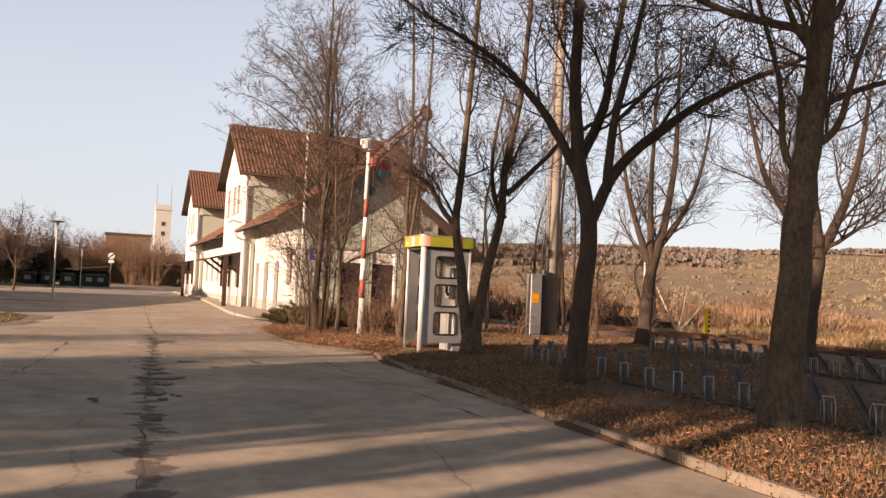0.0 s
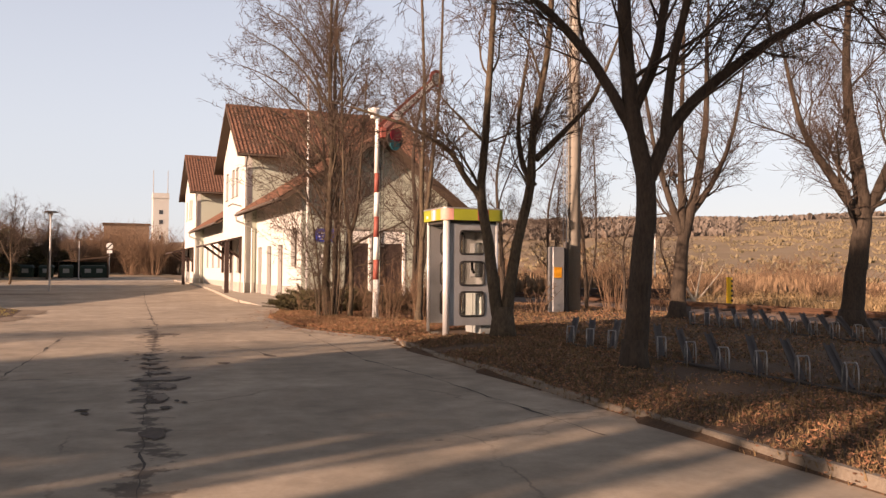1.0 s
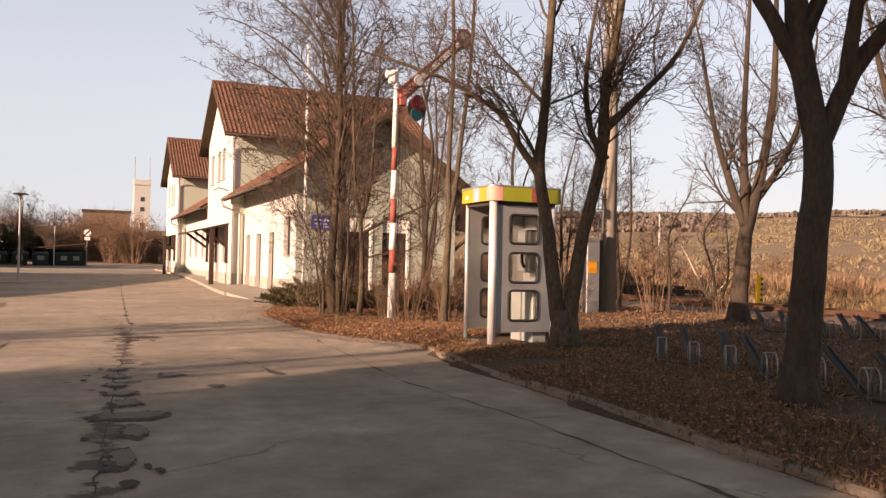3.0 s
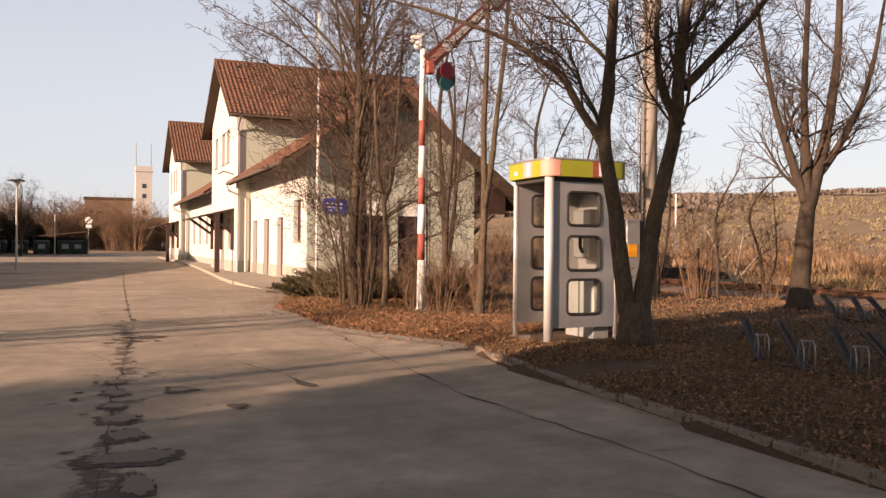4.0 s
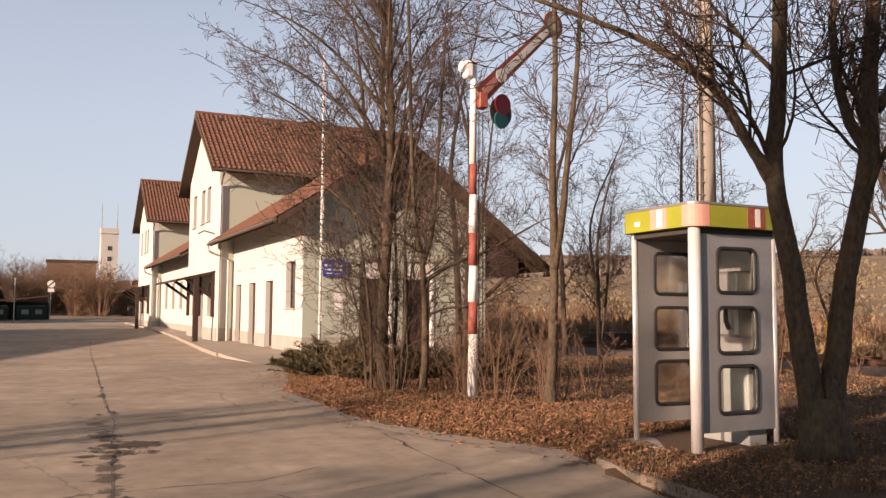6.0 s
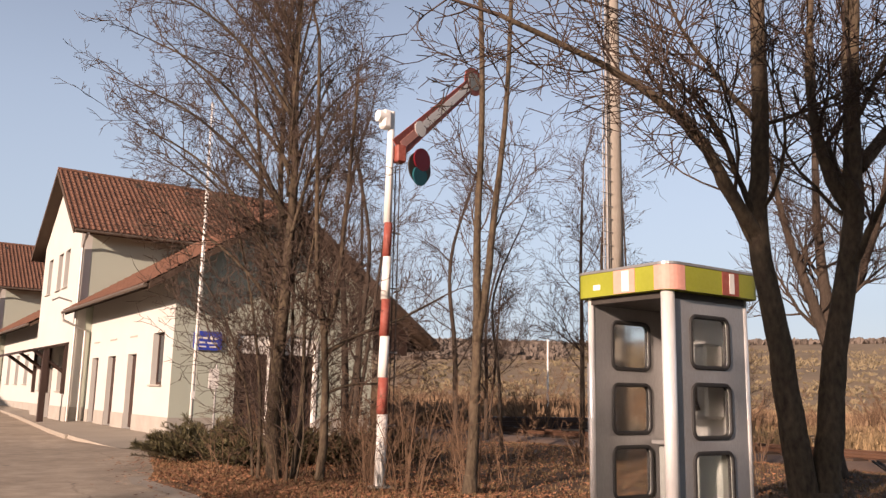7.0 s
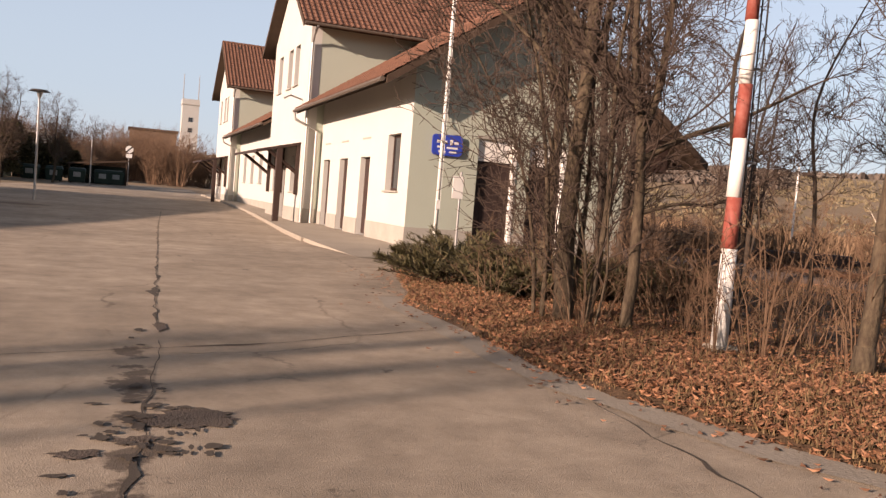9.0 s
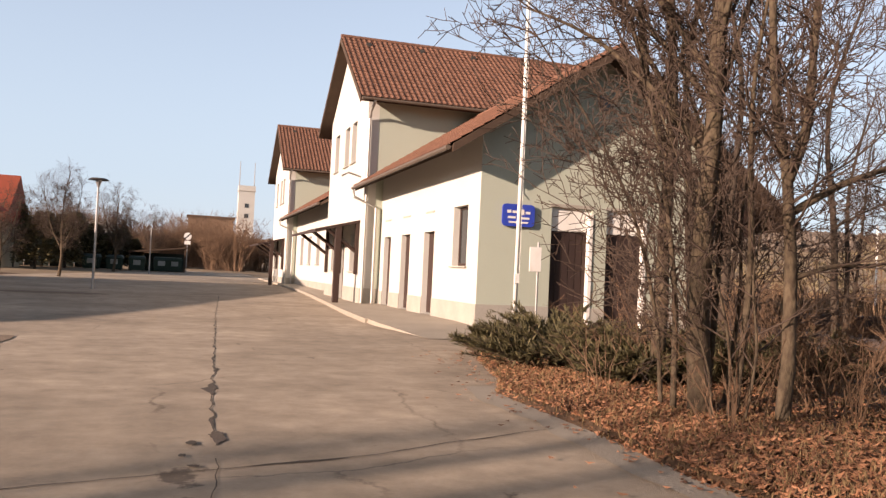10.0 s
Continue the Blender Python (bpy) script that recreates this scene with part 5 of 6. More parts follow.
# upright tree on the lawn
t = Tree(5, 5, 0.75)
flare(t, [(0, 0, 0), (0, 0, 0.15), (0, 0, 0.5)], [0.38, 0.28, 0.215])
t.limb([W(0, 0, 0), W(0.05, 0, 1.3), W(0.2, 0, 2.4), W(0.5, 0, 3.6), W(0.75, 0, 5.4), W(0.8, 0, 8.0)], 0.22, 0.045, 9, 12, lo=0.35, reach=2.0)
t.limb([W(0.15, 0, 2.2), W(0.1, 0, 3.2), W(0.1, 0.1, 4.6), W(0.2, 0.1, 7.8)], 0.14, 0.04, 9, 9, reach=1.8, lo=0.2)
t.limb([W(0.12, 0, 2.3), W(-0.25, 0, 3.3), W(-0.6, 0.1, 4.6), W(-0.9, 0.2, 6.6)], 0.12, 0.03, 9, 9, reach=1.7, lo=0.2)
t.limb([W(0.3, 0, 2.8), W(0.95, 0.1, 3.7), W(1.5, 0.1, 5.0), W(1.8, 0.1, 6.6)], 0.10, 0.03, 8, 9, reach=1.7, lo=0.2)
t.finish((14.5, 20.6, gz(14.5, 20.6)), "bare tree with upright grey limbs on the lawn", BARK)

# tree farther along the lawn
t = Tree(6, 5, 0.95)
flare(t, [(0, 0, 0), (0, 0, 0.5)], [0.42, 0.3])
t.limb([W(0, 0, 0), W(0.12, 0, 1.4), W(0.3, 0, 3.0), W(0.1, 0, 4.6), W(-0.1, 0, 6.5), W(0, 0, 9.0)], 0.3, 0.06, 9, 12, lo=0.35, reach=2.8)
t.limb([W(0.3, 0, 2.8), W(0.9, 0, 4.0), W(1.4, 0, 5.6), W(1.7, 0, 7.6)], 0.17, 0.04, 9, 9, reach=2.2, lo=0.2)
t.limb([W(0.2, 0, 2.9), W(-0.5, 0, 3.9), W(-1.2, 0.1, 5.2), W(-1.6, 0.2, 7.0)], 0.15, 0.04, 9, 9, reach=2.2, lo=0.2)
t.finish((17.8, 17.9, gz(17.8, 17.9)), "bare dark tree spreading from a low fork on the lawn", BARK)

# many-stemmed tree at the juniper bed
t = Tree(7, 5, 0.72)
t.limb([W(0, 0, 0), W(-0.03, 0, 1.2), W(0.02, 0, 2.6), W(0.08, 0, 4.4), W(0.02, 0, 6.6), W(0.05, 0, 9.4)], 0.12, 0.028, 13, 11, lo=0.3, reach=1.6)
for u, d, lean, h, r in ((-0.22, 0.1, -0.9, 6.0, 0.034), (0.25, -0.25, 0.5, 6.4, 0.04), (0.12, 0.3, 0.3, 7.0, 0.036), (-0.3, 0.3, -1.5, 4.6, 0.026), (0.3, 0.4, 0.8, 4.8, 0.026), (0.18, -0.35, -0.7, 3.4, 0.018), (0.3, -0.4, 0.4, 3.0, 0.017), (0.05, -0.3, -1.2, 2.6, 0.015)):
    t.limb([W(u, d, 0), W(u + lean * 0.1 + 0.05, d, h * 0.22), W(u + lean * 0.3 - 0.04, d + 0.1, h * 0.5), W(u + lean * 1.0, d + 0.15, h * 0.85)], r, r * 0.28, 11, 8, lo=0.25, reach=1.3)
t.sweep(15, (0, 0), 2.6, 7.4, 2.2, 2.3, 0.032, 7, 1.0, away=-1.05)
for z, o, h in ((2.4, 1.7, 1.5), (3.2, 2.2, 2.1), (4.0, 2.4, 2.0), (4.8, 2.3, 2.0), (5.6, 2.0, 2.0), (6.4, 1.7, 2.0)):
    t.limb([W(0, 0, z), W(-o * 0.3, 0.1, z + h * 0.45), W(-o * 0.65, 0.2, z + h * 0.8), W(-o, 0.3, z + h)], 0.036, 0.01, 9, 7, lo=0.15, reach=1.2)
t.finish((5.72, 24.05, gz(5.72, 24.05)), "many-stemmed bare tree at the edge of the bed", BARK_Y)

# straight tree behind it, and a slim forked one beside the mast
t = Tree(8, 5, 0.75)
t.limb([W(0, 0, 0), W(0.02, 0, 1.6), W(0.06, 0, 3.4), W(-0.05, 0, 5.6), W(0.0, 0, 9.2)], 0.092, 0.03, 13, 11, lo=0.3, reach=1.8)
t.limb([W(0.05, 0, 2.6), W(-0.25, 0, 3.6), W(-0.4, 0.1, 5.2), W(-0.6, 0.2, 7.0)], 0.06, 0.02, 9, 8, reach=1.5, lo=0.2)
t.sweep(10, W(0.1, 0, 0)[:2], 2.8, 7.2, 2.1, 2.1, 0.032, 8, 1.15, 1.0, away=-1.4)
t.finish((6.42, 25.9, gz(6.42, 25.9)), "straight bare tree among the bushes", BARK_Y)
t = Tree(9, 5, 0.65)
t.limb([W(0, 0, 0), W(0.03, 0, 1.0), W(-0.03, 0, 2.2), W(-0.18, 0, 3.2), W(-0.3, 0, 6.8)], 0.072, 0.025, 10, 9, lo=0.35, reach=1.6)
t.limb([W(-0.03, 0, 2.2), W(0.12, 0.0, 2.7), W(0.2, 0.1, 3.6), W(0.35, 0.2, 6.2)], 0.06, 0.02, 9, 9, reach=1.5, lo=0.2)
t.limb([W(0.0, 0, 1.9), W(0.5, 0.1, 2.2), W(1.1, 0.3, 2.45), W(1.9, 0.5, 2.9)], 0.04, 0.014, 9, 8, reach=1.1, lo=0.2)
t.limb([W(0.0, 0, 1.3), W(0.4, 0.0, 1.45), W(0.9, 0.2, 1.5), W(1.5, 0.3, 1.8)], 0.026, 0.01, 8, 7, reach=0.9, lo=0.2)
t.finish((6.2, 23.5, gz(6.2, 23.5)), "slim forked bare tree behind the signal mast", BARK_Y)

# trees and saplings behind
_r = random.Random(77)
for i, (x, y, h, r) in enumerate(((10.6, 30.5, 8.6, 0.09), (12.8, 27.5, 6.0, 0.05), (15.2, 26.2, 7.5, 0.07), (16.3, 28.5, 8.5, 0.08), (12.0, 33.5, 10.0, 0.12), (14.6, 23.2, 3.6, 0.05), (17.5, 24.6, 4.2, 0.05), (15.5, 33.0, 9.0, 0.1), (20.5, 38.0, 8.0, 0.1))):
    t = Tree(100 + i, 5, 0.82)
    l1, l2 = _r.uniform(-0.4, 0.4), _r.uniform(-0.8, 0.8)
    t.limb([W(0, 0, 0), W(l1 * 0.4, 0, h * 0.3), W(l1, 0.1, h * 0.6), W(l2, 0.2, h * 0.9)], r, r * 0.3, 13, 8, lo=0.25, reach=h * 0.22)
    if i % 2 == 0:
        t.limb([W(0, 0, 0.3), W(0.3, 0, h * 0.3), W(0.5 + l1, -0.1, h * 0.75)], r * 0.7, r * 0.25, 9, 7, lo=0.3, reach=h * 0.18)
    t.finish((x, y, gz(x, y)), "slim bare sapling behind the bed" if h < 8 else "tall slim bare tree behind the bed", BARK)

# trees on the far left
for i, (x, y, h, r) in enumerate(((-5.6, 70.0, 6.3, 0.11), (-4.1, 90.0, 7.0, 0.13), (-9.5, 74.0, 5.4, 0.1), (-12.0, 92.0, 6.4, 0.13), (-2.0, 112.0, 6.4, 0.12))):
    t = Tree(200 + i, 5, 0.95)
    t.limb([W(0, 0, 0), W(0.1, 0, h * 0.2), W(0.0, 0, h * 0.5), W(0.1, 0, h * 0.78)], r, r * 0.3, 14, 8, lo=0.32, reach=h * 0.3)
    t.limb([W(0, 0, h * 0.25), W(0.5, 0.2, h * 0.45), W(0.9, 0.3, h * 0.75)], r * 0.5, r * 0.2, 10, 7, lo=0.2, reach=h * 0.24)
    t.limb([W(0, 0, h * 0.27), W(-0.5, -0.2, h * 0.45), W(-1.0, -0.3, h * 0.75)], r * 0.5, r * 0.2, 10, 7, lo=0.2, reach=h * 0.24)
    t.finish((x, y, rise(y)), "bare rounded tree beside the far forecourt", BARK_Y)

# bare trees west of the road, whose shadows fall in streaks across it
for i, (x, y, h, r) in enumerate(((-13, 1.5, 9, 0.3), (-15, 2.3, 10, 0.16), (-18, 1.75, 11, 0.16), (-15.5, 10.1, 7.5, 0.14), (-20, 8.6, 8, 0.14), (-24, 12.3, 10, 0.2), (-24.6, 13.0, 10, 0.18), (-13, -7.4, 9, 0.3), (-16, -12, 10, 0.4))):
    t = Tree(300 + i, 4, 0.9)
    t.limb([(0, 0, 0), (0.1, 0, h * 0.3), (0, 0.1, h * 0.6), (0.1, 0, h * 0.9)], r, r * 0.3, 9, 9, lo=0.4, reach=h * 0.22)
    t.limb([(0, 0, h * 0.35), (0.3, 0.6, h * 0.55), (0.4, 1.0, h * 0.8)], r * 0.5, r * 0.15, 7, 7, lo=0.2, reach=h * 0.16)
    t.limb([(0, 0, h * 0.38), (-0.3, -0.6, h * 0.55), (-0.4, -1.0, h * 0.8)], r * 0.5, r * 0.15, 7, 7, lo=0.2, reach=h * 0.16)
    t.finish((x, y, 0.02), "bare roadside tree west of the road", BARK)

# unseen pines added west of the road: stripes from clear stems, shade from crowns
for i, (x, y, h, rr, foot) in enumerate(((-14, 7.0, 11.0, 1.15, 0.31), (-14.2, 4.6, 11.5, 1.15, 0.30), (-13.8, 5.7, 10.5, 1.05, 0.33), (-17.5, 4.5, 12.0, 1.25, 0.36), (-17.0, 6.3, 11.5, 1.1, 0.36), (-14.5, 3.3, 11.5, 0.7, 0.44), (-14, -0.1, 12.0, 1.25, 0.50), (-15, 1.2, 11.5, 1.0, 0.56), (-15.5, 2.3, 12.0, 0.8, 0.55), (-14.5, 8.1, 10.5, 0.85, 0.46))):
    r_ = random.Random(950 + i)
    ev = empty("pine_tree", (x, y, 0.02), "unseen tall pine with a clear stem, added to cast shade", "tree")
    Shape().tube([(0, 0, 0), (0.05, 0, h * 0.4), (0, 0, h)], [0.24, 0.19, 0.03], 8).obj("trunk", BARK, ev)
    gsh = Shape()
    for k in range(3600):
        q = r_.random()
        rad = rr * (1.04 - q) ** 0.45 * min(1.0, 0.55 + q * 6) * r_.uniform(0.1, 1.12)
        a = r_.uniform(0, 6.283)
        p = Vector((math.cos(a) * rad, math.sin(a) * rad, h * (foot + (1 - foot) * q)))
        d = Vector((math.cos(a) + r_.uniform(-0.6, 0.6), math.sin(a) + r_.uniform(-0.6, 0.6), r_.uniform(-0.4, 0.7))).normalized() * r_.uniform(0.3, 0.6)
        sd = d.cross(Vector((r_.uniform(-1, 1), r_.uniform(-1, 1), 1))).normalized() * 0.1
        gsh.add([p, p + d * 0.5 + sd, p + d, p + d * 0.5 - sd], [(0, 1, 2, 3)])
    gsh.obj("foliage", JUNIPER, ev)

# house west of the road, whose shadow lies across the forecourt
hs = empty("side_house", (0, 0, 0), "plain rendered house across the forecourt", "house")
hd, hn = Vector((0.34, 0.94, 0)).normalized(), Vector((0.94, -0.34, 0)).normalized()
hb = Vector((-24.0, 28.4, 0)) - hd * 1.0


def house_pts(a, b, z):
    p = hb + hd * a + hn * b
    return (p.x, p.y, z)


q = [house_pts(a, b, z) for z in (0.0, 3.6) for a, b in ((0, -4), (38, -4), (38, 4), (0, 4))]
Shape().add(q, [(3, 2, 1, 0), (4, 5, 6, 7), (0, 1, 5, 4), (1, 2, 6, 5), (2, 3, 7, 6), (3, 0, 4, 7)]).obj("wall", BEIGE, hs)
q = [house_pts(-0.4, -4.6, 3.4), house_pts(38.4, -4.6, 3.4), house_pts(38.4, 4.6, 3.4), house_pts(-0.4, 4.6, 3.4), house_pts(0.6, 0, 6.5), house_pts(37.4, 0, 6.5)]
Shape().add(q, [(3, 2, 1, 0), (0, 1, 5, 4), (2, 3, 4, 5), (1, 2, 5), (3, 0, 4)]).obj("roof", RED_ROOF, hs)


# unseen hedge of bare shoots, added west of the road for half shade
def hedge():
    r = random.Random(61)
    sh = Shape()
    for i in range(900):
        x, y = -14 + r.gauss(0, 0.6), r.uniform(7.0, 11.4)
        h = r.uniform(3.2, 4.9)
        lx, ly = r.uniform(-0.5, 0.5), r.uniform(-0.5, 0.5)
        sh.tube([(x, y, 0), (x + lx * 0.4, y + ly * 0.4, h * 0.5), (x + lx, y + ly, h)], [0.022, 0.015, 0.006], 3, cap=False)
        for k in range(5):
            z = h * r.uniform(0.35, 0.9)
            f = z / h
            p = Vector((x + lx * f, y + ly * f, z))
            d = Vector((r.uniform(-1, 1), r.uniform(-1, 1), r.uniform(0.2, 1))).normalized()
            sh.tube([p, p + d * r.uniform(0.4, 0.9)], [0.012, 0.005], 3, cap=False)
    sh.obj("shade_hedge", TWIG, label="unseen thin hedge, added to throw half shade on the road", category="hedge", kind="stuff")


hedge()
# ---------------------------------------------------------------- juniper bed, bushes, litter


def juniper(at, rx, ry, h, n, seed, label):
    """A low spreading evergreen: woody shoots that carry many short needle sprays."""
    r = random.Random(seed)
    wood, green = Shape(), Shape()
    for i in range(n):
        a, q = r.uniform(0, 2 * math.pi), r.uniform(0.15, 1.0) ** 0.6
        ex, ey = rx * q * math.cos(a), ry * q * math.sin(a)
        ez = h * (1 - 0.55 * q * q) * r.uniform(0.55, 1.1)
        s0 = Vector((ex * 0.25, ey * 0.25, 0.02))
        s1, s2 = Vector((ex * 0.65, ey * 0.65, ez * 0.75)), Vector((ex, ey, ez))
        wood.tube([s0, s1, s2], [0.014, 0.009, 0.004], 3, cap=False)
        along = (s2 - s1).normalized()
        for k in range(105):
            t = r.uniform(0.35, 1.05)
            p = s0.lerp(s1, t * 1.4) if t < 0.7 else s1.lerp(s2, (t - 0.7) / 0.35)
            d = (along * 1.1 + Vector((r.uniform(-1, 1), r.uniform(-1, 1), r.uniform(-0.5, 0.9)))).normalized()
            ln = r.uniform(0.06, 0.15)
            sd = d.cross(Vector((r.uniform(-1, 1), r.uniform(-1, 1), 1))).normalized() * ln * 0.075
            m = p + d * ln * 0.5
            green.add([p, m + sd, p + d * ln, m - sd], [(0, 1, 2, 3)])
    ob = empty("juniper_bush", at, label, "shrub")
    wood.obj("shoot_mass", TWIG, ob)
    green.obj("foliage", JUNIPER, ob, "olive green needle sprays")


for i, (x, y, rx, ry, h) in enumerate(((6.0, 28.2, 1.25, 1.3, 0.62), (6.7, 29.4, 1.3, 1.5, 0.8), (6.6, 27.0, 1.35, 1.2, 0.72), (7.8, 27.6, 1.4, 1.3, 0.8), (7.3, 31.2, 1.0, 1.6, 0.6), (6.1, 30.2, 0.8, 1.2, 0.5), (9.3, 26.6, 1.1, 0.8, 0.75), (7.3, 25.9, 1.2, 0.9, 0.6), (6.3, 26.0, 0.9, 0.8, 0.5))):
    juniper((x, y, gz(x, y)), rx, ry, h, 90, 20 + i, "low spreading olive green juniper beside the pavement")


def shrub(at, n, h, spread, seed, label, mat=None, r0=0.011, fork=5):
    """A bare bush: thin stems from the ground, each with side twigs."""
    r = random.Random(seed)
    sh = Shape()
    for i in range(n):
        a = r.uniform(0, 2 * math.pi)
        b0 = Vector((math.cos(a), math.sin(a), 0)) * spread * 0.35 * r.random()
        lean = spread * r.uniform(0.1, 0.9)
        hh = h * r.uniform(0.45, 1.0)
        p1 = b0 + Vector((math.cos(a) * lean * 0.35, math.sin(a) * lean * 0.35, hh * 0.5))
        p2 = b0 + Vector((math.cos(a) * lean + r.uniform(-0.1, 0.1), math.sin(a) * lean + r.uniform(-0.1, 0.1), hh))
        sh.tube([b0, p1, p2], [r0, r0 * 0.7, r0 * 0.3], 3, cap=False)
        for k in range(fork):
            t = r.uniform(0.3, 1.0)
            p = b0.lerp(p1, t * 2) if t < 0.5 else p1.lerp(p2, t * 2 - 1)
            d = Vector((r.uniform(-1, 1), r.uniform(-1, 1), r.uniform(0.1, 1.1))).normalized()
            ln = hh * r.uniform(0.12, 0.3)
            sh.tube([p, p + d * ln * 0.5, p + d * ln + Vector((0, 0, ln * 0.15))], [r0 * 0.5, r0 * 0.38, r0 * 0.2], 3, cap=False)
            for c in range(2):
                q = p + d * ln * r.uniform(0.3, 0.8)
                d2 = (d + Vector((r.uniform(-1, 1), r.uniform(-1, 1), r.uniform(-0.3, 0.8))) * 0.8).normalized()
                sh.tube([q, q + d2 * ln * 0.5], [r0 * 0.35, r0 * 0.18], 3, cap=False)
    ob = empty("bare_bush", at, label, "bush")
    sh.obj("twig_mass", mat or TWIG_R, ob)


for i, (x, y, n, h, sp) in enumerate(((6.3, 22.15, 12, 1.3, 0.4), (6.75, 22.0, 18, 1.8, 0.6), (5.55, 23.3, 12, 1.0, 0.7), (6.0, 24.0, 10, 1.0, 0.9), (6.9, 23.4, 14, 1.2, 0.9), (6.6, 25.8, 18, 1.3, 1.1), (7.6, 25.0, 26, 1.4, 1.4), (7.2, 24.0, 16, 1.0, 1.2), (8.4, 25.4, 24, 1.4, 1.3), (9.2, 27.6, 20, 1.3, 1.4), (10.4, 28.6, 20, 1.4, 1.4), (6.9, 26.6, 26, 1.4, 1.2), (8.6, 26.4, 22, 1.4, 1.2), (5.5, 25.4, 10, 0.8, 0.8), (8.0, 23.8, 14, 1.0, 0.9), (9.8, 25.2, 14, 1.1, 1.0), (7.5, 21.5, 16, 1.5, 0.7), (7.9, 22.7, 18, 1.6, 0.8), (8.7, 22.2, 14, 1.3, 0.8))):
    shrub((x, y, gz(x, y)), n, h, sp, 40 + i, "tangled bare brown bush by the signal mast", r0=0.007)
for i, (x, y, n, h, sp) in enumerate(((12.3, 24.3, 16, 1.0, 0.6), (14.9, 24.2, 16, 2.4, 1.0), (15.6, 25.0, 14, 2.7, 1.0), (16.8, 23.6, 10, 1.1, 0.8), (17.6, 25.4, 12, 1.4, 1.0))):
    shrub((x, y, gz(x, y)), n, h, sp, 70 + i, "bare russet bush on the lawn edge", r0=0.013)
for i, (x, y, h) in enumerate(((14.4, 38.5, 2.0), (15.0, 35.8, 1.4), (13.2, 34.8, 1.6), (15.5, 41.0, 2.6), (14.6, 44.0, 2.8), (17.0, 43.0, 2.2))):
    shrub((x, y, gz(x, y)), 30, h, h * 0.75, 170 + i, "dark brown bramble thicket beside the track", mat=TWIG, r0=0.014, fork=4)
# thickets beyond the track
_r = random.Random(9)
for i in range(46):
    x, y = _r.uniform(29, 62), _r.uniform(8, 95)
    if i % 3 == 0:
        x, y = _r.uniform(36, 70), _r.uniform(45, 110)
    h = _r.uniform(1.2, 3.2) * (1.4 if y > 45 else 0.8)
    shrub((x, y, ground_z(x, y) - 0.1), 34, h, h * 0.8, 500 + i, "brown thicket of bare scrub beyond the track", r0=0.022, fork=6)

# scrub farther out on the slope
for i in range(40):
    a, d = radians(_r.uniform(14, 66)), _r.uniform(75, 210)
    x, y = d * math.sin(a), d * math.cos(a)
    h = _r.uniform(1.6, 3.4)
    shrub((x, y, ground_z(x, y) - 0.2), 18, h, h * 1.2, 800 + i, "brown clump of scrub on the dry slope", r0=0.05, fork=4)


def scatter_leaves(n, pick, seed, size, name, label):
    r = random.Random(seed)
    sh = Shape()
    for i in range(n):
        x, y = pick(r)
        z = ground_z(x, y) + 0.004 + 0.03 * r.random() ** 2
        s = size * r.uniform(0.55, 1.3)
        a = r.uniform(0, 6.283)
        tx, ty = r.uniform(-0.5, 0.5), r.uniform(-0.5, 0.5)
        c, d = math.cos(a) * s, math.sin(a) * s
        curl = s * r.uniform(0.1, 0.55)
        pts = [(-c, -d), (d * 0.55, -c * 0.55), (c, d), (-d * 0.55, c * 0.55)]
        vs = [(x + px, y + py, z + s * 0.3 + px * tx + py * ty + (curl if k % 2 == 0 else 0)) for k, (px, py) in enumerate(pts)]
        sh.add(vs, [(0, 1, 2), (0, 2, 3)])
    return sh.obj(name, LEAF, label=label, category="leaves", kind="stuff")


def bed(r):
    while True:
        y = r.uniform(19.0, 30.0) if r.random() < 0.93 else r.uniform(17.6, 19.0)
        e = lerp_line(RIGHT_EDGE, y)
        x = e + abs(r.gauss(0, 1.5)) - 0.12 * r.random()
        if x < 12 and not (6.1 < x < 7.5 and 16.95 < y < 18.3):
            return x, y


def verge(r):
    while True:
        y = r.uniform(3.0, 20.5)
        e = lerp_line(RIGHT_EDGE, y)
        x = e + abs(r.gauss(0, 2.6)) - 0.05 * r.random()
        if noise.noise(Vector((x * 0.7, y * 0.7, 5))) > -0.45 + 0.4 * r.random() and not (6.1 < x < 7.5 and 16.95 < y < 18.3):
            return x, y


def lawn(r):
    return r.uniform(7, 20), r.uniform(12, 31)


def blown(r):
    y = r.uniform(17.5, 31)
    return lerp_line(RIGHT_EDGE, y) - abs(r.gauss(0, 0.35)), y


scatter_leaves(40000, bed, 1, 0.030, "fallen_leaves", "rust-brown fallen leaves heaped over the bed")
scatter_leaves(20000, verge, 2, 0.023, "fallen_leaves", "scattered brown leaves on the verge")
scatter_leaves(12000, lawn, 3, 0.032, "fallen_leaves", "dry leaves strewn over the lawn")
sh = Shape()
_r = random.Random(4)
for i in range(260):
    x, y = blown(_r)
    s, a = _r.uniform(0.02, 0.05), _r.uniform(0, 6.28)
    c, d = math.cos(a) * s, math.sin(a) * s
    z = 0.02 + rise(y)
    sh.add([(x - c, y - d, z + 0.01), (x + d * 0.5, y - c * 0.5, z), (x + c, y + d, z + 0.012), (x - d * 0.5, y + c * 0.5, z)], [(0, 1, 2), (0, 2, 3)])
sh.obj("blown_leaves", LEAF, label="a few leaves blown onto the asphalt", category="leaves", kind="stuff")


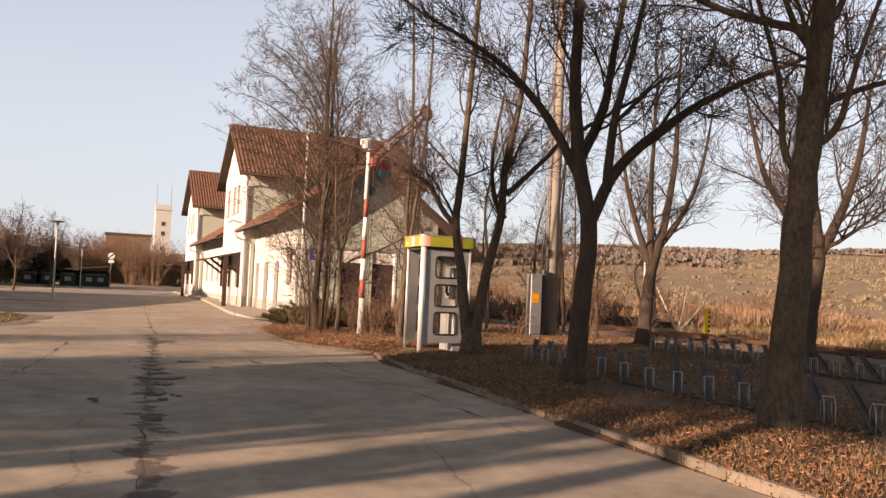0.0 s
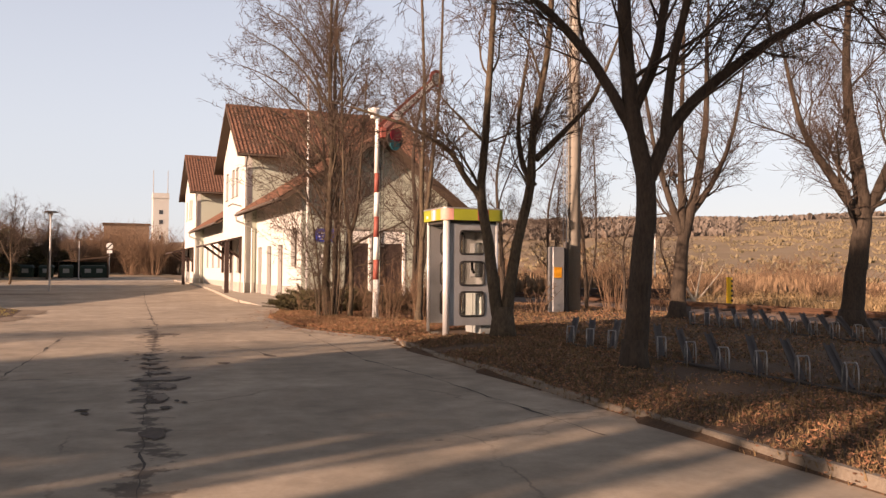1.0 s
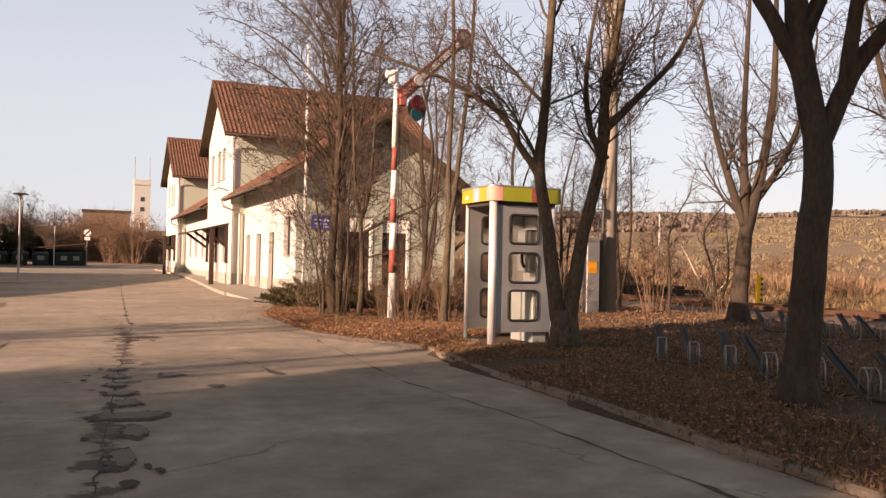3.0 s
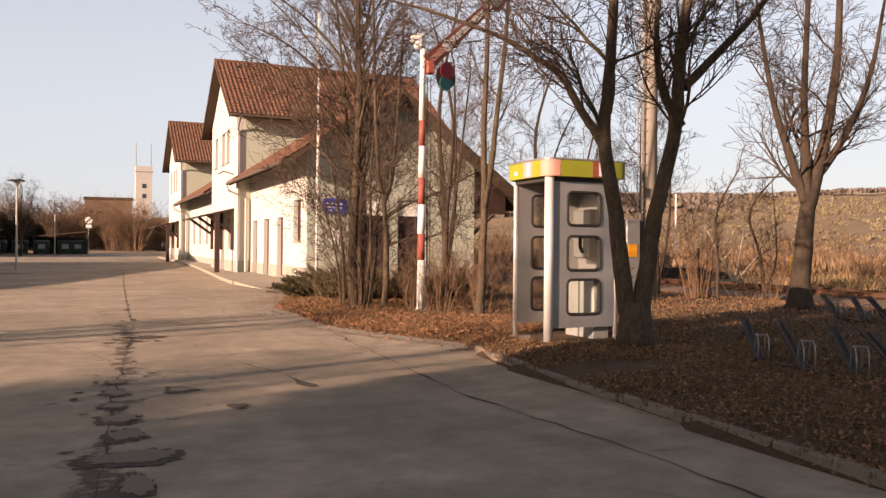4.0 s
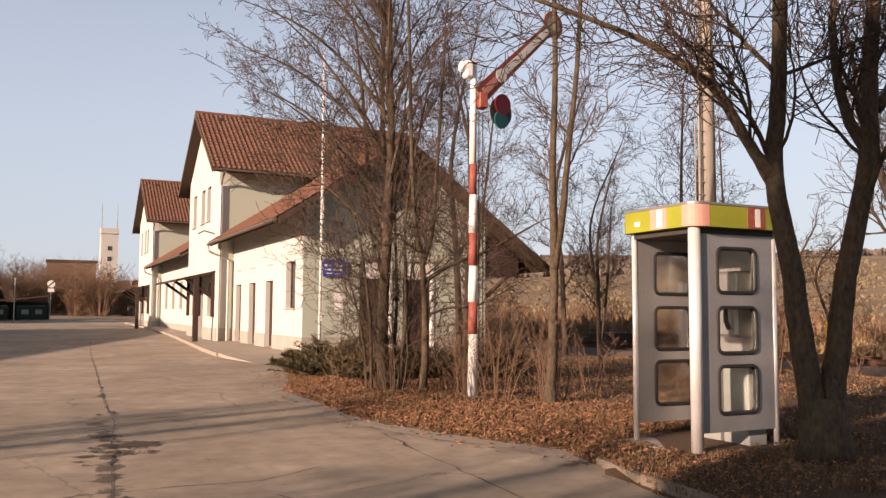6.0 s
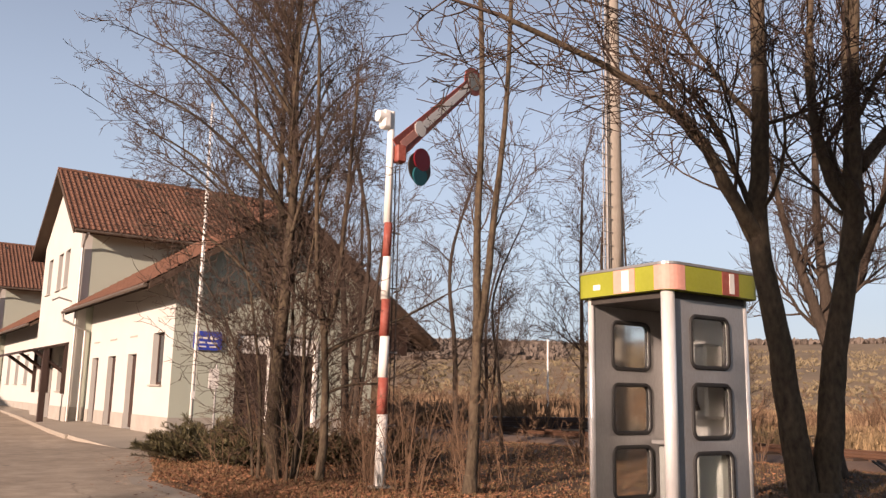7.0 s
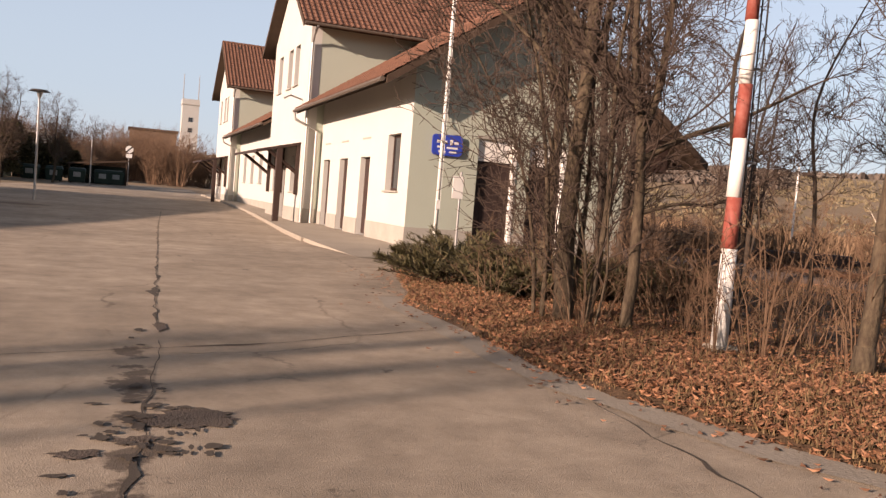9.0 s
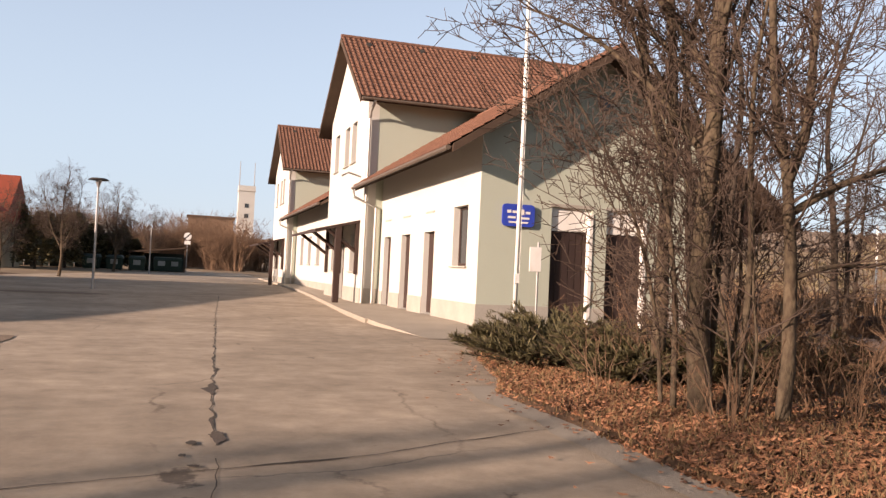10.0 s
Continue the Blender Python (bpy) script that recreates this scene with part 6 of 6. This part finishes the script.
def grass(n, pick, seed, h, name, label, w=0.006, mat=None):
    r = random.Random(seed)
    sh = Shape()
    for i in range(n):
        x, y = pick(r)
        z = ground_z(x, y) - 0.01
        for b in range(3):
            a = r.uniform(0, 6.283)
            hh = h * r.uniform(0.4, 1.2)
            lx, ly = math.cos(a) * hh * r.uniform(0.3, 0.9), math.sin(a) * hh * r.uniform(0.3, 0.9)
            wx, wy = -math.sin(a) * w, math.cos(a) * w
            X, Y = x + r.uniform(-0.03, 0.03), y + r.uniform(-0.03, 0.03)
            sh.add([(X - wx, Y - wy, z), (X + wx, Y + wy, z), (X + lx * 0.5 + wx * 0.6, Y + ly * 0.5 + wy * 0.6, z + hh * 0.7), (X + lx * 0.5 - wx * 0.6, Y + ly * 0.5 - wy * 0.6, z + hh * 0.7), (X + lx, Y + ly, z + hh)], [(0, 1, 2, 3), (3, 2, 4)])
    return sh.obj(name, mat or DRYGRASS, label=label, category="grass", kind="stuff")


grass(15000, verge, 11, 0.065, "dry_grass", "short dead grass on the verge")
grass(14000, lawn, 12, 0.07, "dry_grass", "short dead grass on the lawn")
grass(5000, bed, 13, 0.10, "dry_grass", "dead grass stalks among the leaves")


def beyond(r):
    while True:
        x, y = 29.5 + abs(r.gauss(0, 18)), r.uniform(0, 110)
        if noise.noise(Vector((x * 0.08, y * 0.08, 7))) > -0.15:
            return x, y


grass(22000, beyond, 14, 0.5, "tall_dry_grass", "tall straw-coloured grass beyond the track", 0.03, material("straw", (0.27, 0.18, 0.092), (0.17, 0.112, 0.06), (0.35, 0.245, 0.13), 0.15, 3, 0.9, bump=0, per_island=0.3))


def left_verge(r):
    while True:
        x, y = r.uniform(-8, -2.2), r.uniform(5, 34)
        if x < lerp_line(LEFT_EDGE, y) - 0.1:
            return x, y


grass(3500, left_verge, 15, 0.07, "dry_grass", "yellowed grass west of the road", mat=material("yellow_grass", (0.27, 0.22, 0.06), scale=1, rough=0.9, bump=0, per_island=0.3))

# ---------------------------------------------------------------- bicycle racks


def rack_unit():
    u = empty("bicycle_rack", (0, 0, 0), "galvanised hoop rack with a dark slanting wheel channel", "bicycle rack", "bicycle racks on the lawn")
    for dx in (-0.055, 0.055):
        pts = [(dx, 0, 0)] + [(dx, 0.0 + 0.13 * (1 - math.cos(radians(a))), 0.21 + 0.11 * math.sin(radians(a))) for a in range(0, 181, 30)] + [(dx, 0.26, 0.1)]
        Shape().tube(pts, 0.008, 6).obj("hoop", GALV, u, smooth=True)
    Shape().tube([(-0.055, 0.13, 0.32), (0.055, 0.13, 0.32)], 0.009, 6).obj("cross_bar", GALV, u)
    for dx in (-0.04, 0.04):
        Shape().tube([(dx, 0.2, 0.04), (dx, 1.5, 0.40)], 0.02, 4).obj("channel_side", DARK_STEEL, u)
    Shape().slab((-0.035, 0.2, 0.03), (0.035, 0.2, 0.03), (0.035, 1.5, 0.39), (-0.035, 1.5, 0.39), 0.008).obj("channel_floor", DARK_STEEL, u)
    return u


unit = rack_unit()
_first = True
for row, (x0, y0, x1, y1, n) in enumerate(((7.35, 14.4, 6.95, 6.5, 13), (13.1, 18.3, 12.5, 11.0, 14))):
    for i in range(n):
        t = i / (n - 1)
        x, y = x0 + (x1 - x0) * t, y0 + (y1 - y0) * t
        m = Matrix.Translation((x, y, gz(x, y) + 0.03)) @ Matrix.Rotation(radians(-36 + _rnd.uniform(-4, 4)), 4, "Z")
        if _first:
            unit.matrix_world = m
            _first = False
        else:
            copy_thing(unit, m)
    rl = empty("rack_rail", (0, 0, 0), "long dark steel base rail of the bicycle racks", "rail")
    Shape().tube([(x0, y0, gz(x0, y0) + 0.06), (x1, y1, gz(x1, y1) + 0.06)], 0.025, 6).obj("tube", DARK_STEEL, rl)

# ---------------------------------------------------------------- far left of the forecourt


def street_lamp(at, h, flat):
    p = empty("street_lamp", at, "grey street lamp with a flat head", "street lamp")
    Shape().tube([(0, 0, 0), (0, 0, h)], [0.06, 0.04], 8).obj("post", GALV, p)
    if flat:
        Shape().tube([(0, 0, h), (0, 0, h + 0.28)], [0.05, 0.14], 10).obj("lantern", GALV, p)
        Shape().tube([(0, 0, h + 0.28), (0, 0, h + 0.36)], [0.42, 0.30], 14).obj("shade", DARK_STEEL, p)
    else:
        Shape().box(-0.06, -0.35, h - 0.06, 0.06, 0.1, h + 0.05, 0.02).obj("lantern", GALV, p)


street_lamp((-2.3, 54.0, rise(54)), 4.15, True)
street_lamp((-1.3, 87.8, rise(88)), 3.6, False)


def wheelie_bin(at, turn):
    b = empty("waste_container", at, "dark green waste container with a pale label", "waste container", "row of waste containers")
    Shape().add([(-0.6, -0.45, 0.12), (0.6, -0.45, 0.12), (0.6, 0.45, 0.12), (-0.6, 0.45, 0.12), (-0.68, -0.55, 1.1), (0.68, -0.55, 1.1), (0.68, 0.5, 1.1), (-0.68, 0.5, 1.1)], [(3, 2, 1, 0), (4, 5, 6, 7), (0, 1, 5, 4), (1, 2, 6, 5), (2, 3, 7, 6), (3, 0, 4, 7)]).obj("body", GREEN_BIN, b)
    Shape().add([(-0.72, -0.6, 1.1), (0.72, -0.6, 1.1), (0.72, 0.55, 1.1), (-0.72, 0.55, 1.1), (-0.6, -0.3, 1.3), (0.6, -0.3, 1.3), (0.6, 0.45, 1.36), (-0.6, 0.45, 1.36)], [(3, 2, 1, 0), (4, 5, 6, 7), (0, 1, 5, 4), (1, 2, 6, 5), (2, 3, 7, 6), (3, 0, 4, 7)]).obj("lid", GREEN_BIN, b)
    Shape().box(-0.3, -0.56, 0.55, 0.3, -0.53, 0.98).obj("label_plate", LABEL, b)
    for x in (-0.5, 0.5):
        Shape().tube([(x - 0.04, -0.35, 0.08), (x + 0.04, -0.35, 0.08)], 0.08, 10).obj("wheel", RUBBER, b)
    b.matrix_world = Matrix.Translation(at) @ Matrix.Rotation(turn, 4, "Z")
    return b


for i, (x, y) in enumerate(((-6.2, 94.8), (-4.4, 95.4), (-2.6, 96.0), (-0.6, 97.4), (0.5, 98.4))):
    wheelie_bin((x, y, rise(y)), radians(-6 + 3 * i))

shed = empty("bin_shelter", (-1.0, 99.5, rise(99)), "low dark open shelter with a sloping roof", "shelter")
Shape().slab((-2.6, -1.2, 1.75), (2.6, -1.2, 2.35), (2.6, 1.4, 2.35), (-2.6, 1.4, 1.75), 0.12).obj("roof", TIMBER, shed)
for x, h in ((-2.4, 1.7), (2.4, 2.25)):
    for y in (-1.0, 1.2):
        Shape().box(x - 0.06, y - 0.06, 0, x + 0.06, y + 0.06, h).obj("post", TIMBER, shed)
Shape().box(-2.5, 1.25, 0, 2.5, 1.32, 1.7).obj("back_wall", DARK_FENCE, shed)

rsn = empty("round_sign", (1.6, 103.0, rise(103)), "round white traffic sign with a dark bar", "traffic sign")
Shape().tube([(0, 0, 0), (0, 0, 3.6)], 0.04, 6).obj("post", GALV, rsn)
Shape().tube([(0, -0.06, 3.5), (0, -0.03, 3.5)], 0.36, 20).obj("disc", WHITE, rsn)
Shape().slab((-0.3, -0.07, 3.3), (-0.2, -0.07, 3.22), (0.3, -0.07, 3.7), (0.2, -0.07, 3.78), 0.006).obj("bar", RUBBER, rsn)
Shape().box(-0.28, -0.06, 2.7, 0.28, -0.03, 3.05).obj("plate", WHITE, rsn)

fence = empty("dark_fence", (0, 0, 0), "dark green board fence before the gardens", "fence")
for i in range(11):
    x, y = -26 + i * 2.0, 96 + i * 0.3
    Shape().box(x, y, rise(y), x + 1.96, y + 0.06, rise(y) + 2.1).obj("fence_panel", DARK_FENCE, fence)

lh = empty("left_house", (-14.0, 86.0, rise(86)), "house with a bright red roof and beige wall behind the forecourt", "house")
Shape().box(-5, -4, 0, 3, 4, 3.4).obj("wall", BEIGE, lh)
Shape().prism([(-4.9, 3.3), (4.9, 3.3), (0, 6.9)], "x", -5.4, 3.4).obj("roof", RED_ROOF, lh)
Shape().box(-1, -4.03, 1.0, 0.2, -3.98, 2.3).obj("window", DARKGLASS, lh)

tower = empty("hose_tower", (15.06, 220.0, ground_z(15.06, 220)), "slim pale rendered tower with two aerials", "tower")
Shape().box(-1.85, -2.0, -3, 1.85, 2.0, 16.4).obj("shaft", PALE_RENDER, tower)
Shape().box(-1.92, -2.07, 16.4, 1.92, 2.07, 17.6).obj("parapet", PALE_RENDER, tower)
Shape().box(-1.97, -2.12, 16.25, 1.97, 2.12, 16.42).obj("cornice", PLINTH, tower)
for z in (6.2, 10.0, 12.4):
    Shape().box(-0.4, -2.06, z, 0.5, -1.95, z + 1.0).obj("window", DARKGLASS, tower)
for x in (-1.7, 1.7):
    Shape().tube([(x, 0, 17.4), (x, 0, 23.4)], [0.12, 0.07], 6).obj("aerial", GALV, tower)
Shape().box(-5.2, -1.5, -2, -1.85, 3.0, 4.6).obj("annex", PALE_RENDER, tower)

barn = empty("far_hall", (6.2, 226.0, ground_z(6.2, 226)), "long dull brown hall behind bare scrub", "building")
Shape().box(-4, -3, -3, 6.5, 5, 9.6).obj("wall", material("brown_wall", (0.17, 0.115, 0.08), scale=0.5, rough=0.9), barn)
Shape().box(-4.3, -3.3, 9.6, 6.8, 5.3, 10.1).obj("roof", TIMBER, barn)
wh = empty("white_hall", (-16.0, 128.0, rise(128)), "low white hall beyond the fence", "building")
Shape().box(-9, -3, 0, 9, 3, 3.8).obj("wall", PLASTER_W, wh)
Shape().prism([(-3.5, 3.8), (3.5, 3.8), (0, 5.4)], "x", -9.4, 9.4).obj("roof", PLINTH, wh)

_r = random.Random(31)
for i in range(64):
    x, y = _r.uniform(-16, 11.0), _r.uniform(118, 165)
    if i % 5 == 0:
        x, y = _r.uniform(15, 30), _r.uniform(150, 190)
    h = _r.uniform(4.2, 7.6)
    shrub((x, y, rise(y)), 60, h, h * 0.6, 700 + i, "far brown clump of bare trees", TWIG_R, 0.036, 9)


def blades(name, n, pick, h, width, count, seed, label, mat, category, lean=0.5):
    """Many clumps of thin upright blades, seen from far off."""
    r = random.Random(seed)
    sh = Shape()
    for i in range(n):
        x, y = pick(r)
        z = ground_z(x, y) - 0.3
        hh = h * r.uniform(0.55, 1.15)
        for k in range(count):
            a, t = r.uniform(0, 6.283), r.uniform(0, 6.283)
            d = hh * lean * r.random()
            w = width * hh * r.uniform(0.6, 1.4)
            cx, cy = x + math.cos(a) * d * 0.4, y + math.sin(a) * d * 0.4
            ex, ey, ez = x + math.cos(a) * d, y + math.sin(a) * d, z + hh * r.uniform(0.55, 1.0)
            wx, wy = math.cos(t) * w, math.sin(t) * w
            sh.add([(cx - wx * 0.5, cy - wy * 0.5, z), (cx + wx * 0.5, cy + wy * 0.5, z), (ex + wx, ey + wy, z + (ez - z) * 0.72), (ex, ey, ez), (ex - wx, ey - wy, z + (ez - z) * 0.66)], [(0, 1, 2, 3, 4)])
    return sh.obj(name, mat, label=label, category=category, kind="stuff")


def polar(a0, a1, d0, d1, rough):
    """A picker of spots between two bearings and distances, in uneven drifts."""
    def pick(r):
        while True:
            a, d = radians(r.uniform(a0, a1)), r.uniform(d0, d1)
            x, y = d * math.sin(a), d * math.cos(a)
            if noise.noise(Vector((x * 0.03, y * 0.03, rough))) + 0.5 * noise.noise(Vector((x * 0.1, y * 0.1, rough))) > r.uniform(-0.5, 0.35):
                return x, y
    return pick


def ridge(r):
    a = radians(r.uniform(-14, 78))
    d = r.uniform(505, 620)
    return d * math.sin(a), d * math.cos(a)


blades("ridge_wood", 9000, ridge, 4.0, 0.36, 5, 1, "bare wood along the ridge of the hill, paled grey-brown by haze", FARWOOD, "wood")
blades("slope_wood", 2600, polar(18, 42, 330, 510, 2.2), 3.4, 0.32, 6, 2, "bare wood reaching down the slope, paled grey-brown by haze", FARWOOD, "wood")
blades("slope_scrub", 1500, polar(14, 70, 140, 320, 4.1), 1.4, 0.22, 9, 3, "olive-brown scrub on the dry slope", SCRUB_O, "scrub", 1.3)
blades("slope_scrub", 1300, polar(44, 70, 62, 150, 6.7), 0.75, 0.10, 14, 4, "tan brown scrub at the foot of the slope", SCRUB, "scrub", 1.3)
blades("bare_thicket", 1500, polar(22, 47, 62, 135, 3.9), 1.7, 0.03, 22, 6, "russet brown bare thicket at the foot of the slope", THICKET, "thicket", 1.2)
blades("bare_thicket", 500, polar(47, 66, 58, 100, 5.3), 1.1, 0.04, 20, 7, "russet brown bare thicket at the foot of the slope", THICKET, "thicket", 1.3)
blades("slope_scrub", 700, polar(40, 72, 320, 430, 9.3), 2.0, 0.12, 7, 5, "scattered olive scrub between pale fields", SCRUB_O, "scrub", 1.3)


def field(a0, a1, d0, d1, mat, label):
    """A tilled strip on the hillside between two bearings and distances."""
    sh = Shape()
    n, m = 14, 6
    for j in range(m + 1):
        for i in range(n + 1):
            a, d = radians(a0 + (a1 - a0) * i / n), d0 + (d1 - d0) * j / m + 9 * math.sin(i * 0.5)
            x, y = d * math.sin(a), d * math.cos(a)
            sh.v.append((x, y, ground_z(x, y) + 0.9))
    sh.f = [(j * (n + 1) + i, j * (n + 1) + i + 1, (j + 1) * (n + 1) + i + 1, (j + 1) * (n + 1) + i) for j in range(m) for i in range(n)]
    sh.obj("field", mat, label=label, category="field", kind="structure")


STUBBLE = material("pale_stubble", (0.40, 0.33, 0.235), (0.32, 0.255, 0.17), (0.46, 0.39, 0.29), 0.05, 0.4, 0.95, bump=0.2)
field(39.5, 45.0, 452, 474, STUBBLE, "pale stubble strip on the hillside")
field(48.0, 51.0, 468, 482, STUBBLE, "pale stubble strip on the hillside")

dead = Tree(55, 4, 0.7)
for u, z, h in ((-1.2, 0.0, 2.4), (0.5, 0.0, 2.2), (1.5, 0.0, 1.6)):
    dead.limb([W(0, 0, 0), W(u * 0.4, 0, h * 0.35), W(u, 0.2, h)], 0.1, 0.03, 5, 6, lo=0.3, reach=1.1)
dead.finish((33.5, 43.0, ground_z(33.5, 43.0)), "small pale dead tree beyond the track", PALE_BARK)

# dark evergreens beside the left house
for i, (x, y, h) in enumerate(((-9.0, 84.0, 3.8), (-11.0, 87.0, 4.8), (-8.0, 92.0, 3.4), (-10.0, 94.0, 4.6), (-7.4, 98.0, 3.8), (-5.2, 98.6, 3.2), (-3.2, 99.6, 2.8), (-12.4, 93.0, 4.8), (-9.0, 97.4, 4.6), (-6.6, 99.4, 4.0), (-10.2, 90.4, 4.0), (-14.2, 95.5, 5.2), (-4.4, 101.5, 3.8), (-8.4, 100.5, 5.0))):
    r_ = random.Random(900 + i)
    ev = empty("evergreen_tree", (x, y, rise(y)), "dark bushy evergreen before the fence", "tree")
    Shape().tube([(0, 0, 0), (0, 0, h)], [0.12, 0.03], 6).obj("trunk", BARK, ev)
    gsh = Shape()
    for k in range(2200):
        q = r_.random() ** 0.7
        z = h * (0.12 + 0.88 * q)
        rad = h * 0.40 * (1.05 - q) ** 0.5 * r_.uniform(0.35, 1.05)
        a = r_.uniform(0, 6.283)
        p = Vector((math.cos(a) * rad, math.sin(a) * rad, z))
        d = Vector((math.cos(a) + r_.uniform(-0.6, 0.6), math.sin(a) + r_.uniform(-0.6, 0.6), r_.uniform(-0.4, 0.7))).normalized() * r_.uniform(0.15, 0.35)
        sd = d.cross(Vector((r_.uniform(-1, 1), r_.uniform(-1, 1), 1))).normalized() * 0.1
        gsh.add([p, p + d * 0.5 + sd, p + d, p + d * 0.5 - sd], [(0, 1, 2, 3)])
    gsh.obj("foliage", JUNIPER, ev)
